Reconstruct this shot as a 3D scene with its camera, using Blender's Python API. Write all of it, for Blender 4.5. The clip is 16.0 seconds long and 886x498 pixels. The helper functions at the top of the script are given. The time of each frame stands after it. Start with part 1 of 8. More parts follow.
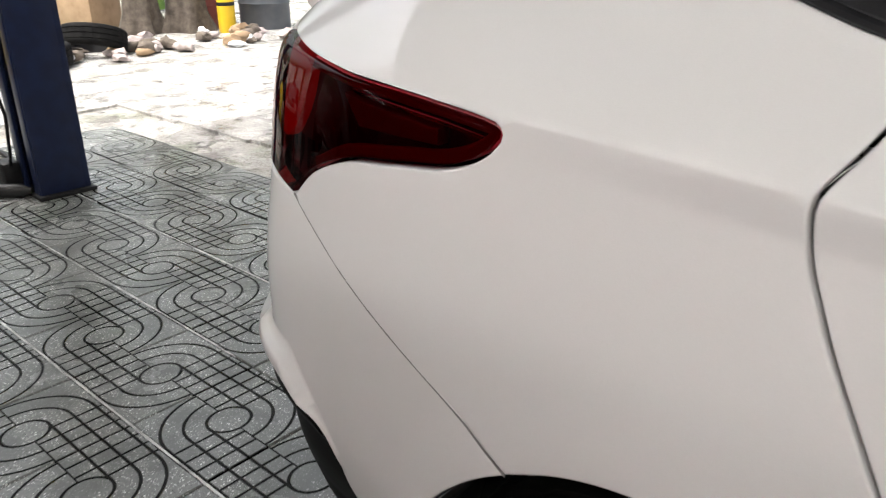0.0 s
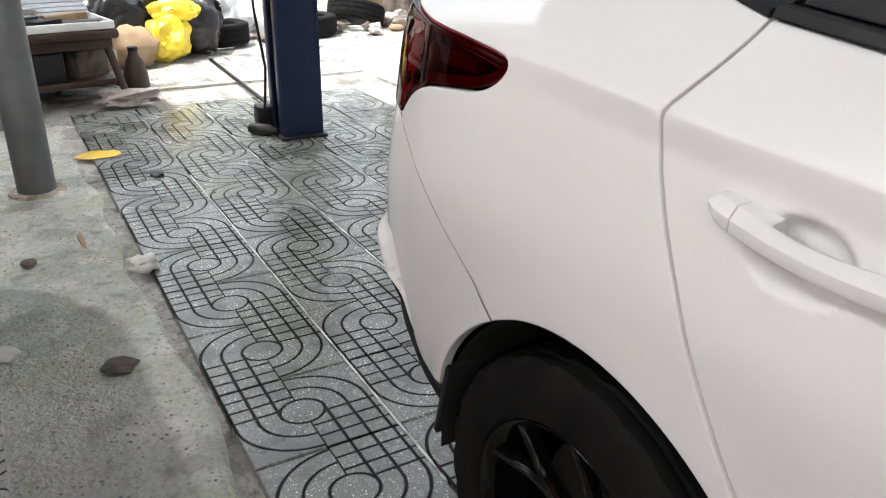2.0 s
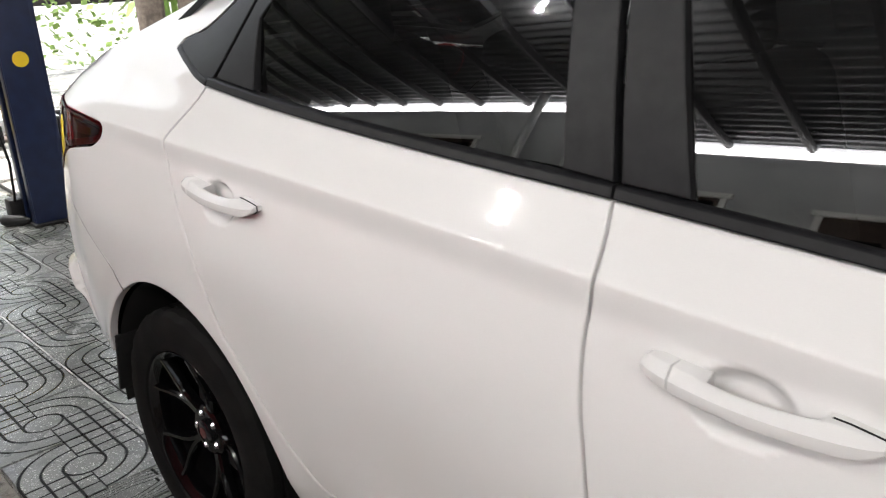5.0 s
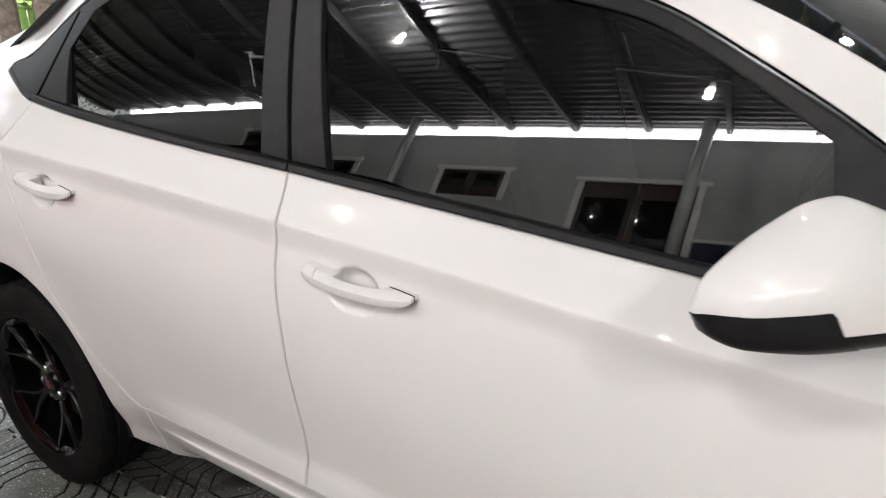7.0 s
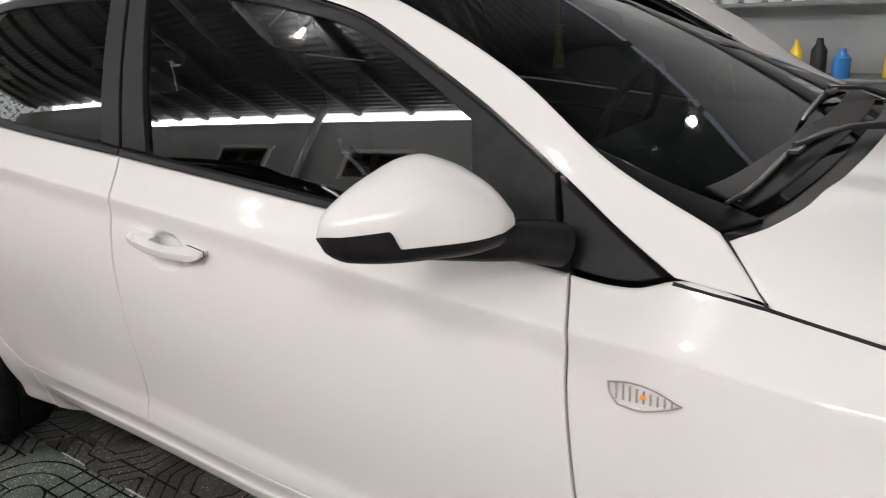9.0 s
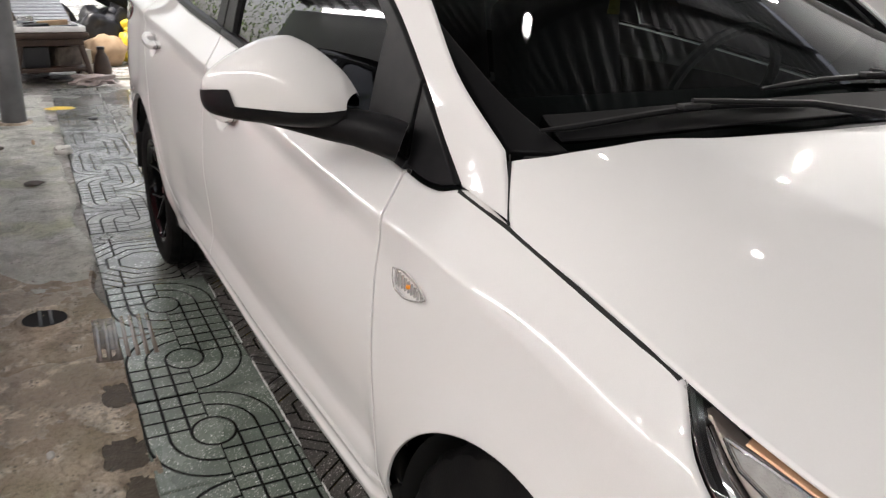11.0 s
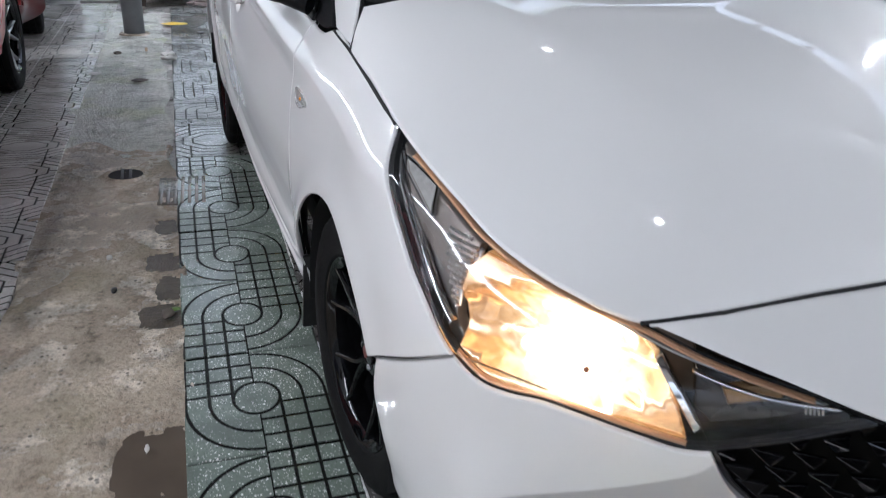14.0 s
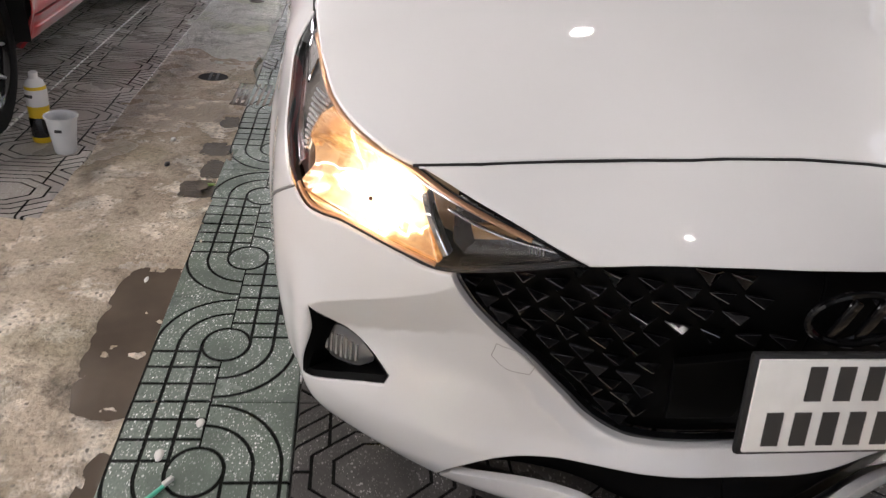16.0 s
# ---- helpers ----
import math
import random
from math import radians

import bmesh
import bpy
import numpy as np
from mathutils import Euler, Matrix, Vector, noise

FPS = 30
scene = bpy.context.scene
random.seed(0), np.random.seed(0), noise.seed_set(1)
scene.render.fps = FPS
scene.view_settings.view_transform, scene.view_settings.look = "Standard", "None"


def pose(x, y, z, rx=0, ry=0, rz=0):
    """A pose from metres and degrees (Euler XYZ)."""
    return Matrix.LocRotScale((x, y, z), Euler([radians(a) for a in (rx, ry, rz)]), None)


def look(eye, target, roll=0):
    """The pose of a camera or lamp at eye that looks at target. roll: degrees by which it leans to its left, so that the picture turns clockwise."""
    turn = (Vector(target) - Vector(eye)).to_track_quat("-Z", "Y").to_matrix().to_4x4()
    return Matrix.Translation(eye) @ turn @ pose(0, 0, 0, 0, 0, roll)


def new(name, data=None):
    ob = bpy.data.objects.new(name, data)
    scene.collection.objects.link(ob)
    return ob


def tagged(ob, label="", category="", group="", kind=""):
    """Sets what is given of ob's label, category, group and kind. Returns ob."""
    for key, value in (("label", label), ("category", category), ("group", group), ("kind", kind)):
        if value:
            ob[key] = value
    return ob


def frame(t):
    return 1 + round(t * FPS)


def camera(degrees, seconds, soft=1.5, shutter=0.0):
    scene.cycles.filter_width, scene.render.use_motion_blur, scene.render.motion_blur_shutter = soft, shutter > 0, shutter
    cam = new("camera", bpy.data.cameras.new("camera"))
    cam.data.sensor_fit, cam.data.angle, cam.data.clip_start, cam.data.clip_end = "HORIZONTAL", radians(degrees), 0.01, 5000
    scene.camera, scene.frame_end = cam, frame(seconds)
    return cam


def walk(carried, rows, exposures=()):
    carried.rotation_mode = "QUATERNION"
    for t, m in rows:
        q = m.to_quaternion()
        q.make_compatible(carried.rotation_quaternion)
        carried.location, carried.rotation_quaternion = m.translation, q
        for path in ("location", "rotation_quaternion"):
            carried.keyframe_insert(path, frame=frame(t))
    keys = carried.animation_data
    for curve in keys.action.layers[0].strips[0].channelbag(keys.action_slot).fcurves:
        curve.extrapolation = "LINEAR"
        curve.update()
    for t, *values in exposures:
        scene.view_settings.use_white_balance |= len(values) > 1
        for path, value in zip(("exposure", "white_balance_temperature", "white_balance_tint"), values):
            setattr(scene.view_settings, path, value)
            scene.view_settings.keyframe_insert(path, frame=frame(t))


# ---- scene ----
from mathutils.geometry import delaunay_2d_cdt

# ---- camera ----
cam = camera(59.2, 16.0, soft=1.1, shutter=0.3)
PATH = [
    (0, (-1.033, -1.433, 1.23), (-2.231, -0.037, 0.445), -0.3),
    (0.5, (-0.894, -1.483, 1.243), (-2.177, -0.17, 0.451), -0.3),
    (1, (-0.811, -1.44, 1.252), (-2.207, -0.245, 0.462), 0.6),
    (1.5, (-0.696, -1.391, 1.236), (-2.211, -0.367, 0.425), 1.2),
    (2, (-0.596, -1.459, 1.231), (-2.163, -0.512, 0.426), 0.9),
    (2.5, (-0.413, -1.484, 1.279), (-1.959, -0.454, 0.539), 0.2),
    (3, (-0.277, -1.456, 1.277), (-1.793, -0.365, 0.562), -0.7),
    (3.5, (-0.128, -1.374, 1.268), (-1.622, -0.25, 0.558), -1.4),
    (4, (-0.042, -1.388, 1.288), (-1.49, -0.197, 0.594), -2.1),
    (4.2, (0.025, -1.436, 1.292), (-1.388, -0.197, 0.61), -2.3),
    (6.3, (0.657, -1.642, 1.346), (-0.538, -0.178, 0.693), -3.4),
    (6.5, (0.718, -1.711, 1.364), (-0.426, -0.211, 0.7), -3.2),
    (7, (0.862, -1.738, 1.371), (-0.267, -0.221, 0.719), -2.8),
    (7.5, (1.059, -1.715, 1.364), (-0.133, -0.242, 0.723), -2.8),
    (8, (1.174, -1.733, 1.36), (-0.015, -0.263, 0.707), -3.2),
    (8.5, (1.257, -1.771, 1.356), (0.126, -0.248, 0.723), -3.6),
    (8.7, (1.307, -1.774, 1.371), (0.208, -0.228, 0.737), -3.5),
    (10.8, (1.951, -1.344, 1.27), (0.358, -0.343, 0.592), 2.0),
    (11, (2.013, -1.314, 1.281), (0.384, -0.392, 0.579), 2.7),
    (11.5, (2.115, -1.325, 1.258), (0.454, -0.472, 0.542), 2.3),
    (12, (2.236, -1.359, 1.259), (0.58, -0.523, 0.512), 2.3),
    (12.5, (2.323, -1.349, 1.265), (0.66, -0.552, 0.492), 2.7),
    (13, (2.432, -1.164, 1.266), (0.739, -0.459, 0.469), 2.5),
    (13.5, (2.536, -1.105, 1.278), (0.83, -0.453, 0.463), 2.5),
    (14, (2.731, -1.091, 1.243), (1.029, -0.466, 0.4), 2.8),
    (14.5, (2.836, -1.024, 1.231), (1.136, -0.45, 0.348), 3.6),
    (15, (2.912, -0.839, 1.229), (1.201, -0.373, 0.304), 3.7),
    (15.5, (2.984, -0.735, 1.233), (1.26, -0.371, 0.286), 4.2),
    (16, (3.134, -0.693, 1.229), (1.399, -0.412, 0.274), 5.5),
]
EXPOSURES = [(0, 2.32, 6500, 10), (2, 2.60, 6300, 9), (3.5, 2.60, 6350, 10), (6.5, 2.66, 6450, 11), (8.5, 2.62, 6450, 12), (11, 2.54, 6550, 13), (12.5, 2.55, 6050, 11), (14, 2.48, 5650, 11), (15, 2.56, 6150, 15), (16, 2.74, 6500, 16)]
walk(cam, [(t, look(eye, target, roll)) for t, eye, target, roll in PATH], EXPOSURES)


# ---- sky, sun and lamps ----
world = bpy.data.worlds.new("sky")
scene.world = world
world.use_nodes = True
wn = world.node_tree.nodes
sky = wn.new("ShaderNodeTexSky")
sky.sky_type, sky.sun_disc, sky.sun_elevation, sky.sun_rotation = "NISHITA", False, radians(66), radians(220)
sky.dust_density, sky.air_density = 7.0, 1.0
haze = wn.new("ShaderNodeHueSaturation")
haze.inputs["Saturation"].default_value = 0.4
world.node_tree.links.new(sky.outputs[0], haze.inputs["Color"])
world.node_tree.links.new(haze.outputs[0], wn["Background"].inputs[0])
wn["Background"].inputs[1].default_value = 0.085
sun_data = bpy.data.lights.new("sun", "SUN")
sun_data.energy, sun_data.angle, sun_data.color = 1.0, radians(0.6), (1.0, 0.95, 0.88)
sun = new("sun", sun_data)
sun.matrix_world = look((0, 0, 0), (-0.06, 0.30, -0.95))
# the last three are added fill for the west side, not known bulbs
LAMPS = [(-0.6, 0.7, 3.45, 3), (1.0, 0.6, 3.45, 1.5), (2.6, 0.0, 3.45, 1.5), (-2.7, 0.4, 3.45, 2), (-1.6, 4.6, 3.45, 20), (0.94, 3.4, 3.45, 26), (-0.1, -4.7, 3.45, 10), (-3.2, -3.9, 3.95, 50), (0.7, -3.9, 3.95, 28), (3.8, -3.9, 3.95, 46)]
# daylight that enters through the long gap under the eaves
gap_data = bpy.data.lights.new("eaves_daylight", "AREA")
gap_data.shape, gap_data.size, gap_data.size_y, gap_data.energy, gap_data.color = "RECTANGLE", 19.0, 0.14, 52, (1.0, 0.955, 0.93)
gap_light = new("eaves_daylight", gap_data)
gap_light.matrix_world = look((-3.5, -7.44, 4.03), (-3.5, 0.0, 1.2))


# ---- materials ----
def material(name, colour, rough=0.6, metal=0.0, colour2=None, scale=8.0, detail=6.0, bump=0.0, bump_scale=60.0, coat=0.0, spread=(0.35, 0.65), spec=0.5, rough2=None):
    """A surface of two tones mixed by noise at two scales, with fine relief."""
    m = bpy.data.materials.new(name)
    m.use_nodes = True
    n, l = m.node_tree.nodes, m.node_tree.links
    b = n["Principled BSDF"]
    b.inputs["Base Color"].default_value = (*colour, 1)
    b.inputs["Roughness"].default_value, b.inputs["Metallic"].default_value = rough, metal
    b.inputs["Coat Weight"].default_value, b.inputs["Coat Roughness"].default_value = coat, 0.03
    b.inputs["Specular IOR Level"].default_value = spec
    co = n.new("ShaderNodeTexCoord")
    if colour2:
        t1 = n.new("ShaderNodeTexNoise")
        t1.inputs["Scale"].default_value, t1.inputs["Detail"].default_value = scale, detail
        r = n.new("ShaderNodeMapRange")
        r.inputs["From Min"].default_value, r.inputs["From Max"].default_value = spread
        mix = n.new("ShaderNodeMix")
        mix.data_type = "RGBA"
        mix.inputs["A"].default_value, mix.inputs["B"].default_value = (*colour, 1), (*colour2, 1)
        l.new(co.outputs["Object"], t1.inputs["Vector"])
        l.new(t1.outputs["Fac"], r.inputs["Value"])
        l.new(r.outputs["Result"], mix.inputs["Factor"])
        l.new(mix.outputs["Result"], b.inputs["Base Color"])
        if rough2 is not None:
            rr = n.new("ShaderNodeMapRange")
            rr.inputs["To Min"].default_value, rr.inputs["To Max"].default_value = rough, rough2
            l.new(r.outputs["Result"], rr.inputs["Value"])
            l.new(rr.outputs["Result"], b.inputs["Roughness"])
    if bump:
        t2 = n.new("ShaderNodeTexNoise")
        t2.inputs["Scale"].default_value, t2.inputs["Detail"].default_value = bump_scale, 5
        bp = n.new("ShaderNodeBump")
        bp.inputs["Strength"].default_value, bp.inputs["Distance"].default_value = bump, 0.01
        l.new(co.outputs["Object"], t2.inputs["Vector"])
        l.new(t2.outputs["Fac"], bp.inputs["Height"])
        l.new(bp.outputs["Normal"], b.inputs["Normal"])
    return m


def glowing(name, colour, strength):
    m = bpy.data.materials.new(name)
    m.use_nodes = True
    b = m.node_tree.nodes["Principled BSDF"]
    b.inputs["Base Color"].default_value = (*colour, 1)
    b.inputs["Emission Color"].default_value, b.inputs["Emission Strength"].default_value = (*colour, 1), strength
    return m


def clear(name, colour, rough=0.0, ior=1.45):
    m = bpy.data.materials.new(name)
    m.use_nodes = True
    b = m.node_tree.nodes["Principled BSDF"]
    b.inputs["Base Color"].default_value = (*colour, 1)
    b.inputs["Roughness"].default_value, b.inputs["IOR"].default_value, b.inputs["Transmission Weight"].default_value = rough, ior, 1.0
    return m


def tinted(name, colour, share, rough=0.02):
    """A thin pane: part clear filter, part gloss, with no bending of the light."""
    m = bpy.data.materials.new(name)
    m.use_nodes = True
    n, l = m.node_tree.nodes, m.node_tree.links
    n.remove(n["Principled BSDF"])
    t, g, mix, f = n.new("ShaderNodeBsdfTransparent"), n.new("ShaderNodeBsdfGlossy"), n.new("ShaderNodeMixShader"), n.new("ShaderNodeFresnel")
    t.inputs["Color"].default_value = (*colour, 1)
    g.inputs["Roughness"].default_value = rough
    f.inputs["IOR"].default_value = share
    l.new(f.outputs[0], mix.inputs[0])
    l.new(t.outputs[0], mix.inputs[1])
    l.new(g.outputs[0], mix.inputs[2])
    l.new(mix.outputs[0], n["Material Output"].inputs[0])
    return m


WHITE = material("white_pearl_paint", (0.62, 0.612, 0.608), 0.45, coat=1.0, spec=0.12, colour2=(0.59, 0.582, 0.58), scale=900, detail=1, spread=(0.2, 0.8))
RED = material("red_paint", (0.46, 0.035, 0.04), 0.3, coat=1.0, colour2=(0.42, 0.03, 0.036), scale=600, detail=1)
GAP = material("dark_gap", (0.006, 0.006, 0.006), 0.9)
TRIM = material("satin_black_trim", (0.008, 0.008, 0.009), 0.40, colour2=(0.012, 0.012, 0.013), scale=40, bump=0.05, bump_scale=900, spec=0.12)
PLASTIC = material("black_plastic", (0.010, 0.010, 0.011), 0.45, colour2=(0.015, 0.015, 0.015), scale=60, bump=0.08, bump_scale=700, spec=0.3)
PIANO = material("gloss_black", (0.006, 0.006, 0.007), 0.06, coat=0.5)
RUBBER = material("tyre_rubber", (0.005, 0.005, 0.0055), 0.7, colour2=(0.010, 0.0098, 0.0095), scale=14, bump=0.15, bump_scale=300, spec=0.1)
SEAL = material("rubber_seal", (0.006, 0.006, 0.0065), 0.45, spec=0.3)
RIM = material("gloss_black_alloy", (0.003, 0.003, 0.0034), 0.09, spec=0.4)
DISC = material("dull_disc_steel", (0.05, 0.05, 0.052), 0.5, 0.6, colour2=(0.03, 0.028, 0.026), scale=25)
STEEL = material("bright_steel", (0.6, 0.6, 0.6), 0.25, 1.0, colour2=(0.5, 0.5, 0.52), scale=30)
SILVER = material("silver_alloy", (0.55, 0.56, 0.57), 0.28, 0.9, colour2=(0.48, 0.49, 0.5), scale=20)
CHROME = material("chrome", (0.85, 0.85, 0.86), 0.05, 1.0)
GLASS = tinted("tinted_glass", (0.10, 0.105, 0.105), 1.95)
SCREEN = tinted("windscreen_glass", (0.15, 0.19, 0.18), 1.18)
LENS = tinted("clear_lens", (0.93, 0.93, 0.93), 1.5)
REDLENS = tinted("red_lens", (0.24, 0.008, 0.014), 1.15)
CABIN = material("dark_cabin_fabric", (0.02, 0.021, 0.023), 0.8, colour2=(0.03, 0.03, 0.033), scale=50, bump=0.2)


# ---- mesh helpers ----
class Sheet(list):
    """Faces of a curved sheet: the first of them lie on the smooth skin, whose normals are known."""
    skin_count, skin_normals = 0, None


def sheet(faces, count, normals):
    s = Sheet(faces)
    s.skin_count, s.skin_normals = count, normals
    return s


def mesh_part(name, verts, faces, mat, parent=None, label="", sharp=35, flat=False):
    me = bpy.data.meshes.new(name)
    me.from_pydata([tuple(map(float, v)) for v in verts], [], [tuple(f) for f in faces])
    me.materials.append(mat)
    if not flat:
        me.polygons.foreach_set("use_smooth", [True] * len(me.polygons))
        me.set_sharp_from_angle(angle=radians(sharp))
    me.update()
    if isinstance(faces, Sheet) and not flat:
        own = np.empty(len(me.loops) * 3)
        me.corner_normals.foreach_get("vector", own)
        own = own.reshape(-1, 3)
        at = np.empty(len(me.loops), int)
        me.loops.foreach_get("vertex_index", at)
        k = me.polygons[faces.skin_count - 1].loop_start + me.polygons[faces.skin_count - 1].loop_total
        skin = faces.skin_normals[at[:k]]
        agree = np.sign((skin * own[:k]).sum(1).sum())
        own[:k] = skin * (agree or 1)
        me.normals_split_custom_set([tuple(map(float, q)) for q in own])
    ob = new(name, me)
    if parent is not None:
        ob.parent = parent
    return tagged(ob, label) if label else ob


def part(name, bm, mat, parent=None, label="", sharp=35):
    """Links a bmesh as one mesh object under a thing or a part."""
    bm.normal_update()
    me = bpy.data.meshes.new(name)
    bm.to_mesh(me)
    bm.free()
    me.materials.append(mat)
    me.polygons.foreach_set("use_smooth", [True] * len(me.polygons))
    me.set_sharp_from_angle(angle=radians(sharp))
    ob = new(name, me)
    if parent is not None:
        ob.parent = parent
    return tagged(ob, label) if label else ob


def thing(name, m, label, category, group="", kind=""):
    ob = new(name)
    ob.empty_display_size = 0.1
    ob.matrix_world = m
    return tagged(ob, label, category, group, kind)


def box(bm, size, at=(0, 0, 0), bevel=0.0, turn=None, segs=2):
    """Adds a box with rounded edges."""
    m = Matrix.Translation(at) @ (turn or Matrix.Identity(4)) @ Matrix.Diagonal((*size, 1))
    vs = bmesh.ops.create_cube(bm, size=1, matrix=m)["verts"]
    if bevel:
        es = {e for v in vs for e in v.link_edges}
        bmesh.ops.bevel(bm, geom=list(es), offset=bevel, segments=segs, affect="EDGES", profile=0.5)
    return bm


def lathe(bm, prof, n=32, m=None, closed=False):
    """Turns a profile of (radius, height) round z."""
    m = m or Matrix.Identity(4)
    rings = [[bm.verts.new(m @ Vector((r * math.cos(2 * math.pi * i / n), r * math.sin(2 * math.pi * i / n), z))) for i in range(n)] for r, z in prof]
    pairs = list(zip(rings, rings[1:])) + ([(rings[-1], rings[0])] if closed else [])
    for a, b in pairs:
        for i in range(n):
            bm.faces.new((a[i], a[(i + 1) % n], b[(i + 1) % n], b[i]))
    if not closed:
        for ring, flip in ((rings[0], True), (rings[-1], False)):
            bm.faces.new(ring[::-1] if flip else ring)
    return bm


def tube(bm, pts, rad, n=10, taper=None):
    """Adds a round bar along points."""
    pts = [Vector(p) for p in pts]
    rings = []
    for i, p in enumerate(pts):
        d = (pts[min(i + 1, len(pts) - 1)] - pts[max(i - 1, 0)]).normalized()
        a = d.orthogonal().normalized() if i == 0 else (rings_a - d * rings_a.dot(d)).normalized()
        rings_a = a
        b = d.cross(a)
        r = rad * (taper[i] if taper else 1)
        rings.append([bm.verts.new(p + r * (math.cos(2 * math.pi * k / n) * a + math.sin(2 * math.pi * k / n) * b)) for k in range(n)])
    for a, b in zip(rings, rings[1:]):
        for k in range(n):
            bm.faces.new((a[k], a[(k + 1) % n], b[(k + 1) % n], b[k]))
    bm.faces.new(rings[0][::-1])
    bm.faces.new(rings[-1])
    return bm


def outline(poly, step=0.02, corner=40):
    """A closed outline through the given points, curved but for its corners, with points about step apart."""
    forced = np.array([len(q) > 2 for q in poly])
    p = np.asarray([q[:2] for q in poly], float)
    n = len(p)
    nxt, prv = np.roll(p, -1, 0), np.roll(p, 1, 0)
    a, b = p - prv, nxt - p
    ang = np.degrees(np.abs(np.arctan2(a[:, 0] * b[:, 1] - a[:, 1] * b[:, 0], (a * b).sum(1))))
    sharp = (ang > corner) | forced
    out = []
    for i in range(n):
        j = (i + 1) % n
        p0, p1 = p[i], p[j]
        ln = np.linalg.norm(p1 - p0)
        la, lb = np.linalg.norm(a[i]), np.linalg.norm(b[j])
        m0 = (p1 - p0) if sharp[i] else (a[i] / la * lb_(la, ln) + b[i] / ln * lb_(ln, la)) * ln
        m1 = (p1 - p0) if sharp[j] else (b[i] / ln * lb_(ln, lb) + b[j] / lb * lb_(lb, ln)) * ln
        k = max(1, int(round(ln / step)))
        for q in range(k):
            t = q / k
            out.append(p0 * (2 * t**3 - 3 * t**2 + 1) + p1 * (3 * t**2 - 2 * t**3) + m0 * (t**3 - 2 * t**2 + t) + m1 * (t**3 - t**2))
    out = np.array(out)
    x, y = out[:, 0], out[:, 1]
    area = (x * np.roll(y, -1) - np.roll(x, -1) * y).sum()
    return out if area > 0 else out[::-1]


def lb_(own, other):
    """How much of a tangent a piece gives to the joint it shares."""
    return other / (own + other)


def shrink(p, g):
    """The outline moved inwards by g."""
    a, b = p - np.roll(p, 1, 0), np.roll(p, -1, 0) - p
    na, nb = np.stack([-a[:, 1], a[:, 0]], 1), np.stack([-b[:, 1], b[:, 0]], 1)
    na /= np.linalg.norm(na, axis=1)[:, None] + 1e-12
    nb /= np.linalg.norm(nb, axis=1)[:, None] + 1e-12
    m = na + nb
    m /= np.linalg.norm(m, axis=1)[:, None] + 1e-9
    k = 1 / np.clip((m * na).sum(1), 0.5, 1)
    return p + m * (g * k)[:, None]


def within(q, p):
    """Which of the points q lie inside the outline p."""
    inside = np.zeros(len(q), bool)
    x, y = q[:, 0], q[:, 1]
    for (x0, y0), (x1, y1) in zip(p, np.roll(p, -1, 0)):
        if y0 != y1:
            hit = ((y0 > y) != (y1 > y)) & (x < (x1 - x0) * (y - y0) / (y1 - y0) + x0)
            inside ^= hit
    return inside


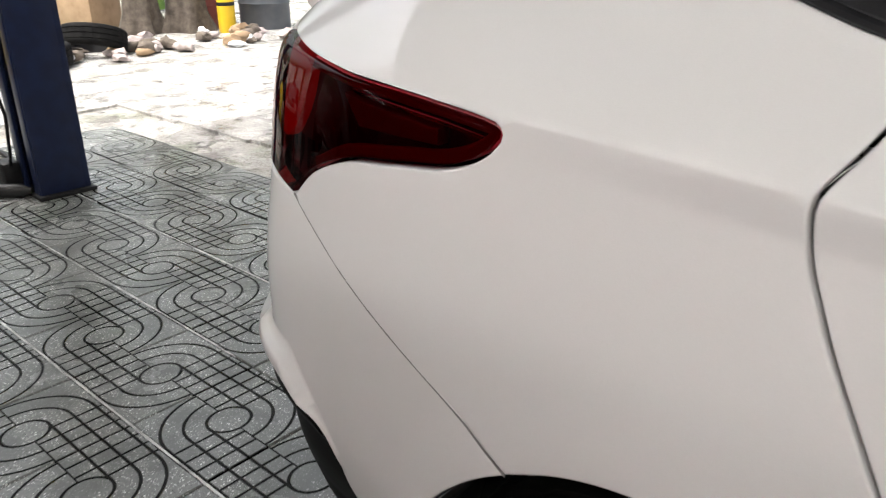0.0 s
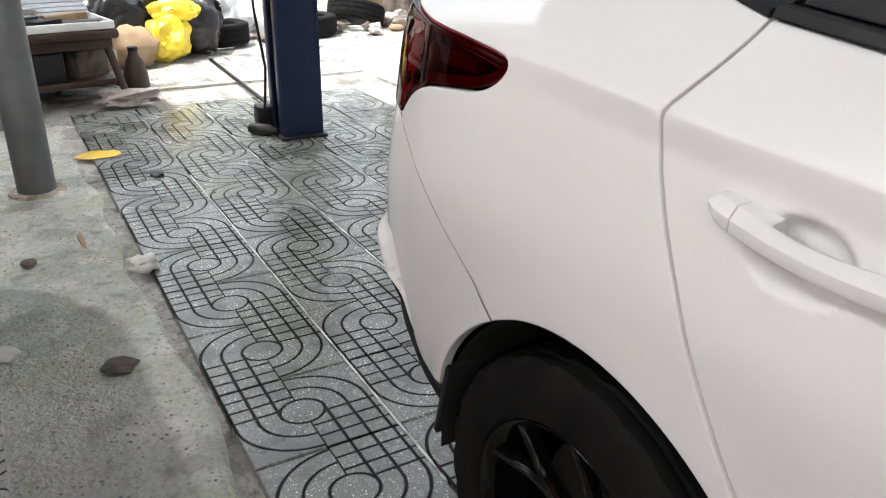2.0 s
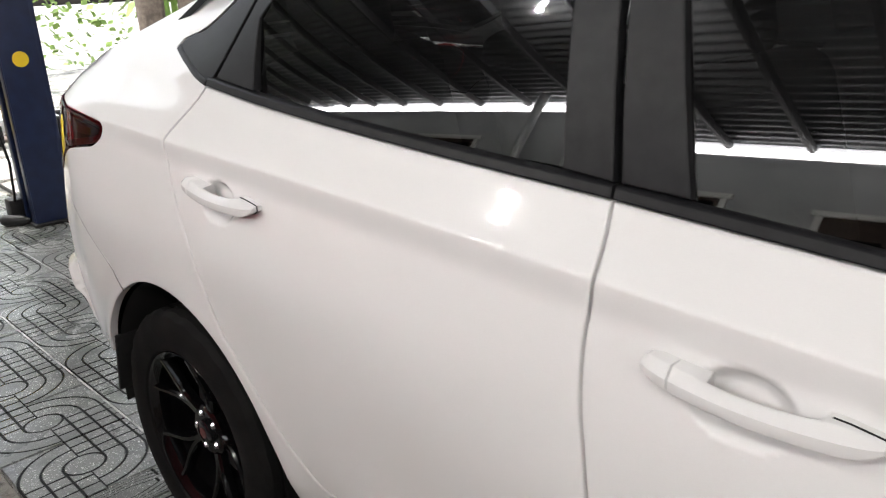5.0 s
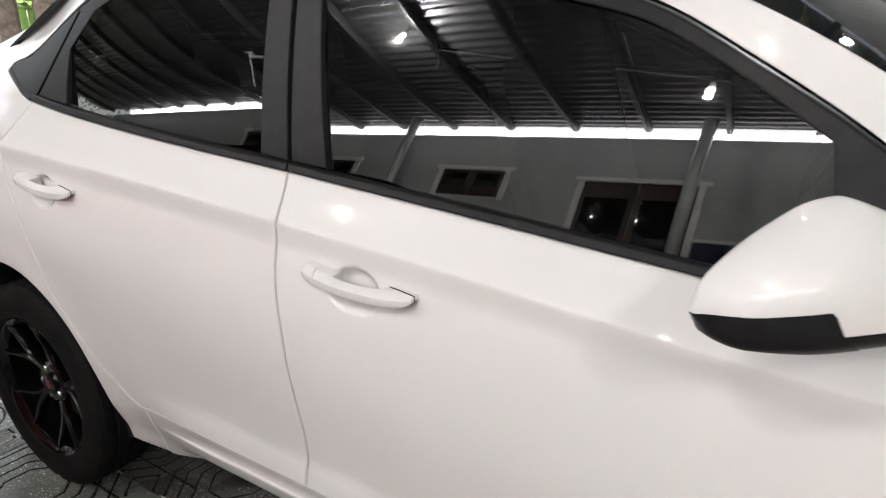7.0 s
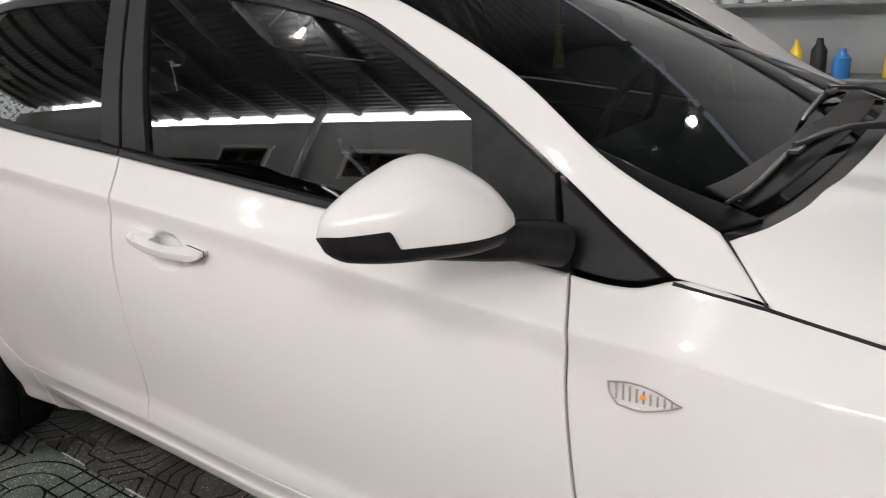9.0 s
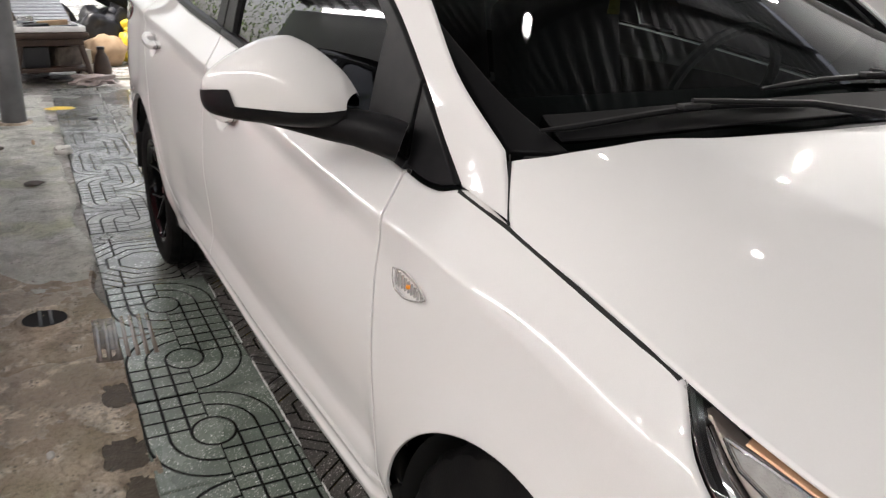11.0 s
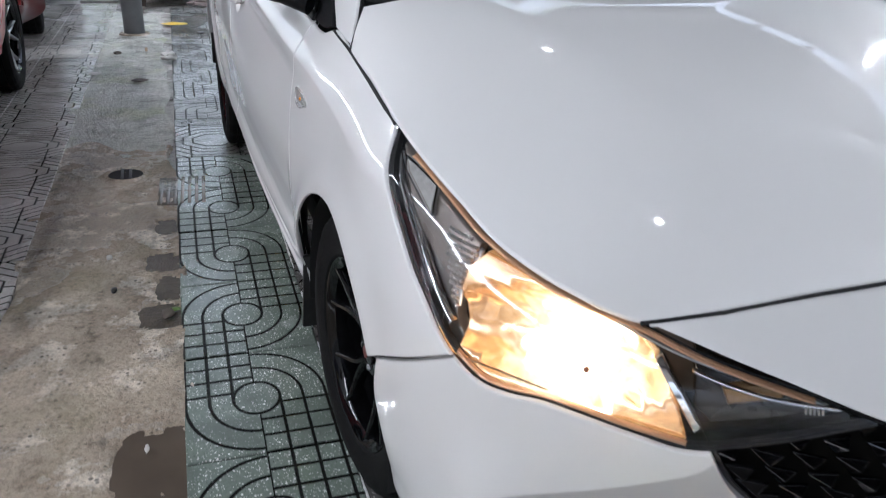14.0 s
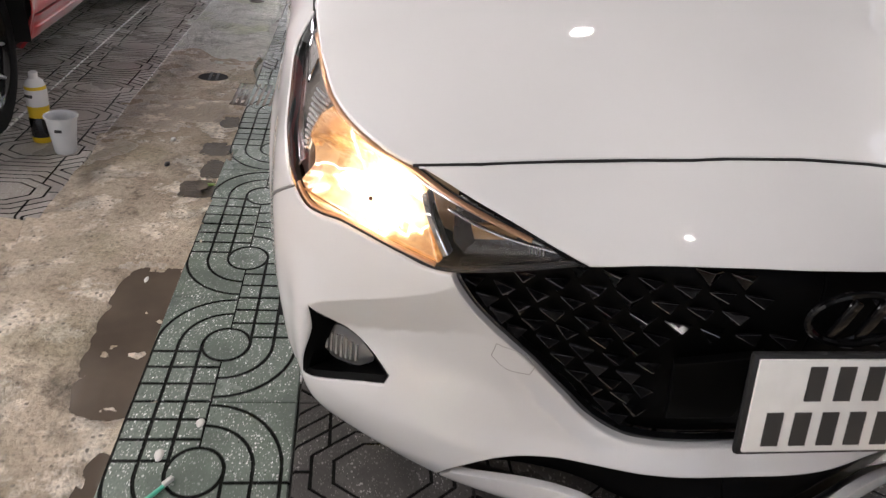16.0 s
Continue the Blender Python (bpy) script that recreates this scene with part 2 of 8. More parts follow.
def panel(poly, surf, step=0.03, gap=0.002, thick=0.018, rows=None, warp=None, fine=(), edge=0.02, raw=False, holes=()):
    """A sheet cut from the surface surf(u, v, depth) along the outline, with rolled edges. warp(u) is the height from which the rows are counted."""
    o = np.asarray(poly, float) if raw else outline(poly, edge)
    r0, r1, r2 = shrink(o, gap + 0.003), shrink(o, gap + 0.0008), shrink(o, gap)
    wf = warp or (lambda u: 0 * u)
    lo, hi = r0.min(0), r0.max(0)
    us = np.arange(math.floor(lo[0] / step) * step, hi[0] + step, step)
    vs = np.asarray(rows) if rows is not None else np.arange(math.floor((lo[1] - 2) / step) * step, hi[1] + step, step)
    gu, gv = np.meshgrid(us, vs)
    gv = gv + wf(gu)
    g = np.stack([gu.ravel(), gv.ravel()], 1)
    for cx, cz, hx, hz, st in fine:
        g = g[(np.abs(g[:, 0] - cx) > hx) | (np.abs(g[:, 1] - cz) > hz)]
        fu, fv = np.meshgrid(np.arange(cx - hx, cx + hx, st), np.arange(cz - hz, cz + hz, st))
        g = np.concatenate([g, np.stack([fu.ravel(), fv.ravel()], 1)])
    keep = shrink(o, gap + 0.003 + 0.3 * step)
    g = g[within(g, keep) & within(g, r0)]
    near = np.array([np.min((r0[:, 0] - q[0]) ** 2 + (r0[:, 1] - q[1]) ** 2) for q in g]) if len(g) else np.zeros(0)
    g = g[near > (0.3 * step) ** 2] if len(g) else g
    n = len(r0)
    cuts = [outline(h, 0.012) for h in holes]
    wide = [shrink(c, -0.003) for c in cuts]
    for c in wide:
        g = g[~within(g, shrink(c, -0.3 * step))]
    flat, edges, at, spots = [r0, g], [], n + len(g), []
    for c in wide:
        k = len(c)
        edges += [(at + i, at + (i + 1) % k) for i in range(k)]
        spots.append((at, k))
        at += k
        flat.append(c)
    flat = np.concatenate(flat)
    flat[:, 1] -= wf(flat[:, 0])
    res = delaunay_2d_cdt([Vector(q) for q in flat], edges, [list(range(n))], 1, 1e-7)
    where = {}
    for k, src in enumerate(res[3]):
        for i in src:
            where[i] = k
    co = np.array([tuple(v) for v in res[0]])
    co[:, 1] += wf(co[:, 0])
    pts = [surf(co[:, 0], co[:, 1], 0.0), surf(r1[:, 0], r1[:, 1], 0.0012), surf(r2[:, 0], r2[:, 1], 0.004), surf(r2[:, 0], r2[:, 1], thick)]
    faces = [tuple(f) for f in res[2]]
    if cuts:
        mid = np.array([co[list(f)].mean(0) for f in faces])
        hit = np.zeros(len(mid), bool)
        for c in wide:
            hit |= within(mid, c)
        faces = [f for f, h in zip(faces, hit) if not h]
    skin_count, e = len(faces), 0.002
    du = surf(co[:, 0] + e, co[:, 1], 0.0) - surf(co[:, 0] - e, co[:, 1], 0.0)
    dv = surf(co[:, 0], co[:, 1] + e, 0.0) - surf(co[:, 0], co[:, 1] - e, 0.0)
    skin = np.cross(du, dv)
    skin /= np.linalg.norm(skin, axis=1)[:, None] + 1e-12
    b = len(co)
    ring = [[where[i] for i in range(n)], [b + i for i in range(n)], [b + n + i for i in range(n)], [b + 2 * n + i for i in range(n)]]
    for r, q in zip(ring, ring[1:]):
        for i in range(n):
            j = (i + 1) % n
            faces.append((r[j], r[i], q[i], q[j]))
    for c, (k0, k) in zip(cuts, spots):
        b = sum(len(q) for q in pts)
        pts += [surf(c[:, 0], c[:, 1], 0.002), surf(c[:, 0], c[:, 1], 0.05)]
        ring = [[where[k0 + i] for i in range(k)], [b + i for i in range(k)], [b + k + i for i in range(k)]]
        for r, q in zip(ring, ring[1:]):
            for i in range(k):
                j = (i + 1) % k
                faces.append((r[i], r[j], q[j], q[i]))
    return np.concatenate(pts), sheet(faces, skin_count, skin)


def flipped(verts, faces):
    """The other side of the car."""
    back = [tuple(f)[::-1] for f in faces]
    if isinstance(faces, Sheet):
        back = sheet(back, faces.skin_count, faces.skin_normals * (1, -1, 1))
    return np.asarray(verts) * (1, -1, 1), back


# ---- car body surface ----
def pchip(xs, ys):
    """A smooth curve through the given nodes that never overshoots."""
    xs, ys = np.asarray(xs, float), np.asarray(ys, float)
    h, dl = np.diff(xs), np.diff(ys) / np.diff(xs)
    m = np.zeros(len(xs))
    m[0], m[-1] = dl[0], dl[-1]
    for i in range(1, len(xs) - 1):
        if dl[i - 1] * dl[i] > 0:
            w1, w2 = 2 * h[i] + h[i - 1], h[i] + 2 * h[i - 1]
            m[i] = (w1 + w2) / (w1 / dl[i - 1] + w2 / dl[i])

    def f(x):
        x = np.asarray(x, float)
        i = np.clip(np.searchsorted(xs, x) - 1, 0, len(h) - 1)
        t = np.clip((x - xs[i]) / h[i], -0.5, 1.5)
        a, b = ys[i], ys[i + 1]
        return (a * (2 * t**3 - 3 * t**2 + 1) + b * (3 * t**2 - 2 * t**3) + h[i] * (m[i] * (t**3 - 2 * t**2 + t) + m[i + 1] * (t**3 - t**2)))
    return f


def smooth(x, a, b):
    t = np.clip((np.asarray(x, float) - a) / (b - a), 0, 1)
    return t * t * (3 - 2 * t)


# plan outline of the car's right half, from the middle of the tail to the middle of the nose; along the side s is x
PLAN = [(-2.22, 0), (-2.205, -0.30), (-2.13, -0.58), (-1.97, -0.765), (-1.75, -0.833), (-1.3, -0.860), (-0.6, -0.868), (0.2, -0.864),
        (0.9, -0.840), (1.3, -0.825), (1.6, -0.825), (1.85, -0.796), (2.02, -0.695), (2.13, -0.545), (2.212, -0.35), (2.287, -0.16), (2.312, 0)]
side = [p[0] for p in PLAN]
S_AT = list(side)
for i in range(11, len(PLAN)):
    S_AT[i] = S_AT[i - 1] + math.dist(PLAN[i], PLAN[i - 1])
for i in range(3, -1, -1):
    S_AT[i] = S_AT[i + 1] - math.dist(PLAN[i], PLAN[i + 1])
S_TAIL, S_NOSE = S_AT[0], S_AT[-1]
# beyond the nose the outline goes on round the left corner
PLAN += [(x, -y) for x, y in PLAN[-2:10:-1]]
S_AT += [2 * S_NOSE - s for s in S_AT[-2:10:-1]]


def spline(xs, ys):
    """A smooth curve through the given nodes (Catmull-Rom tangents)."""
    xs, ys = np.asarray(xs, float), np.asarray(ys, float)
    m = np.gradient(ys, xs)

    def f(x):
        x = np.asarray(x, float)
        i = np.clip(np.searchsorted(xs, x) - 1, 0, len(xs) - 2)
        h = xs[i + 1] - xs[i]
        t = (x - xs[i]) / h
        return (ys[i] * (2 * t**3 - 3 * t**2 + 1) + ys[i + 1] * (3 * t**2 - 2 * t**3) + h * (m[i] * (t**3 - 2 * t**2 + t) + m[i + 1] * (t**3 - t**2)))
    return f


plan_x, plan_y = spline(S_AT, [p[0] for p in PLAN]), spline(S_AT, [p[1] for p in PLAN])
crease_z = pchip([-2.4, -1.9, -1.664, -1.367, -1.18, -0.98, -0.5, -0.18, 0.1, 0.35, 0.56, 0.76, 0.91, 1.05, 1.242, 1.5, 2.0], [1.068, 1.063, 1.058, 1.045, 1.035, 1.025, 0.998, 0.975, 0.954, 0.930, 0.907, 0.889, 0.878, 0.869, 0.846, 0.806, 0.75])
LOW = pchip([0.10, 0.17, 0.21, 0.25, 0.285, 0.31, 0.345, 0.37, 0.43, 0.55, 0.75, 1.2], [0.16, 0.12, 0.10, 0.085, 0.062, 0.050, 0.044, 0.034, 0.015, 0.003, 0.0, 0.0])
# the doors end in a flared hem; below it a shaded channel, then the sill's ridge and its face
HEM_Z = pchip([-0.90, -0.75, -0.40, -0.16, 0.25, 0.60, 0.945, 1.1], [0.447, 0.446, 0.441, 0.434, 0.410, 0.396, 0.386, 0.38])
HEM = pchip([0.0, 0.03, 0.065, 0.10, 0.16, 0.28, 0.5], [-0.011, -0.002, 0.0095, 0.0105, 0.007, 0.0, 0.0])
SILL = pchip([0.0, 0.006, 0.045, 0.051, 0.057, 0.067, 0.085, 0.10, 0.112, 0.13, 0.16, 0.35], [0.013, 0.014, 0.027, 0.0265, 0.0215, 0.0245, 0.031, 0.040, 0.056, 0.095, 0.13, 0.18])
UP_AT = [-1.9, -1.35, -1.1, -0.15, 0.7, 1.05, 1.2, 1.52]
SHOULDER = [(0.045, 0.11, 0.95), (0.034, 0.098, 0.85), (0.030, 0.079, 0.55), (0.027, 0.055, 0.30), (0.028, 0.064, 0.25), (0.030, 0.068, 0.45), (0.031, 0.070, 0.60), (0.034, 0.078, 0.80)]


SHOULDER_AT = [spline(UP_AT, [row[k] for row in SHOULDER]) for k in range(3)]


def upper(s, w):
    """Above the crease: a rolled shoulder, then the window's gentle curve."""
    a, b, g = (f(np.clip(s, UP_AT[0], UP_AT[-1])) for f in SHOULDER_AT)
    # forward of the mirror the crease dies away
    k = smooth(s, 1.12, 1.5)
    m = a / 0.05 * (1 - k) + 0.161 * k
    t = np.clip(w / 0.1, 0, 1)
    low = b * (3 * t**2 - 2 * t**3) + 0.1 * (m * (t**3 - 2 * t**2 + t) + g * (t**3 - t**2))
    v = np.maximum(w - 0.1, 0)
    return np.where(w < 0.1, low, b + g * v + 0.35 * v**2 + 3.0 * np.maximum(w - 0.42, 0) ** 2)


CORNER = pchip([0.10, 0.17, 0.22, 0.30, 0.42, 0.55, 0.66, 0.72, 0.80, 0.88, 1.0], [0.16, 0.09, 0.05, 0.022, 0.010, 0.008, 0.014, 0.034, 0.082, 0.15, 0.28])
NOSE = pchip([0.10, 0.17, 0.22, 0.27, 0.33, 0.40, 0.48, 0.55, 0.62, 0.70, 0.735, 0.78, 0.85, 1.0], [0.13, 0.055, 0.048, 0.052, 0.068, 0.062, 0.032, 0.012, 0.0, 0.006, 0.035, 0.10, 0.22, 0.5])
TAIL = pchip([0.10, 0.20, 0.30, 0.45, 0.70, 0.90, 1.05, 1.12, 1.18, 1.4], [0.17, 0.11, 0.05, 0.01, 0.0, 0.025, 0.05, 0.11, 0.20, 0.5])
FACET_TOP, FACET_LOW = pchip([1.9, 1.993, 2.012, 2.06, 2.155, 2.243, 2.30, 2.8], [0.44, 0.477, 0.491, 0.515, 0.557, 0.599, 0.632, 0.66]), pchip([1.9, 2.17, 2.4, 2.6, 2.8], [0.35, 0.37, 0.38, 0.36, 0.36])
ARCHES = [(-1.225, 0.325, 0.397), (1.355, 0.305, 0.372)]
CUPS = [(-0.985, 0.939), (0.003, 0.879)]
HANDLES = [(-0.9625, 0.961, 0.064), (0.0185, 0.900, 0.045)]


GRILLE_LOW = [(2.304, 0.575), (2.357, 0.521), (2.407, 0.472), (2.458, 0.414), (2.51, 0.367), (2.565, 0.345), (2.62, 0.342), (2.70, 0.342), (S_NOSE, 0.342)]


def grille_edge(s, z):
    """How near a place lies to the grille's lower edge."""
    best = np.full(np.broadcast(s, z).shape, 9.0)
    for (s0, z0), (s1, z1) in zip(GRILLE_LOW[1:], GRILLE_LOW[2:]):
        t = np.clip(((s - s0) * (s1 - s0) + (z - z0) * (z1 - z0)) / ((s1 - s0) ** 2 + (z1 - z0) ** 2), 0, 1)
        best = np.minimum(best, np.hypot(s - s0 - t * (s1 - s0), z - z0 - t * (z1 - z0)))
    return best


def inset(s, z):
    """How far the body lies inside its plan outline."""
    s = np.where(s > S_NOSE, 2 * S_NOSE - s, s)
    zc = crease_z(s)
    w = np.maximum(z - zc, 0)
    up = upper(s, w)
    u = np.maximum(zc - z, 0)
    scoop = 0.008 * smooth(u, 0, 0.045) * np.exp(-np.maximum(u - 0.045, 0) / 0.10) * smooth(s, -1.7, -1.1) * (1 - smooth(s, 0.7, 1.1))
    # the flank leans inwards towards the crease
    lean = 0.029 * np.maximum(1 - u / 0.36, 0) ** 2
    d = LOW(z) + scoop + lean + up
    below = HEM_Z(np.clip(s, -0.9, 1.1)) - z
    side = smooth(s, -0.72, -0.46) * (1 - smooth(s, 0.89, 0.96))
    d = d + side * np.where(below > 0.0035, SILL(np.clip(below, 0, 0.35)) - d, HEM(np.clip(-below, 0, 0.5)))
    for cx, cz in CUPS:
        r = ((s - cx) / 0.062) ** 2 + ((z - cz) / 0.043) ** 2
        d = d + 0.021 * (1 - smooth(r, 0.15, 1.0))
    for cx, cz, rad in ARCHES:
        r = np.hypot(s - cx, z - cz)
        d = d - 0.012 * np.exp(-((r - rad) / 0.05) ** 2)
    f = smooth(s, 1.44, 1.92)
    top, low = FACET_TOP(s), FACET_LOW(s)
    v = (top - z) / (top - low)
    facet = 0.034 * np.clip(v / 0.45, 0, 1) * (1 - smooth(v, 0.6, 1.4)) * smooth(s, 1.965, 2.02) * (1 - smooth(s, 2.22, 2.52))
    # the bumper's corner stands out beside the fog lamp
    facet = facet - 0.016 * np.exp(-((s - 1.975) / 0.06) ** 2) * (1 - smooth(z, 0.46, 0.58)) * smooth(z, 0.16, 0.26)
    c = smooth(s, 2.0, 2.55)
    d = d * (1 - f) + (CORNER(z) * (1 - c) + NOSE(z) * c) * f
    b = 1 - smooth(s, -2.05, -1.7)
    edge = -1.904 + (0.658 - np.asarray(z)) * 0.98
    lip = 0.025 * (1 - smooth(s, edge - 0.022, edge)) * (1 - smooth(z, 0.606, 0.634)) * smooth(z, 0.48, 0.54)
    # a chamfer runs along the grille's lower edge; the bumper's bar lies flat across the middle
    bar = 0.45 * np.maximum(0.036 - grille_edge(s, np.asarray(z)), 0) * smooth(s, 2.33, 2.42)
    bar = bar + 0.026 * np.exp(-(((S_NOSE - s) / 0.14) ** 2)) * (1 - smooth(z, 0.33, 0.44)) * smooth(z, 0.2, 0.26)
    return d * (1 - b) + TAIL(z) * b + facet - lip + bar


def body(s, z, deep=0.0):
    """Points of the body's right half."""
    s, z = np.asarray(s, float).ravel(), np.asarray(z, float).ravel()
    d = inset(s, z) + deep
    tx, ty = plan_x(s + 1e-3) - plan_x(s - 1e-3), plan_y(s + 1e-3) - plan_y(s - 1e-3)
    ln = np.hypot(tx, ty)
    return np.stack([plan_x(s) - ty / ln * d, plan_y(s) + tx / ln * d, z], 1)


def s_of(x, y):
    """The place along the outline that lies nearest to (x, y)."""
    g = np.linspace(S_TAIL, S_NOSE, 4000)
    return float(g[np.argmin(np.hypot(plan_x(g) - x, plan_y(g) - y))])


# ---- the car ----
ROWS = [-0.9, -0.84, -0.78, -0.76, -0.74, -0.72, -0.70, -0.68, -0.66, -0.645, -0.63, -0.615, -0.60, -0.585, -0.57, -0.555, -0.54, -0.525, -0.51, -0.495, -0.48, -0.465, -0.45, -0.435, -0.42, -0.405, -0.39, -0.36, -0.33, -0.30, -0.27, -0.24, -0.21, -0.18,
        -0.155, -0.13, -0.105, -0.085, -0.068, -0.053, -0.04, -0.028, -0.017, -0.009, -0.003, 0, 0.003, 0.009, 0.018, 0.03, 0.045, 0.06, 0.08, 0.10, 0.13, 0.16, 0.19, 0.22, 0.25,
        0.28, 0.31, 0.34, 0.37, 0.40, 0.43, 0.46, 0.49, 0.52]


def arch(k, a0, a1, grow=0.0, n=12):
    """Points of a wheel opening's edge, from angle a0 to a1."""
    cx, cz, r = ARCHES[k]
    return [(cx + (r + grow) * math.cos(radians(a)), cz + (r + grow) * math.sin(radians(a))) for a in np.linspace(a0, a1, n)]


SEAM_R = [(-1.128, 1.132), (-1.147, 1.092), (-1.165, 1.060), (-1.180, 1.034), (-1.179, 1.0), (-1.156, 0.942), (-1.112, 0.86), (-1.075, 0.795), (-1.036, 0.743), (-0.985, 0.684), (-0.935, 0.638), (-0.868, 0.567), (-0.80, 0.493), (-0.735, 0.446)]
SEAM_B = [(-0.184, 1.056), (-0.178, 0.982), (-0.185, 0.92), (-0.184, 0.84), (-0.172, 0.75), (-0.160, 0.65), (-0.151, 0.54), (-0.155, 0.45), (-0.156, 0.4345)]
SEAM_F = [(0.896, 0.948), (0.912, 0.881), (0.916, 0.79), (0.926, 0.70), (0.938, 0.60), (0.948, 0.49), (0.945, 0.385)]
BELT = [(-1.128, 1.132), (-0.86, 1.106), (-0.636, 1.088), (-0.184, 1.056), (0.165, 1.026), (0.455, 0.996), (0.896, 0.948)]
TAIL_LOW = [(-1.848, 0.883), (-1.797, 0.926), (-1.723, 0.958), (-1.615, 0.976), (-1.531, 0.990), (-1.505, 1.001), (-1.487, 1.014), (-1.477, 1.026)]
TAIL_TOP = [(-1.477, 1.026), (-1.4755, 1.033), (-1.4775, 1.0375), (-1.484, 1.0415), (-1.50, 1.0445), (-1.537, 1.049), (-1.623, 1.056), (-1.735, 1.062), (-1.823, 1.069)]
DLO_TOP = [(-1.355, 1.205), (-1.256, 1.237), (-1.18, 1.277), (-1.109, 1.315), (-1.035, 1.350), (-0.9, 1.387), (-0.6, 1.41), (-0.2, 1.415), (0.1, 1.40), (0.324, 1.366), (0.45, 1.332), (0.60, 1.255),
           (0.70, 1.196), (0.852, 1.092), (0.98, 1.002), (1.04, 0.957)]
HOOD_SEAM = [(1.05, 0.957), (1.178, 0.940), (1.33, 0.913), (1.45, 0.893), (1.512, 0.881)]
HL_BACK = [(1.512, 0.881), (1.575, 0.828), (1.645, 0.782), (1.735, 0.741), (1.83, 0.704), (1.906, 0.664)]
HL_LOW = [(1.906, 0.664), (1.955, 0.647), (2.004, 0.649), (2.05, 0.656), (2.094, 0.654), (2.173, 0.643), (2.235, 0.634), (2.265, 0.635)]
HL_TOP = [(2.465, 0.696), (2.378, 0.719), (2.307, 0.734), (2.229, 0.751), (2.160, 0.770), (2.05, 0.787), (1.922, 0.808), (1.761, 0.837), (1.606, 0.862), (1.512, 0.881)]
HOOD_NOSE = [(2.160, 0.770), (2.268, 0.787), (2.40, 0.802), (2.50, 0.814), (2.58, 0.8225), (2.64, 0.828), (2.74, 0.8335), (S_NOSE, 0.835)]

FOG = [(1.992, 0.476, 1), (2.02, 0.449), (2.075, 0.430), (2.118, 0.405), (2.153, 0.378), (2.147, 0.360), (2.105, 0.350), (2.03, 0.328), (1.955, 0.303, 1), (1.984, 0.41)]
GRILLE_TOP = [(S_NOSE, 0.731), (2.764, 0.730), (2.69, 0.727), (2.65, 0.724), (2.58, 0.717), (2.54, 0.711), (2.465, 0.694)]
GRILLE = [(2.262, 0.636, 1)] + GRILLE_LOW + GRILLE_TOP[:-1] + [(2.465, 0.694, 1), (2.36, 0.660)]
INTAKE_TOP = [(2.285, 0.205), (2.33, 0.241), (2.376, 0.268), (2.456, 0.289), (2.525, 0.294), (2.61, 0.296), (2.70, 0.295), (S_NOSE, 0.294)]
INTAKE_LOW = [(S_NOSE, 0.186), (2.68, 0.190), (2.58, 0.208), (2.52, 0.224), (2.43, 0.224), (2.35, 0.212)]
INTAKE = INTAKE_TOP + INTAKE_LOW


def panel_of(name, poly, mat, parent, label="", both=True, **kw):
    """A body panel on the car's right side and its twin on the left."""
    kw.setdefault("step", 0.02)
    v, f = panel(poly, lambda s, z, d: body(s, z, d), rows=ROWS, warp=crease_z, edge=0.012, **kw)
    a = mesh_part(name, v, f, mat, parent, label)
    if both:
        v, f = flipped(v, f)
        return a, mesh_part(name, v, f, mat, parent, label)
    return a, None


def both_ends(half):
    """A half outline that ends at the nose's middle, and its mirror."""
    return half + [(2 * S_NOSE - q[0], *q[1:]) for q in half[::-1] if q[0] < S_NOSE - 1e-6]


edge_pts = body([p[0] for p in HOOD_SEAM[1:] + HL_TOP[::-1][1:6]], [p[1] for p in HOOD_SEAM[1:] + HL_TOP[::-1][1:6]])
nose_pts = body([p[0] for p in HOOD_NOSE], [p[1] for p in HOOD_NOSE])
HX = np.concatenate([[1.0], edge_pts[:, 0]])
order = np.argsort(HX)
hood_y = pchip(np.r_[HX[order], 2.4], np.r_[-np.concatenate([[-0.756], edge_pts[:, 1]])[order], 0.43])
hood_z = pchip(np.r_[HX[order], 2.4], np.r_[np.concatenate([[0.966], edge_pts[:, 2]])[order], 0.67])
hood_mid = pchip([0.9, 1.1, 1.2, 1.4, 1.6, 1.9, 2.15, 2.35], [1.085, 1.058, 1.044, 1.010, 0.968, 0.892, 0.818, 0.74])


nose_order = np.argsort(-nose_pts[:, 1])
nose_y = -nose_pts[nose_order, 1]
nose_y[0] = 0.0
nose_x, nose_z = (spline(np.r_[-nose_y[:0:-1], nose_y], np.r_[nose_pts[nose_order, k][:0:-1], nose_pts[nose_order, k]]) for k in (0, 2))


def hood_surf(x, y, d):
    """The bonnet's skin, drawn down to meet the nose."""
    x, y = np.asarray(x, float), np.asarray(y, float)
    a = np.clip(np.abs(y), 0, 0.56)
    x1 = nose_x(a)
    lift = nose_z(a) - hood_base(x1, a)
    z = hood_base(x, y) + lift * smooth(x, x1 - 0.45, x1) * (1 - smooth(np.abs(y), 0.54, 0.60))
    return np.stack([x, y, z - d], 1)


def hood_base(x, y):
    x, y = np.asarray(x, float), np.asarray(y, float)
    r = np.clip(np.abs(y) / hood_y(x), 0, 1.2)
    ridge = 0.005 * np.exp(-((np.abs(y) - (0.30 + 0.20 * (1 - smooth(x, 1.1, 2.1)))) / 0.08) ** 2)
    z = hood_z(x) + (hood_mid(x) - hood_z(x)) * (1 - r ** (3.2 + 9.0 * (1 - smooth(x, 1.1, 1.65)))) + ridge * (1 - smooth(x, 1.75, 2.05))
    return z


def cowl_x(y):
    r = np.abs(y) / 0.70
    return 1.205 - 0.03 * r**2 - 0.085 * r**14


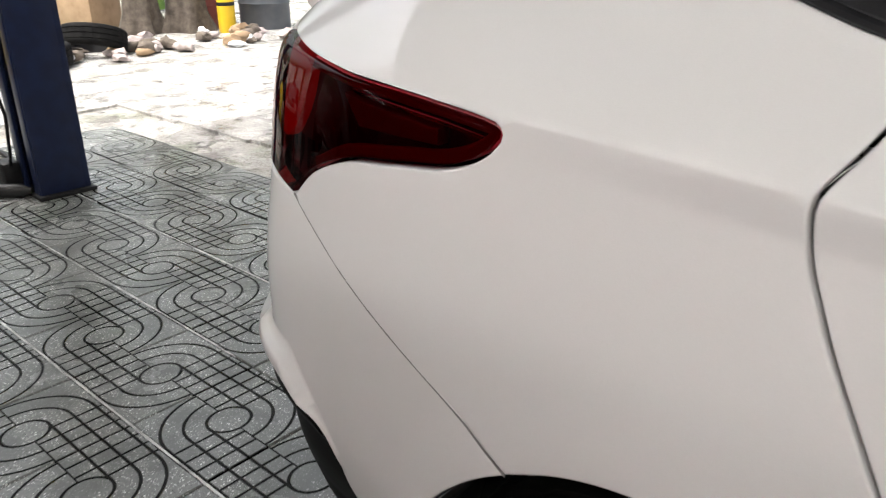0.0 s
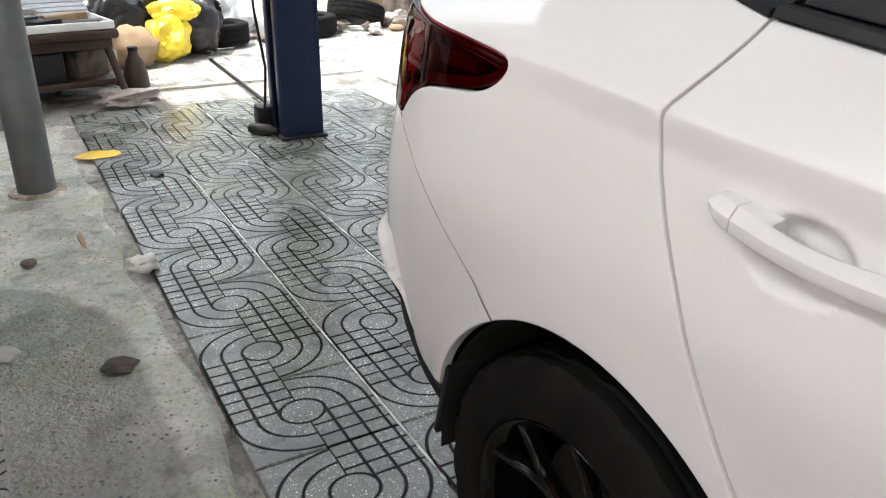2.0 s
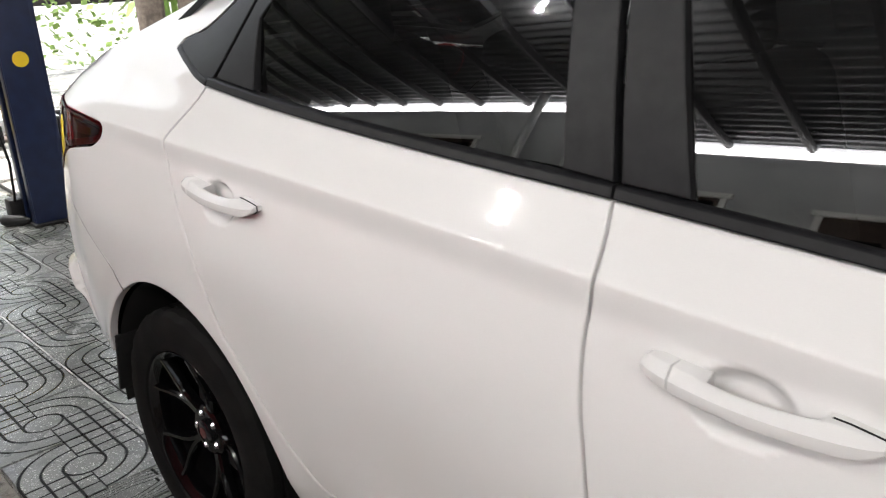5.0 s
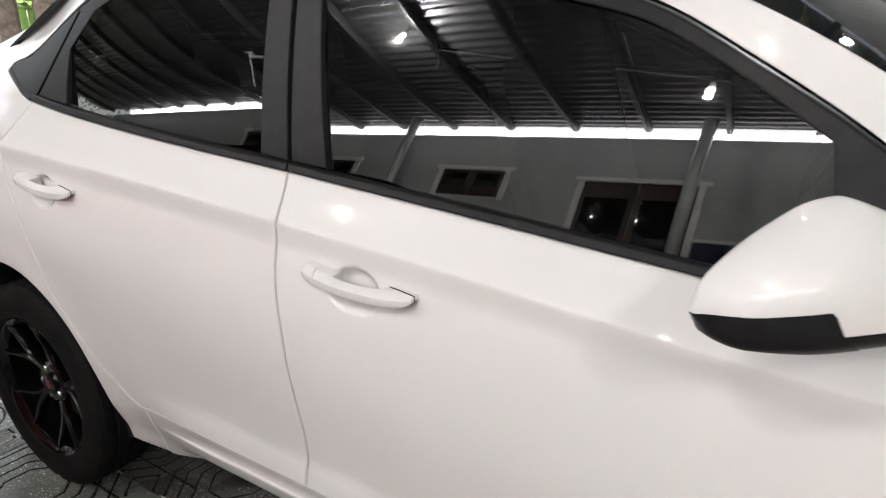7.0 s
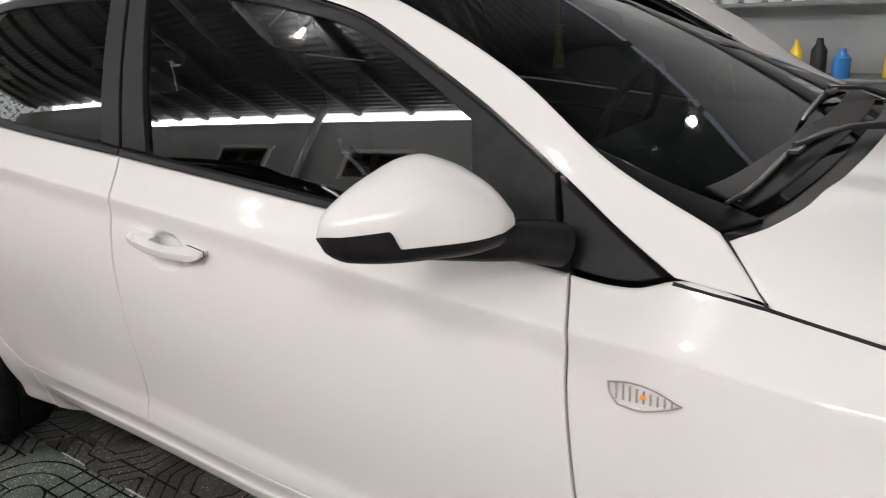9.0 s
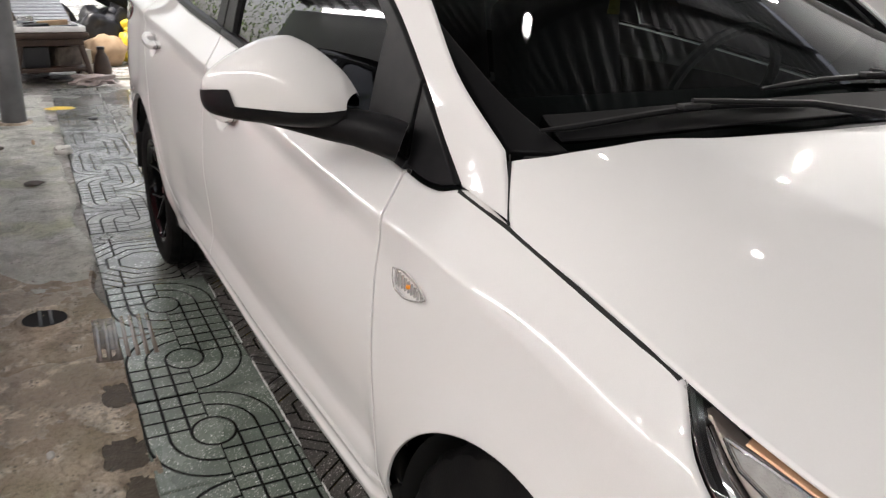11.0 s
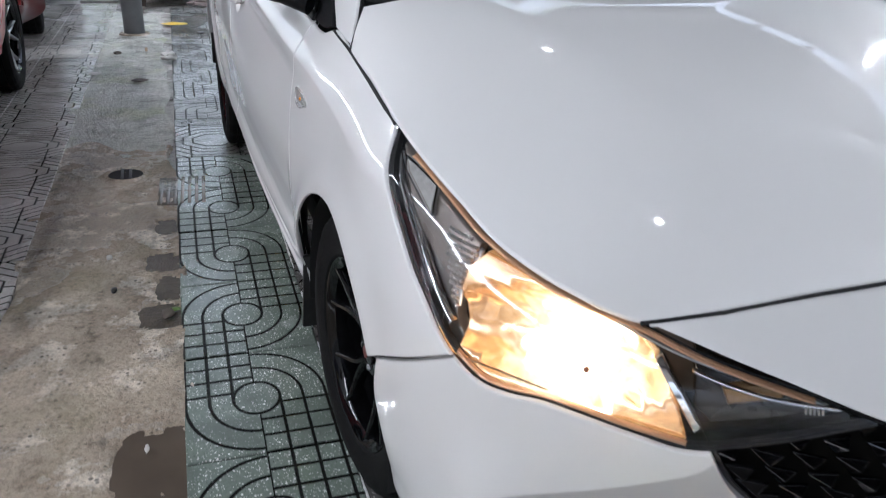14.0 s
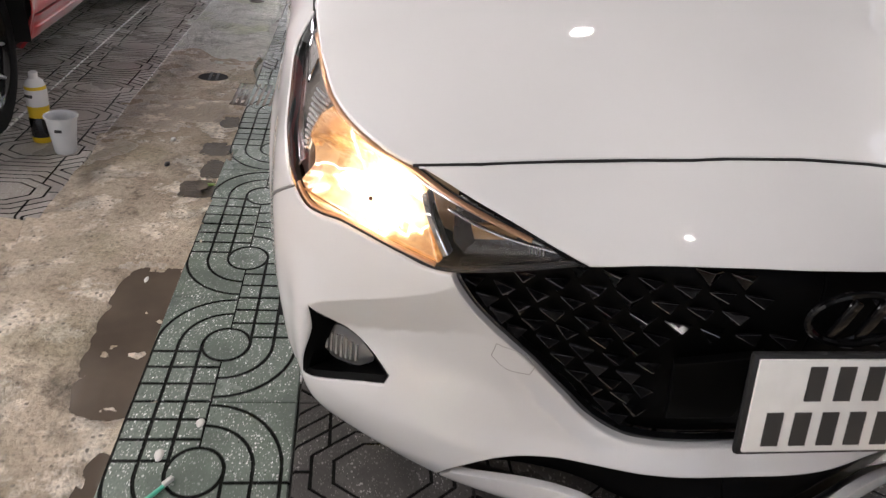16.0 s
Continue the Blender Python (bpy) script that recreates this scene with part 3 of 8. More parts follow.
def screen_surf(y, t, d):
    """The windscreen: y across, t from the cowl (0) to the roof (1)."""
    y, t = np.asarray(y, float), np.asarray(t, float)
    x0, z0 = cowl_x(y) - 0.035, 1.040 - 0.025 * (np.abs(y) / 0.69) ** 2
    x1, z1 = 0.33 - 0.09 * (np.abs(y) / 0.56) ** 2, 1.435 - 0.05 * (np.abs(y) / 0.56) ** 2
    k = t + 0.10 * t * (1 - t)
    return np.stack([x0 + (x1 - x0) * t - d * 0.4, y * (1 - 0.19 * t) * 0.985, z0 + (z1 - z0) * k - d], 1)


def roof_surf(x, y, d):
    x, y = np.asarray(x, float), np.asarray(y, float)
    mid = pchip([-1.6, -1.2, -0.7, -0.2, 0.2, 0.5], [1.30, 1.40, 1.463, 1.472, 1.452, 1.40])(x)
    return np.stack([x, y, mid - 0.05 * (np.abs(y) / 0.57) ** 2.6 - d], 1)


def tyre_mesh(r_out, r_in, width):
    """A tyre round y, with shoulders, sidewall and tread blocks."""
    n, h = 96, width / 2
    prof = [(r_in, -h * 0.80), (r_in + 0.012, -h * 0.93), (r_in + 0.04, -h), (r_out - 0.035, -h * 0.99), (r_out - 0.012, -h * 0.90), (r_out - 0.002, -h * 0.76),
            (r_out - 0.001, -h * 0.56), (r_out - 0.008, -h * 0.53), (r_out - 0.008, -h * 0.47), (r_out, -h * 0.44), (r_out, -h * 0.06), (r_out - 0.008, -h * 0.04),
            (r_out - 0.008, h * 0.04), (r_out, h * 0.06), (r_out, h * 0.44), (r_out - 0.008, h * 0.47), (r_out - 0.008, h * 0.53), (r_out - 0.001, h * 0.56),
            (r_out - 0.002, h * 0.76), (r_out - 0.012, h * 0.90), (r_out - 0.035, h * 0.99), (r_in + 0.04, h), (r_in, h * 0.8)]
    vs, fs = [], []
    for i in range(n):
        a = 2 * math.pi * i / n
        for k, (r, y) in enumerate(prof):
            cut = 0.006 if (i % 4 == 0 and 4 <= k <= 18 and k not in (7, 8, 11, 12, 15, 16)) else 0
            vs.append(((r - cut) * math.sin(a), y, (r - cut) * math.cos(a)))
    m = len(prof)
    for i in range(n):
        for k in range(m - 1):
            j = (i + 1) % n
            fs.append((i * m + k, i * m + k + 1, j * m + k + 1, j * m + k))
    return vs, fs


def spoke(bm, ang, r0, r1, w0, w1, y0, y1, thick, fork=0.0):
    """One wheel spoke, a tapered bar with a raised back."""
    rows = []
    for t in np.linspace(0, 1, 8):
        turn = ang + fork * float(smooth(t, 0.25, 1.0))
        c, s = math.cos(turn), math.sin(turn)
        r, w, y = r0 + (r1 - r0) * t, w0 + (w1 - w0) * t, y0 + (y1 - y0) * t**1.4
        sec = [(-w, y + thick), (-w * 0.9, y + 0.006), (-w * 0.45, y), (w * 0.45, y), (w * 0.9, y + 0.006), (w, y + thick)]
        rows.append([bm.verts.new((r * s + q * c, yy, r * c - q * s)) for q, yy in sec])
    for a, b in zip(rows, rows[1:]):
        for i in range(5):
            bm.faces.new((a[i], a[i + 1], b[i + 1], b[i]))
        bm.faces.new((a[5], a[0], b[0], b[5]))
    bm.faces.new(rows[0])
    bm.faces.new(rows[-1][::-1])


def wheel(at, car, out, rim_mat, spokes, turn=0.0, steer=0.0):
    """A wheel whose outer face looks along -y (out = -1) or +y."""
    w = new("wheel")
    w.parent = car
    w.matrix_basis = Matrix.Translation(at) @ Matrix.Rotation(radians(steer), 4, "Z") @ (Matrix.Rotation(math.pi, 4, "Z") if out > 0 else Matrix.Identity(4)) @ Matrix.Rotation(turn, 4, "Y")
    v, f = tyre_mesh(0.315, 0.208, 0.195)
    mesh_part("tyre", v, f, RUBBER, w, "black rubber road tyre", 30)
    bm = bmesh.new()
    m = Matrix.Rotation(math.pi / 2, 4, "X")
    lathe(bm, [(0.213, 0.088), (0.217, 0.083), (0.214, 0.076), (0.205, 0.072), (0.200, 0.04), (0.196, -0.06), (0.19, -0.06), (0.19, 0.03), (0.195, 0.07), (0.206, 0.084)], 64, m, True)
    part("rim", bm, RIM, w, "", 30)
    bm = bmesh.new()
    for k in range(spokes):
        a = 2 * math.pi * k / spokes
        for e in (-1, 1):
            spoke(bm, a + 0.05 * e, 0.035, 0.204, 0.013, 0.0075, -0.046, -0.080, 0.024, 0.24 * e)
    lathe(bm, [(0.062, 0.02), (0.064, 0.045), (0.055, 0.052), (0.034, 0.050)], 40, m)
    part("spokes", bm, rim_mat, w, "", 30)
    bm = bmesh.new()
    lathe(bm, [(0.15, -0.03), (0.15, -0.015), (0.06, -0.012)], 40, m)
    part("brake_disc", bm, DISC, w, "worn steel brake disc")
    bm = bmesh.new()
    lathe(bm, [(0.030, 0.05), (0.030, 0.058), (0.026, 0.061), (0.012, 0.062)], 32, m)
    cap = part("centre_cap", bm, PIANO, w, "black centre cap with a small red mark")
    bm = bmesh.new()
    lathe(bm, [(0.014, 0.0622), (0.013, 0.0632), (0.006, 0.0634)], 20, m)
    part("cap_mark", bm, CAPRED, cap)
    for k in range(5):
        a = 2 * math.pi * (k + 0.5) / 5
        bm = bmesh.new()
        lathe(bm, [(0.0095, 0.035), (0.0095, 0.052), (0.006, 0.056)], 6, Matrix.Translation((0.045 * math.sin(a), 0, 0.045 * math.cos(a))) @ m)
        part("wheel_nut", bm, STEEL, w)
    return w


CAPRED = material("dull_red_mark", (0.10, 0.012, 0.012), 0.4)


HAND_UP = pchip([0, 0.03, 0.10, 0.24, 0.31, 0.45, 0.70, 0.80, 0.92, 1.0], [0.006, 0.0105, 0.0130, 0.0130, 0.0100, 0.0090, 0.0110, 0.0135, 0.0085, 0.0035])
HAND_DOWN = pchip([0, 0.04, 0.12, 0.5, 0.85, 0.95, 1.0], [0.005, 0.0110, 0.0140, 0.0150, 0.0150, 0.0120, 0.0055])
HAND_OUT = pchip([0, 0.05, 0.15, 0.5, 0.85, 0.95, 1.0], [0.012, 0.018, 0.022, 0.026, 0.022, 0.018, 0.013])


def handle(door, cx, cz, slope, paint, flip=False):
    """A pull handle that bridges its cup: a flat face under a bevelled top, with a separate rear cap."""
    h = new("door_handle")
    h.parent = door
    for nm, t0, t1 in (("grip", 0.152, 1.0), ("end_cap", 0.0, 0.146)):
        bm, rings, n = bmesh.new(), [], 44
        for i in range(n + 1):
            t = t0 + (t1 - t0) * i / n
            x = cx - 0.120 + 0.240 * t
            z = cz - slope * (x - cx) - 0.008 * (1 - (2 * t - 1) ** 2)
            up, dn, out = float(HAND_UP(t)), float(HAND_DOWN(t)), float(HAND_OUT(t))
            skin = float(plan_y(x)) + 0.018
            face = skin - out
            back = skin + 0.02 if (t < 0.29 or t > 0.77) else face + 0.016
            rings.append([bm.verts.new((x, y, zz)) for y, zz in
                          ((back, z - dn * 0.80), (face + 0.006, z - dn), (face + 0.0015, z - dn * 0.93), (face, z - dn * 0.75), (face, z + up * 0.02), (face + 0.0015, z + up * 0.16),
                           (face + 0.0095, z + up * 0.90), (face + 0.0125, z + up), (back, z + up * 0.92))])
        m = len(rings[0])
        for a, b in zip(rings, rings[1:]):
            for k in range(m):
                bm.faces.new((a[k], b[k], b[(k + 1) % m], a[(k + 1) % m]))
        bm.faces.new(rings[0])
        bm.faces.new(rings[-1][::-1])
        bmesh.ops.recalc_face_normals(bm, faces=bm.faces)
        if flip:
            bmesh.ops.scale(bm, vec=(1, -1, 1), verts=bm.verts)
            bmesh.ops.reverse_faces(bm, faces=bm.faces)
        part(nm, bm, paint, h, "", 32)
    # dark gap along the front end
    bm = bmesh.new()
    edge = []
    for t, sg in [(q, 1) for q in (0.80, 0.86, 0.92, 0.97, 1.003)] + [(q, -1) for q in (1.003, 0.97, 0.92)]:
        x = cx - 0.120 + 0.240 * t
        z = cz - slope * (x - cx) - 0.008 * (1 - (2 * t - 1) ** 2)
        edge.append((x, (float(plan_y(x)) + 0.016) * (-1 if flip else 1), z + (float(HAND_UP(t)) if sg > 0 else -float(HAND_DOWN(t)) * 0.9) + 0.0008 * sg))
    tube(bm, edge, 0.0010, 6)
    part("gap_line", bm, GAP, h)


def build_car(name, at, paint, rims, spokes, label, full=True, top=None):
    car = thing(name, at, label, "car")
    # dark inner shell behind the gaps
    ss, zs = np.linspace(S_TAIL, S_NOSE, 150), np.linspace(0.34, 0.95, 22)
    gs, gz = np.meshgrid(ss, zs)
    gz = np.minimum(gz, np.where(gs > 0.9, 0.70 - 0.0 * gs, crease_z(gs)))
    v = body(gs.ravel(), gz.ravel(), 0.03)
    f = []
    for j in range(len(zs) - 1):
        for i in range(len(ss) - 1):
            s, z = ss[i], zs[j]
            if s > 1.88 or (s > 1.42 and z > 0.58) or any(math.hypot(s - cx, z - cz) < r + 0.03 for cx, cz, r in ARCHES):
                continue
            a = j * len(ss) + i
            f.append((a, a + 1, a + 1 + len(ss), a + len(ss)))
    mesh_part("inner_shell", v, f, GAP, car)
    v2, f2 = flipped(v, f)
    mesh_part("inner_shell", v2, f2, GAP, car)
    # side panels
    quarter = SEAM_R + [(-0.70, 0.4415), (-0.70, 0.37), (-0.70, 0.296), (-0.76, 0.290)] + arch(0, -3, 121) + TAIL_LOW + TAIL_TOP[1:] + [(-1.90, 1.078), (-2.01, 1.088), (-2.03, 1.13), (-1.96, 1.16), (-1.83, 1.175), (-1.62, 1.225), (-1.40, 1.30), (-1.18, 1.385), (-1.0, 1.43),
                                                                                       (-0.9, 1.44), (-0.9, 1.387), (-1.035, 1.350), (-1.109, 1.315), (-1.18, 1.277), (-1.256, 1.237), (-1.345, 1.211), (-1.353, 1.197), (-1.25, 1.165)]
    panel_of("rear_quarter", quarter, paint, car, fine=[(-1.25, 0.55, 0.5, 0.30, 0.016)])
    rear_doors = panel_of("rear_door", BELT[:4] + SEAM_B[1:] + [(x, float(HEM_Z(x))) for x in (-0.25, -0.35, -0.45, -0.55, -0.65)] + SEAM_R[::-1][:-1], paint, car, fine=[(*CUPS[0], 0.075, 0.055, 0.006)])
    front_doors = panel_of("front_door", BELT[3:] + SEAM_F[1:] + [(x, float(HEM_Z(x))) for x in (0.85, 0.7, 0.55, 0.4, 0.25, 0.1, -0.05, -0.156)] + SEAM_B[::-1][1:-1], paint, car, fine=[(*CUPS[1], 0.075, 0.055, 0.006)])
    hem = [(x, float(HEM_Z(x)) - 0.0045) for x in np.linspace(-0.70, 0.945, 18)]
    foot = [(x, float(HEM_Z(x)) - 0.15) for x in np.linspace(0.94, -0.70, 12)]
    v, f = panel(hem + [(0.955, 0.33)] + foot[:-1] + [(-0.70, 0.29), (-0.70, 0.33), (-0.70, 0.37)], lambda s, z, d: body(s, z, d), rows=np.arange(-0.24, 0.01, 0.006), warp=lambda u: HEM_Z(np.clip(u, -0.9, 1.1)), step=0.03, gap=0.0003, edge=0.02)
    mesh_part("rocker", v, f, paint, car, "white painted side sill")
    v, f = flipped(v, f)
    mesh_part("rocker", v, f, paint, car, "white painted side sill")
    panel_of("front_fender", SEAM_F[::-1] + [(0.958, 0.942), (1.002, 0.943)] + HOOD_SEAM + HL_BACK[1:] + [(1.69, 0.545)] + arch(1, 36, 183, n=14), paint, car, thick=0.006, fine=[(1.335, 0.52, 0.48, 0.30, 0.016)])
    panel_of("roof_rail", [(-0.9, 1.44), (-0.6, 1.455), (-0.2, 1.46), (0.15, 1.445), (0.40, 1.398), (0.576, 1.329), (0.758, 1.232), (0.935, 1.105), (1.10, 1.024, 1), (1.176, 0.942, 1),
                           (1.05, 0.959, 1)] + DLO_TOP[::-1][1:11], top or paint, car, label="roof rail and windscreen pillar", gap=0.0015, thick=0.006)
    # bumpers
    upper_half = both_ends([(1.69, 0.545)] + HL_BACK[-1:] + HL_LOW[1:-1] + [(2.266, 0.637, 1)] + GRILLE_LOW)
    lower_half = both_ends([(1.74, 0.22), (1.88, 0.150), (2.05, 0.140), (2.25, 0.150)] + INTAKE_TOP)
    front_poly = upper_half + [(2 * S_NOSE - x, z) for x, z in arch(1, -8, 36, n=6)[:-1][::-1]] + lower_half[::-1] + arch(1, -8, 36, n=6)[:-1]
    fogs = [FOG, [(2 * S_NOSE - q[0], *q[1:]) for q in FOG[::-1]]]
    facet_line = lambda u: FACET_TOP(np.clip(np.where(u > S_NOSE, 2 * S_NOSE - u, u), 1.9, 2.78))
    facet_rows = sorted(set(np.round(np.arange(-0.6, 0.3, 0.010), 3)) | {-0.003, 0.003, -0.006, 0.006})
    v, f = panel(front_poly, lambda s, z, d: body(s, z, d), rows=facet_rows, warp=facet_line, step=0.010, gap=0.001, edge=0.012, holes=fogs)
    mesh_part("front_bumper", v, f, paint, car, "white front bumper")
    low_edge = [(-1.66, 0.436), (-1.72, 0.440), (-1.748, 0.462), (-1.768, 0.505), (-1.804, 0.543), (-1.833, 0.563), (-1.864, 0.580), (-1.899, 0.591), (-1.98, 0.600), (S_TAIL, 0.600)]
    rear_poly = arch(0, 121, 161.6, n=8) + low_edge + [(S_TAIL, 0.90), (-2.0, 0.89)] + TAIL_LOW[:1]
    panel_of("rear_bumper", rear_poly, paint, car, gap=0.001, fine=[(-1.88, 0.60, 0.13, 0.09, 0.008)])
    for flip in (False, True):
        on_body([(-1.605, 0.47)] + [(x, z + 0.03) for x, z in low_edge] + [(S_TAIL, 0.20), (-1.72, 0.20), (-1.62, 0.30)], 0.014, GRILLEBACK, "rear_valance", car, "black lower rear valance", flip)
    # windows
    def side_panel(nm, poly, mat, par, lab="", lift=0.0, **kw):
        if nm == "window_glass":
            # glass is one even curve
            gp = np.concatenate([outline(poly, 0.03), shrink(outline(poly, 0.03), 0.08)])
            gy = body(gp[:, 0], gp[:, 1])
            basis = lambda x, z: np.stack([1 + 0 * x, x, z, x * z, x**2, z**2], 1)
            fit_c = np.linalg.lstsq(basis(gy[:, 0], gy[:, 2]), gy[:, 1], rcond=None)[0]
            if par is rear_doors:
                # the rear pane stands a little steeper than its frame
                fit_c = fit_c + np.array([0.040 * 1.22, 0, -0.040, 0, 0, 0])
            surf = lambda s, z, d: np.stack([np.asarray(s, float), basis(np.asarray(s, float), np.asarray(z, float)) @ fit_c + d - lift + 0.004, np.asarray(z, float)], 1)
        else:
            surf = lambda s, z, d: body(s, z, d - lift)
        vv, ff = panel(poly, surf, **kw)
        p = mesh_part(nm, vv, ff, mat, par[0], lab)
        vv, ff = flipped(vv, ff)
        mesh_part(nm, vv, ff, mat, par[1], lab)
        return p
    belt_up = [(x, z + 0.018) for x, z in BELT]
    side_panel("belt_moulding", BELT[:4] + belt_up[3:4] + belt_up[:3][::-1], TRIM, rear_doors, "satin black window moulding", 0.005, step=0.05, gap=0.0015)
    side_panel("belt_moulding", BELT[3:] + belt_up[3:][::-1], TRIM, front_doors, "satin black window moulding", 0.005, step=0.05, gap=0.0015)
    side_panel("quarter_trim", [(-1.131, 1.137), (-1.25, 1.168), (-1.349, 1.199), (-1.343, 1.208), (-1.256, 1.234), (-1.18, 1.273), (-1.109, 1.311), (-1.036, 1.346), (-1.024, 1.338, 1), (-1.110, 1.147, 1)], TRIM, rear_doors,
               "satin black quarter trim", 0.0, step=0.05)
    side_panel("trim_lip", band([(-1.131, 1.137), (-1.19, 1.150), (-1.25, 1.168), (-1.30, 1.182), (-1.346, 1.198)], 0.010), TRIM, rear_doors, "satin black trim lip", 0.004, step=0.05, gap=0.0, thick=0.012)
    side_panel("window_frame", [(-1.030, 1.348), (-0.9, 1.384), (-0.6, 1.408), (-0.256, 1.412, 1), (-0.186, 1.072, 1), (-0.262, 1.079, 1), (-0.317, 1.384, 1), (-0.6, 1.381), (-0.86, 1.360), (-0.925, 1.338, 1), (-0.998, 1.255, 1),
                                (-0.947, 1.131, 1), (-1.104, 1.146, 1), (-1.017, 1.338)], TRIM, rear_doors, "satin black window frame", 0.0, step=0.05)
    side_panel("window_frame", [(-0.250, 1.412, 1), (0.1, 1.397), (0.324, 1.363), (0.45, 1.329), (0.60, 1.252), (0.70, 1.193), (0.852, 1.089, 1), (0.865, 1.02), (0.888, 0.962, 1), (0.72, 0.982, 1), (0.695, 1.160, 1),
                                (0.58, 1.235), (0.44, 1.305), (0.31, 1.337), (0.1, 1.370), (-0.178, 1.384, 1), (-0.090, 1.066, 1), (-0.180, 1.072, 1)], TRIM, front_doors, "satin black window frame", 0.0, step=0.05)
    side_panel("mirror_sail", [(0.857, 1.086, 1), (0.98, 0.999), (1.040, 0.959, 1), (1.002, 0.948), (0.958, 0.947), (0.894, 0.955, 1), (0.872, 1.02)], TRIM, (car, car), "satin black triangle at the mirror's foot", 0.001, step=0.04)
    side_panel("window_glass", [(-0.262, 1.072), (-0.313, 1.39), (-0.6, 1.388), (-0.87, 1.366), (-0.93, 1.344), (-1.003, 1.255), (-0.952, 1.124)], GLASS, rear_doors, "dark tinted rear side window", -0.006, step=0.05, gap=0.0, thick=0.004)
    side_panel("window_glass", [(-0.093, 1.058), (-0.182, 1.39), (0.1, 1.376), (0.31, 1.343), (0.44, 1.311), (0.58, 1.241), (0.700, 1.165), (0.725, 0.975)], GLASS, front_doors, "dark tinted front side window", -0.006,
               step=0.05, gap=0.0, thick=0.004)
    # hood, screen, roof, boot lid
    side_xy = [(1.10, -0.694)] + [(p[0], p[1]) for p in edge_pts]
    nose_xy = [(p[0], p[1]) for p in nose_pts[1:]]
    half = side_xy + nose_xy
    hood_poly = half + [(x, -y) for x, y in half[::-1][1:]] + [(float(cowl_x(y)), y) for y in (0.655, 0.61, 0.5, 0.3, 0.0, -0.3, -0.5, -0.61, -0.655)]
    v, f = panel(hood_poly, hood_surf, step=0.03, gap=0.0030, thick=0.0045)
    mesh_part("hood", v, f, paint, car, "closed bonnet")
    nose = both_ends(HOOD_NOSE) + [(2 * S_NOSE - 2.343, 0.728)] + both_ends([(2.465, 0.694, 1)] + GRILLE_TOP[::-1][1:])[::-1] + [(2.343, 0.728)]
    panel_of("nose_panel", nose, paint, car, both=False, gap=0.002, step=0.025, thick=0.005)
    # dark depth under the bonnet's seams
    pillar = [(1.10, -0.694, 1.022)] + [tuple(q) for q in body([1.178], [0.940])]
    for line, flips in ((body(*np.array(HOOD_SEAM).T), (1, -1)), (body(*np.array(both_ends(HOOD_NOSE)).T), (1,)), (np.array(pillar), (1, -1))):
        for flip in flips:
            bm = bmesh.new()
            low, rad = (0.0016, 0.0030) if flips == (1,) else (0.004, 0.0015) if len(line) == 2 else (0.0045, 0.0038)
            tube(bm, [(q[0], q[1] * flip, q[2] - low) for q in line], rad, 8)
            part("seam_gap", bm, GAP, car)
    # fine joints of the bumpers
    for (s0, z0), (s1, z1) in ((TAIL_LOW[0], arch(0, 121, 122)[0]), (HL_BACK[-1], (1.69, 0.545))):
        for flip in (1, -1):
            bm = bmesh.new()
            tube(bm, [(q[0], q[1] * flip, q[2]) for q in body(np.linspace(s0, s1, 14), np.linspace(z0, z1, 14), 0.0006)], 0.0013, 6)
            part("bumper_joint", bm, JOINT, car)
    for line in (SEAM_F,):
        for flip in (1, -1):
            bm = bmesh.new()
            tube(bm, [(q[0], q[1] * flip, q[2]) for q in body(*np.array(line).T, 0.0112)], 0.0036, 8)
            part("seam_gap", bm, GAP, car)
    v, f = panel([(-0.68, 0.015), (-0.35, 0.0), (0, 0.0), (0.35, 0.0), (0.68, 0.015), (0.69, 0.5), (0.69, 1.0), (0.35, 1.0), (0, 1.0), (-0.35, 1.0), (-0.69, 1.0), (-0.69, 0.5)], screen_surf, step=0.05, gap=0.0, thick=0.005)
    mesh_part("windscreen", v, f, SCREEN, car, "clear windscreen")
    v, f = panel([(0.37, 0), (0.345, 0.3), (0.27, 0.56), (0.0, 0.585), (-0.6, 0.585), (-0.95, 0.57), (-1.1, 0.3), (-1.12, 0), (-1.1, -0.3), (-0.95, -0.57), (-0.6, -0.585), (0.0, -0.585), (0.27, -0.56), (0.345, -0.3)],
                 roof_surf, step=0.06)
    mesh_part("roof", v, f, top or paint, car)

    def rear_surf(x, y, d):
        x, y = np.asarray(x, float), np.asarray(y, float)
        mid = pchip([-2.3, -2.15, -1.9, -1.75, -1.1], [1.06, 1.165, 1.185, 1.20, 1.452])(x)
        return np.stack([x, y, mid - 0.045 * (np.abs(y) / 0.6) ** 2.4 - d], 1)
    v, f = panel([(-1.12, -0.60), (-1.40, -0.63), (-1.74, -0.66), (-1.74, 0.66), (-1.40, 0.63), (-1.12, 0.60)], rear_surf, step=0.06)
    mesh_part("rear_screen", v, f, GLASS, car, "dark tinted rear screen")
    v, f = panel([(-1.75, -0.68), (-1.92, -0.67), (-2.06, -0.58), (-2.14, -0.3), (-2.16, 0), (-2.14, 0.3), (-2.06, 0.58), (-1.92, 0.67), (-1.75, 0.68)], rear_surf, step=0.05)
    mesh_part("boot_lid", v, f, paint, car)
    panel_of("boot_face", [(S_TAIL, 0.905), (-2.04, 0.895), (-2.04, 1.10), (-2.1, 1.13), (S_TAIL, 1.15)], paint, car)
    # tail lamps
    lamp = TAIL_LOW + TAIL_TOP[1:] + [(-1.90, 1.074), (-2.03, 1.082), (-2.03, 0.905)]
    back = panel(lamp, lambda s, z, d: body(s, z, d + 0.03), step=0.04)
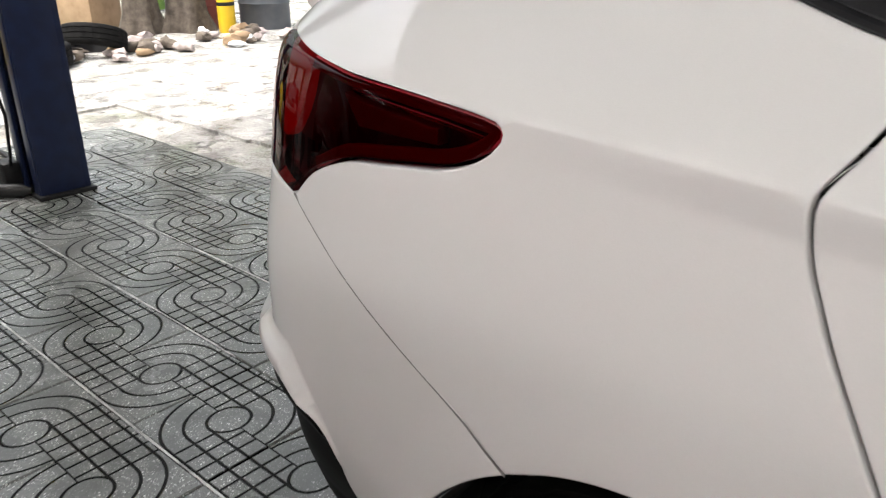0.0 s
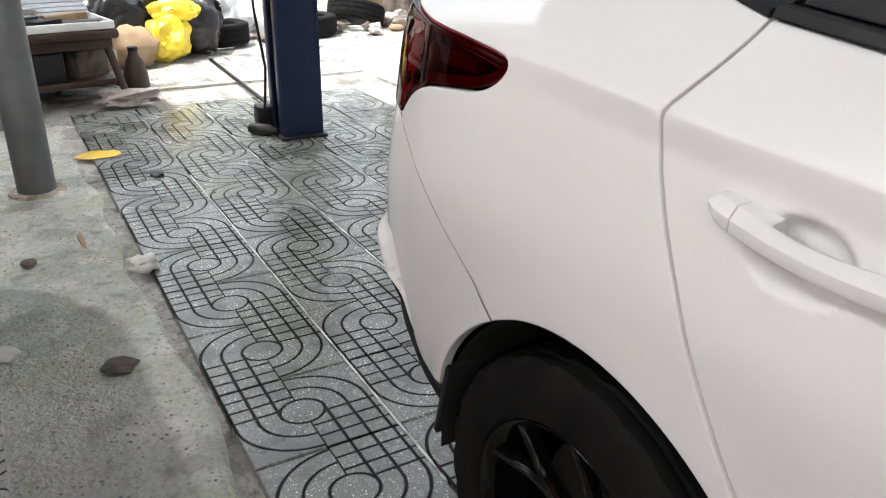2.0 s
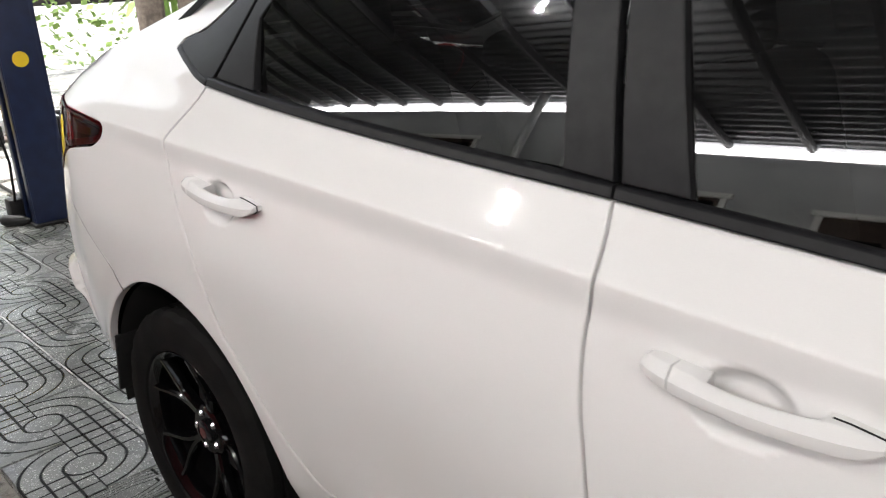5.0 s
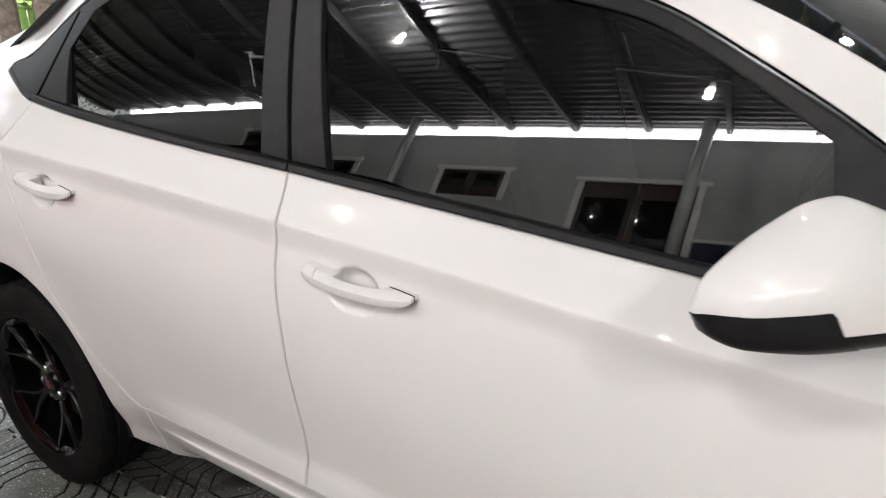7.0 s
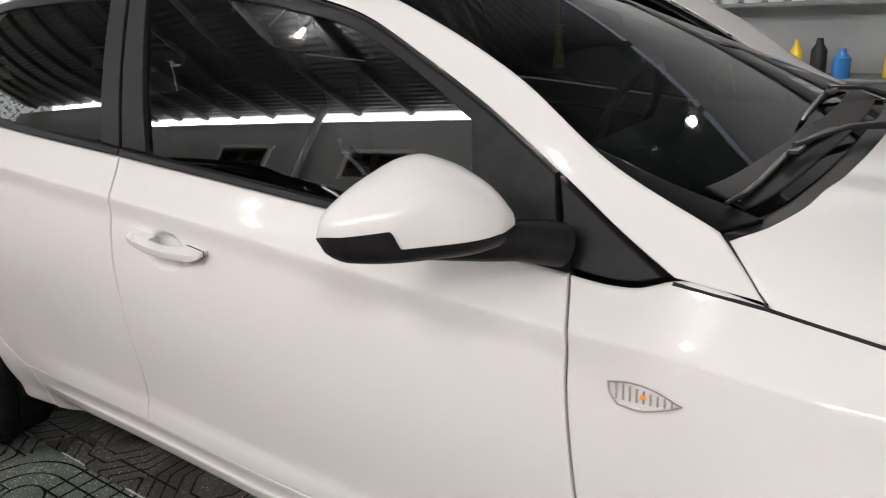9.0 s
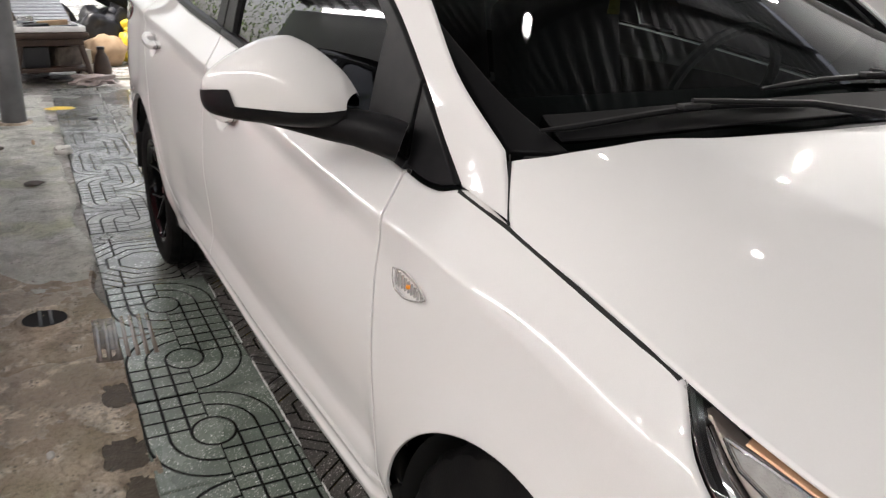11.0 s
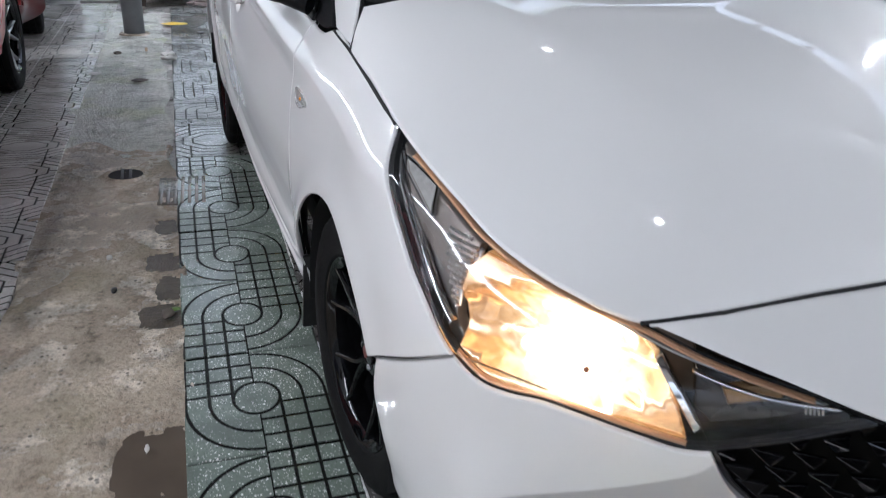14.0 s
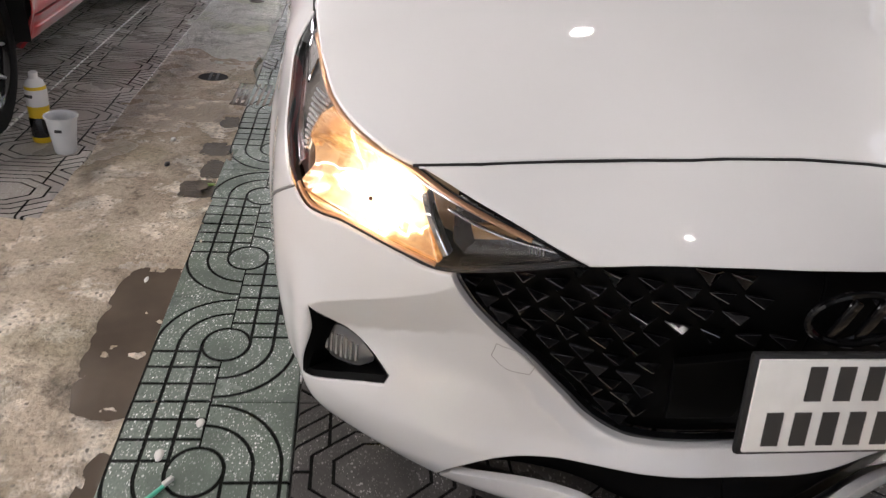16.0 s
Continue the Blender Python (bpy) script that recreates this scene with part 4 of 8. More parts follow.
    lens = panel(lamp, lambda s, z, d: body(s, z, d - 0.002), step=0.03, gap=0.0025)
    for flip in (False, True):
        t = new("tail_lamp")
        t.parent = car
        for nm, (vv, ff), mt, lb in (("housing", back, LAMPDARK, "dark lamp housing"), ("lens", lens, REDLENS, "dark red lens")):
            vv, ff = flipped(vv, ff) if flip else (vv, ff)
            mesh_part(nm, vv, ff, mt, t, lb)
    # wheels
    for x, turn in ((-1.285, 0.3), (1.315, 0.1)):
        wheel((x, -0.742 if x < 0 else -0.68, 0.315), car, -1, rims, spokes, turn, 0 if x < 0 else 5)
        wheel((x, 0.742 if x < 0 else 0.68, 0.315), car, 1, rims, spokes, turn, 0 if x < 0 else 5)
    for k, (cx, cz, r) in enumerate(ARCHES):
        for sgn in (-1, 1):
            bm = bmesh.new()
            ring = []
            for a in np.linspace(-3, 184, 28):
                px, pz = cx + (r - 0.002) * math.cos(radians(a)), cz + (r - 0.002) * math.sin(radians(a))
                ring.append([bm.verts.new((px, sgn * y, pz)) for y in ((0.838 if cx < 0 else 0.802), 0.66, 0.50)])
            mid = bm.verts.new((cx, sgn * 0.5, cz))
            for a, b in zip(ring, ring[1:]):
                bm.faces.new((a[0], a[1], b[1], b[0]))
                bm.faces.new((a[1], a[2], b[2], b[1]))
                bm.faces.new((a[2], mid, b[2]))
            part("wheel_liner", bm, GAP, car)
    bm = bmesh.new()
    box(bm, (3.5, 1.36, 0.1), (0, 0, 0.25), 0.02)
    part("underbody", bm, GAP, car)
    if full:
        details(car, paint, rear_doors, front_doors)
    return car, rear_doors, front_doors



GRILLEBLACK = material("deep_gloss_black", (0.002, 0.002, 0.0024), 0.05, spec=0.22)
STUDBLACK = material("gloss_black_stud", (0.002, 0.002, 0.0023), 0.10, spec=0.22)
STUDGLINT = material("stud_edge_glint", (0.10, 0.10, 0.105), 0.16, 0.8)
GRILLEBACK = material("black_grille_backing", (0.0015, 0.0015, 0.0015), 0.5, spec=0.05)
JOINT = material("shaded_joint", (0.16, 0.155, 0.15), 0.7)
FRIT = material("black_glass_border", (0.003, 0.003, 0.0035), 0.55, spec=0.12)
LAMPDARK = material("lamp_housing", (0.02, 0.02, 0.022), 0.35)
LAMPTRIM = material("satin_grey_lamp_trim", (0.16, 0.15, 0.14), 0.35, 0.4, colour2=(0.11, 0.105, 0.10), scale=16)
WINGREY = material("frosted_grey_lamp_window", (0.34, 0.33, 0.32), 0.5, colour2=(0.26, 0.25, 0.245), scale=60, bump=0.3, bump_scale=400)
LAMPGREY = material("grey_lamp_housing", (0.11, 0.10, 0.095), 0.4, 0.3, colour2=(0.08, 0.075, 0.07), scale=18)
BEZEL = material("smoked_lamp_bezel", (0.22, 0.19, 0.17), 0.35, 0.6, colour2=(0.17, 0.15, 0.135), scale=12)
LAMPBLACK = material("black_lamp_interior", (0.012, 0.010, 0.009), 0.25, colour2=(0.02, 0.017, 0.015), scale=30)
AMBERDIM = material("dim_amber_reflector", (0.30, 0.19, 0.09), 0.3, 0.6, colour2=(0.20, 0.12, 0.055), scale=40)
AMBERDARK = material("dark_amber_tip", (0.09, 0.03, 0.01), 0.4)
AMBER = material("amber_bulb", (0.8, 0.28, 0.02), 0.2)
# patchy emission, fading away from the bulb, paints its light on the reflector
GLOW = bpy.data.materials.new("lit_reflector")
GLOW.use_nodes = True
gn, gl = GLOW.node_tree.nodes, GLOW.node_tree.links
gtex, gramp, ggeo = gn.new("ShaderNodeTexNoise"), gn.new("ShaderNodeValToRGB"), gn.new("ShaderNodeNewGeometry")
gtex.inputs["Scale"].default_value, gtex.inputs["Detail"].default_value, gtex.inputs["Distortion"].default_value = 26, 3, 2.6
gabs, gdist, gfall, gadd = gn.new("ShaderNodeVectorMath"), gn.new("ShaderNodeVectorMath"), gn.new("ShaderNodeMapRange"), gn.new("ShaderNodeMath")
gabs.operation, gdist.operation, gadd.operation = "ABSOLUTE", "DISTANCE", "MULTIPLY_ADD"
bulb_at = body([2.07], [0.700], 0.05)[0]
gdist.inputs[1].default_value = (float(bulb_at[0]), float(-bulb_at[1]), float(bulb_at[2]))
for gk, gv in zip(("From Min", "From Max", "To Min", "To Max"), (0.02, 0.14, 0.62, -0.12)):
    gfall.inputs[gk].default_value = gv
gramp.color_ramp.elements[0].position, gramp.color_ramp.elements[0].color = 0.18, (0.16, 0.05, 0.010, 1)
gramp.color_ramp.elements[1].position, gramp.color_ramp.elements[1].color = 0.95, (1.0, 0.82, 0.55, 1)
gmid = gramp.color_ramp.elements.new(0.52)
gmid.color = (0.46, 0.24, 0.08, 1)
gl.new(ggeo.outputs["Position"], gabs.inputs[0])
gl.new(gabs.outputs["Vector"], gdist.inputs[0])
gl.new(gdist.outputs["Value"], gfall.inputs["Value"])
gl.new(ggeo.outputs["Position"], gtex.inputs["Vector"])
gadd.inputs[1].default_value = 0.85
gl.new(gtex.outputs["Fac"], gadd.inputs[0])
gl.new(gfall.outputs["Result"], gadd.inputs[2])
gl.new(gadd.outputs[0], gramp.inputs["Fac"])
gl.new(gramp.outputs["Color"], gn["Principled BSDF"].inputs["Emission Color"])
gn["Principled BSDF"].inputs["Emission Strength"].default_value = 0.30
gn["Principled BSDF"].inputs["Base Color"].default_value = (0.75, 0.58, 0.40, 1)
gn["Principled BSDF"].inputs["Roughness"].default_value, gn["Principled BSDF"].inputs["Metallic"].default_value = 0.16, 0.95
HOT = glowing("lit_halogen_bulb", (1.0, 0.80, 0.52), 1.6)
PLATE = material("white_plate", (0.72, 0.72, 0.70), 0.4, colour2=(0.66, 0.66, 0.64), scale=25)
INK = material("black_plate_paint", (0.02, 0.02, 0.02), 0.5)
YELLOWTHREAD = material("yellow_thread", (0.55, 0.38, 0.06), 0.8, colour2=(0.42, 0.28, 0.04), scale=80)


def on_body(poly, deep, mat, name, par, label="", flip=False, **kw):
    """A sheet that follows the body at some depth."""
    kw.setdefault("step", 0.02)
    v, f = panel(poly, lambda s, z, d: body(s, z, d + deep), gap=0.0, edge=0.01, **kw)
    if flip:
        v, f = flipped(v, f)
    return mesh_part(name, v, f, mat, par, label)


def band(pts, w):
    """A narrow outline along a line of points."""
    p = np.asarray(pts, float)
    d = np.gradient(p, axis=0)
    n = np.stack([-d[:, 1], d[:, 0]], 1) / np.linalg.norm(d, axis=1)[:, None] * w / 2
    return [tuple(q) for q in p + n] + [tuple(q) for q in (p - n)[::-1]]


def headlamp(car, flip):
    h = new("headlamp")
    h.parent = car
    whole = HL_BACK[:1] + HL_BACK[1:] + HL_LOW[1:-1] + [(2.266, 0.637, 1), (2.36, 0.662), (2.463, 0.694, 1)] + HL_TOP[1:-1]
    on_body(whole, 0.13, LAMPGREY, "housing", h, "dark grey lamp housing", flip, thick=0.02)
    v, f = panel(whole, lambda s, z, d: body(s, z, d + 0.001), gap=0.0018, edge=0.01, step=0.02, thick=0.006)
    v, f = flipped(v, f) if flip else (v, f)
    mesh_part("lens", v, f, LENS, h, "clear lamp lens").visible_shadow = False
    rim = outline(whole, 0.012)
    v, f = [], []
    a, b = shrink(rim, 0.001), shrink(rim, 0.005)
    pa, pb, pc = body(a[:, 0], a[:, 1], 0.007), body(b[:, 0], b[:, 1], 0.009), body(b[:, 0], b[:, 1], 0.018)
    k = len(a)
    f = [(i, (i + 1) % k, k + (i + 1) % k, k + i) for i in range(k)] + [(k + i, k + (i + 1) % k, 2 * k + (i + 1) % k, 2 * k + i) for i in range(k)]
    v = np.concatenate([pa, pb, pc])
    v, f = flipped(v, f) if flip else (v, f)
    mesh_part("surround", v, f, TRIM, h, "black lamp surround")
    on_body([(1.545, 0.858), (1.60, 0.842), (1.70, 0.824), (1.86, 0.796), (1.86, 0.735), (1.78, 0.752), (1.70, 0.775), (1.60, 0.826)], 0.022, BEZEL, "bezel", h, "smoked brown-grey bezel", flip)
    on_body([(1.555, 0.848), (1.60, 0.824), (1.70, 0.773), (1.78, 0.748), (1.85, 0.730), (1.862, 0.700), (1.90, 0.668), (1.91, 0.652), (1.82, 0.688), (1.73, 0.740), (1.65, 0.795)], 0.034, LAMPTRIM, "inner_bezel", h, "grey inner bezel", flip)
    win = [(1.583, 0.847, 1), (1.690, 0.833, 1), (1.728, 0.796, 1), (1.612, 0.830, 1)]
    on_body(win, 0.016, WINGREY, "marker_window", h, "grey position lamp window", flip, thick=0.004)
    ring = np.array([q[:2] for q in win])
    ring = np.concatenate([np.linspace(a, b, 8)[:-1] for a, b in zip(ring, np.roll(ring, -1, 0))])
    line = [(float(q[0]), float(q[1]) * (-1 if flip else 1), float(q[2])) for q in body(ring[:, 0], ring[:, 1], 0.014)]
    bm = bmesh.new()
    tube(bm, line + line[:1], 0.0022, 6)
    part("window_trim", bm, CHROME, h, "thin chrome window trim")
    on_body(band([(1.555, 0.842), (1.60, 0.815), (1.66, 0.785), (1.73, 0.752), (1.80, 0.722), (1.87, 0.690)], 0.013), 0.018, CHROME, "chrome_strip", h, "bright chrome strip", flip, thick=0.01)
    # honeycomb side reflector
    bm = bmesh.new()
    cells = np.array([(u, w) for u in np.arange(1.70, 1.92, 0.0090) for w in np.arange(0.68, 0.81, 0.0072)])
    cells[:, 0] += (np.round(cells[:, 1] / 0.0072) % 2) * 0.0045
    area = outline([(1.758, 0.803), (1.83, 0.797), (1.868, 0.786), (1.862, 0.750), (1.868, 0.712), (1.828, 0.740), (1.778, 0.783)], 0.01)
    for u, w in cells[within(cells, area)]:
        q = body([u], [w], 0.022)[0]
        bmesh.ops.create_icosphere(bm, subdivisions=1, radius=0.0040, matrix=Matrix.Translation((q[0], -q[1] if flip else q[1], q[2])))
    part("honeycomb_reflector", bm, SILVERDOT, h, "silver honeycomb side reflector")
    on_body([tuple(q) for q in area[::2]], 0.026, SILVER, "honeycomb_plate", h, "silver plate under the honeycomb", flip, thick=0.004)
    on_body(band([(x, z + 0.0065) for x, z in HL_LOW[:-1]], 0.006), 0.005, COPPER, "lower_rim", h, "warm copper-coloured lower rim", flip, thick=0.006)
    # lit main reflector, a bowl
    bowl = [(1.885, 0.702), (1.868, 0.740), (1.864, 0.770), (1.884, 0.792), (1.96, 0.788), (2.045, 0.774), (2.11, 0.756), (2.17, 0.745), (2.182, 0.733), (2.215, 0.688), (2.236, 0.640), (2.165, 0.641), (2.09, 0.648), (2.045, 0.649), (2.0, 0.642), (1.95, 0.642), (1.905, 0.664)]

    def dish(s, z, d):
        u, w = (np.asarray(s) - 2.04) / 0.185, (np.asarray(z) - 0.712) / 0.062
        r = np.clip(np.hypot(u, w), 0, 1)
        a = np.arctan2(w, u)
        pleat = np.abs((a * 3.5 / math.pi) % 1 - 0.5) * 0.012 * r + np.abs((r * 3.2) % 1 - 0.5) * 0.006
        return body(s, z, d + 0.016 + 0.06 * (1 - r**2) + pleat * smooth(1 - r, 0.02, 0.15))
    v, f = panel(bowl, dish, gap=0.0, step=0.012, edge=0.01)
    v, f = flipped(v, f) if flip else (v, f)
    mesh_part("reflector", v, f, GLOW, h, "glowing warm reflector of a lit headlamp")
    # the glowing ellipsoid is as wide as the bulb's white glare
    q = body([2.06], [0.705], 0.045)[0]
    bm = bmesh.new()
    bmesh.ops.create_uvsphere(bm, u_segments=24, v_segments=12, radius=1, matrix=Matrix.Translation((q[0], -q[1] if flip else q[1], q[2])) @ Matrix.Rotation(radians(40 if flip else -40), 4, "Z")
                              @ Matrix.Diagonal((0.020, 0.060, 0.021, 1)))
    part("bulb", bm, HOT, h, "blazing halogen bulb, widened to the size of its glare")
    q = body([2.10], [0.707], 0.010)[0]
    bm = bmesh.new()
    bmesh.ops.create_uvsphere(bm, u_segments=10, v_segments=6, radius=0.0042, matrix=Matrix.Translation((q[0], -q[1] if flip else q[1], q[2])))
    part("bulb_tip", bm, AMBERDARK, h, "dark bulb tip")
    # the beam of the lit lamp
    d = bpy.data.lights.new("headlamp_beam", "SPOT")
    d.energy, d.color, d.spot_size, d.spot_blend, d.shadow_soft_size = 130, (1.0, 0.80, 0.56), radians(95), 0.8, 0.05
    q = body([2.10], [0.69], -0.05)[0]
    beam = new("headlamp_beam", d)
    beam.matrix_world = look((q[0], -q[1] if flip else q[1], q[2]), (q[0] + 3, (-q[1] if flip else q[1]) * 1.15, q[2] - 0.75))
    on_body(band([(2.188, 0.734), (2.222, 0.69), (2.248, 0.655)], 0.012), 0.014, CHROME, "divider", h, "chrome divider", flip, thick=0.02)
    on_body([(2.235, 0.738), (2.30, 0.724), (2.39, 0.708), (2.44, 0.694), (2.36, 0.668), (2.27, 0.650), (2.245, 0.668)], 0.045, LAMPBLACK, "turn_housing", h, "black turn signal housing", flip)
    on_body([(2.275, 0.702), (2.335, 0.711), (2.355, 0.704), (2.350, 0.695), (2.285, 0.682)], 0.036, AMBERDIM, "turn_reflector", h, "dim amber turn signal reflector", flip)
    on_body(band([(2.232, 0.722), (2.28, 0.712), (2.328, 0.704), (2.417, 0.697)], 0.0035), 0.020, CHROME, "turn_edge", h, "thin bright edge", flip, thick=0.004)
    on_body(band([(2.003, 0.785), (2.06, 0.776), (2.131, 0.762), (2.205, 0.742), (2.297, 0.724), (2.395, 0.706)], 0.004), 0.012, SILVER, "upper_trim", h, "thin bright upper trim", flip, thick=0.006)
    on_body(band([(x, z - 0.0075) for x, z in HL_TOP[1:-1]], 0.0065), 0.004, COPPER, "upper_rim", h, "warm copper-coloured upper rim", flip, thick=0.006)
    bm = bmesh.new()
    for u in np.linspace(2.374, 2.394, 5):
        q, r = body([u], [0.703], 0.024)[0], body([u + 0.002], [0.687], 0.024)[0]
        tube(bm, [(a[0], -a[1] if flip else a[1], a[2]) for a in (q, r)], 0.0012, 6)
    part("turn_ribs", bm, SILVER, h, "small chrome ribs")
    return h


def details(car, paint, rear_doors, front_doors):
    for doors, (cx, cz, slope) in ((rear_doors, HANDLES[0]), (front_doors, HANDLES[1])):
        handle(doors[0], cx, cz, slope, paint)
        handle(doors[1], cx, cz, slope, paint, True)
    for flip in (False, True):
        headlamp(car, flip)
        sg = -1 if flip else 1
        # fog lamp pocket
        fl = new("fog_lamp")
        fl.parent = car
        on_body([(1.90, 0.51), (2.0, 0.505), (2.19, 0.40), (2.18, 0.36), (1.90, 0.29)], 0.075, GRILLEBACK, "pocket", fl, "black plastic fog lamp pocket", flip)
        ring = shrink(outline(FOG, 0.012), 0.0015)
        ringb = shrink(ring, 0.010)
        k = len(ring)
        v = np.concatenate([body(ring[:, 0], ring[:, 1], 0.002), body(ringb[:, 0], ringb[:, 1], 0.010), body(ringb[:, 0], ringb[:, 1], 0.075)])
        f = [(i + e, (i + 1) % k + e, k + (i + 1) % k + e, k + i + e) for e in (0, k) for i in range(k)]
        v, f = flipped(v, f) if flip else (v, f)
        mesh_part("bezel", v, f, GRILLEBACK, fl, "black plastic fog lamp bezel")
        q = body([2.018], [0.382], 0.040)[0]
        bm = bmesh.new()
        m = Matrix.Translation((q[0], q[1] * sg, q[2])) @ Vector((0.80, -0.60 * sg, 0.05)).to_track_quat("Z", "Y").to_matrix().to_4x4()
        lathe(bm, [(0.046, -0.02), (0.048, 0.008), (0.044, 0.014), (0.030, 0.019), (0.012, 0.021)], 28, m @ Matrix.Diagonal((1.35, 0.85, 1, 1)))
        part("fog_lens", bm, FOGGLASS, fl, "unlit clear fog lamp")
        bm = bmesh.new()
        for k in range(-3, 4):
            box(bm, (0.004, 0.045 - 0.004 * abs(k), 0.003), (k * 0.011, 0, 0.021), 0.0, None)
        bmesh.ops.transform(bm, matrix=m, verts=bm.verts)
        part("fog_ribs", bm, SILVER, fl)
        # towing eye cover in the bumper
        tow = [(2.345, 0.512), (2.395, 0.497), (2.412, 0.470), (2.405, 0.452), (2.360, 0.462), (2.338, 0.482)]
        ring = outline(tow, 0.006)
        ra, rb = ring, shrink(ring, 0.0016)
        k = len(ring)
        v = np.concatenate([body(ra[:, 0], ra[:, 1], -0.0008), body(rb[:, 0], rb[:, 1], -0.0008)])
        f = [(i, (i + 1) % k, k + (i + 1) % k, k + i) for i in range(k)]
        v, f = flipped(v, f) if flip else (v, f)
        mesh_part("tow_cover_joint", v, f, POSTLINE, car, "fine joint of the towing eye cover")
        # side marker on the fender
        mk = new("side_marker")
        mk.parent = car
        leaf = [(0.984, 0.819, 1), (1.014, 0.824), (1.05, 0.820), (1.091, 0.805, 1), (1.073, 0.797), (1.03, 0.786), (1.0, 0.789), (0.988, 0.803)]
        on_body(leaf, -0.001, MARKER, "reflector", mk, "silver ribbed reflector", flip, thick=0.003)
        on_body(leaf, -0.006, MARKLENS, "lens", mk, "clear leaf-shaped lens", flip, thick=0.009)
        q = body([1.036], [0.806], -0.004)[0]
        bm = bmesh.new()
        bmesh.ops.create_uvsphere(bm, u_segments=12, v_segments=8, radius=0.0042, matrix=Matrix.Translation((q[0], q[1] * sg, q[2])))
        part("bulb", bm, AMBER, mk, "amber bulb")
        rim = outline(leaf, 0.006)
        rim = [(float(q[0]), float(q[1]) * sg, float(q[2])) for q in body(np.array(rim)[:, 0], np.array(rim)[:, 1], -0.006)]
        bm = bmesh.new()
        tube(bm, rim + rim[:1], 0.0013, 6)
        part("rim", bm, MARKRIM, mk, "dark grey lens rim")
        bm = bmesh.new()
        for k in range(9):
            q = body([0.997 + 0.010 * k], [0.808 - 0.0006 * k], -0.004)[0]
            box(bm, (0.0018, 0.004, 0.026 - 0.0016 * k), (q[0], q[1] * sg, q[2]), 0.0)
        part("rib", bm, MARKRIB, mk)
        mirror(car, paint, flip)
        # mud flaps
        for s0, z0, s1, z1 in ((-1.580, 0.50, -1.622, 0.335), (0.985, 0.40, 0.935, 0.17)):
            bm = bmesh.new()
            a, b = body([s0], [max(z0, 0.4)])[0], body([s1], [0.3])[0]
            t = Vector((s1 - s0, 0, z1 - z0))
            box(bm, (0.014, 0.15, t.length), (0, 0, 0), 0.005)
            ang = math.atan2(t.x, t.z)
            m = Matrix.Translation(((s0 + s1) / 2, (abs(a[1]) - 0.083) * -sg, (z0 + z1) / 2)) @ Matrix.Rotation(ang, 4, "Y")
            bmesh.ops.transform(bm, matrix=m, verts=bm.verts)
            part("mud_flap", bm, PLASTIC, car, "black plastic mud flap")
    # grille
    g = new("grille")
    g.parent = car
    for flip in (False, True):
        on_body(GRILLE, 0.045, GRILLEBACK, "backing", g, "gloss black grille backing", flip, step=0.03)
        on_body(band([(2.27, 0.632)] + [(a, b + 0.004) for a, b in GRILLE_LOW], 0.010), 0.016, PIANO, "grille_frame", g, "", flip)
        on_body(INTAKE, 0.05, GRILLEBACK, "lower_intake", g, "black lower intake mesh", flip)
        on_body([(2.258, 0.158), (2.289, 0.200)] + INTAKE_LOW[::-1] + [(S_NOSE, 0.10), (2.5, 0.10), (2.3, 0.125)], 0.0, paint, "chin", g, "white chin spoiler", flip)
        on_body([(2.0, 0.17), (2.3, 0.16), (S_NOSE, 0.16), (S_NOSE, 0.11), (2.0, 0.11), (1.8, 0.13), (1.8, 0.17)], 0.045, PLASTIC, "air_dam", g, "black rubber air dam", flip)
    stud = bpy.data.meshes.new("stud")
    stud.from_pydata([(-0.021, 0, 0.008), (0.019, 0, 0.009), (0.002, 0, -0.014), (0.006, -0.015, 0.001), (-0.019, 0.004, 0.009), (0.019, 0.004, 0.009), (0.003, 0.004, -0.017)], [],
                     [(0, 3, 1), (1, 3, 2), (2, 3, 0), (0, 1, 5, 4), (1, 2, 6, 5), (2, 0, 4, 6)])
    edged = bmesh.new()
    edged.from_mesh(stud)
    # bevels get a brighter metal that stands in for the rounded edges' glints
    bmesh.ops.bevel(edged, geom=[e for e in edged.edges if max(v.co.y for v in e.verts) < 0.002], offset=0.0008, segments=1, affect="EDGES", material=1)
    edged.to_mesh(stud)
    edged.free()
    stud.materials.append(STUDBLACK)
    stud.materials.append(STUDGLINT)
    area = shrink(outline(GRILLE, 0.02), 0.012)
    row, tilt = 0, random.Random(8)
    for z in np.arange(0.375, 0.735, 0.030):
        row += 1
        for s in np.arange(S_NOSE - 0.026 * (1 + row % 2), 2.24, -0.052):
            if within(np.array([[s, z]]), area)[0] and not (s > S_NOSE - 0.21 and z < 0.60) and not (s > S_NOSE - 0.10 and z > 0.62):
                p, p2 = body([s, s + 0.01], [z, z], 0.03)
                up = body([s], [z + 0.01], 0.03)[0] - p
                for sg in (1, -1):
                    t = Vector(p2 - p).normalized()
                    n = t.cross(Vector(up)).normalized()
                    b = n.cross(t) * 1.0
                    rot = Matrix((t, -n, t.cross(-n))).transposed().to_4x4()
                    o = new("stud", stud)
                    o.parent = g
                    m = Matrix.Translation(p) @ rot @ Matrix.Rotation(tilt.uniform(-0.30, 0.30), 4, "X") @ Matrix.Rotation(tilt.uniform(-0.30, 0.30), 4, "Z")
                    o.matrix_basis = m if sg == 1 else Matrix.Diagonal((1, -1, 1, 1)) @ m @ Matrix.Diagonal((-1, 1, 1, 1))
    # emblem, an oval ring with a slanted bar
    em = new("emblem")
    em.parent = g
    bm = bmesh.new()
    xe = float(body([S_NOSE], [0.69])[0][0]) + 0.004
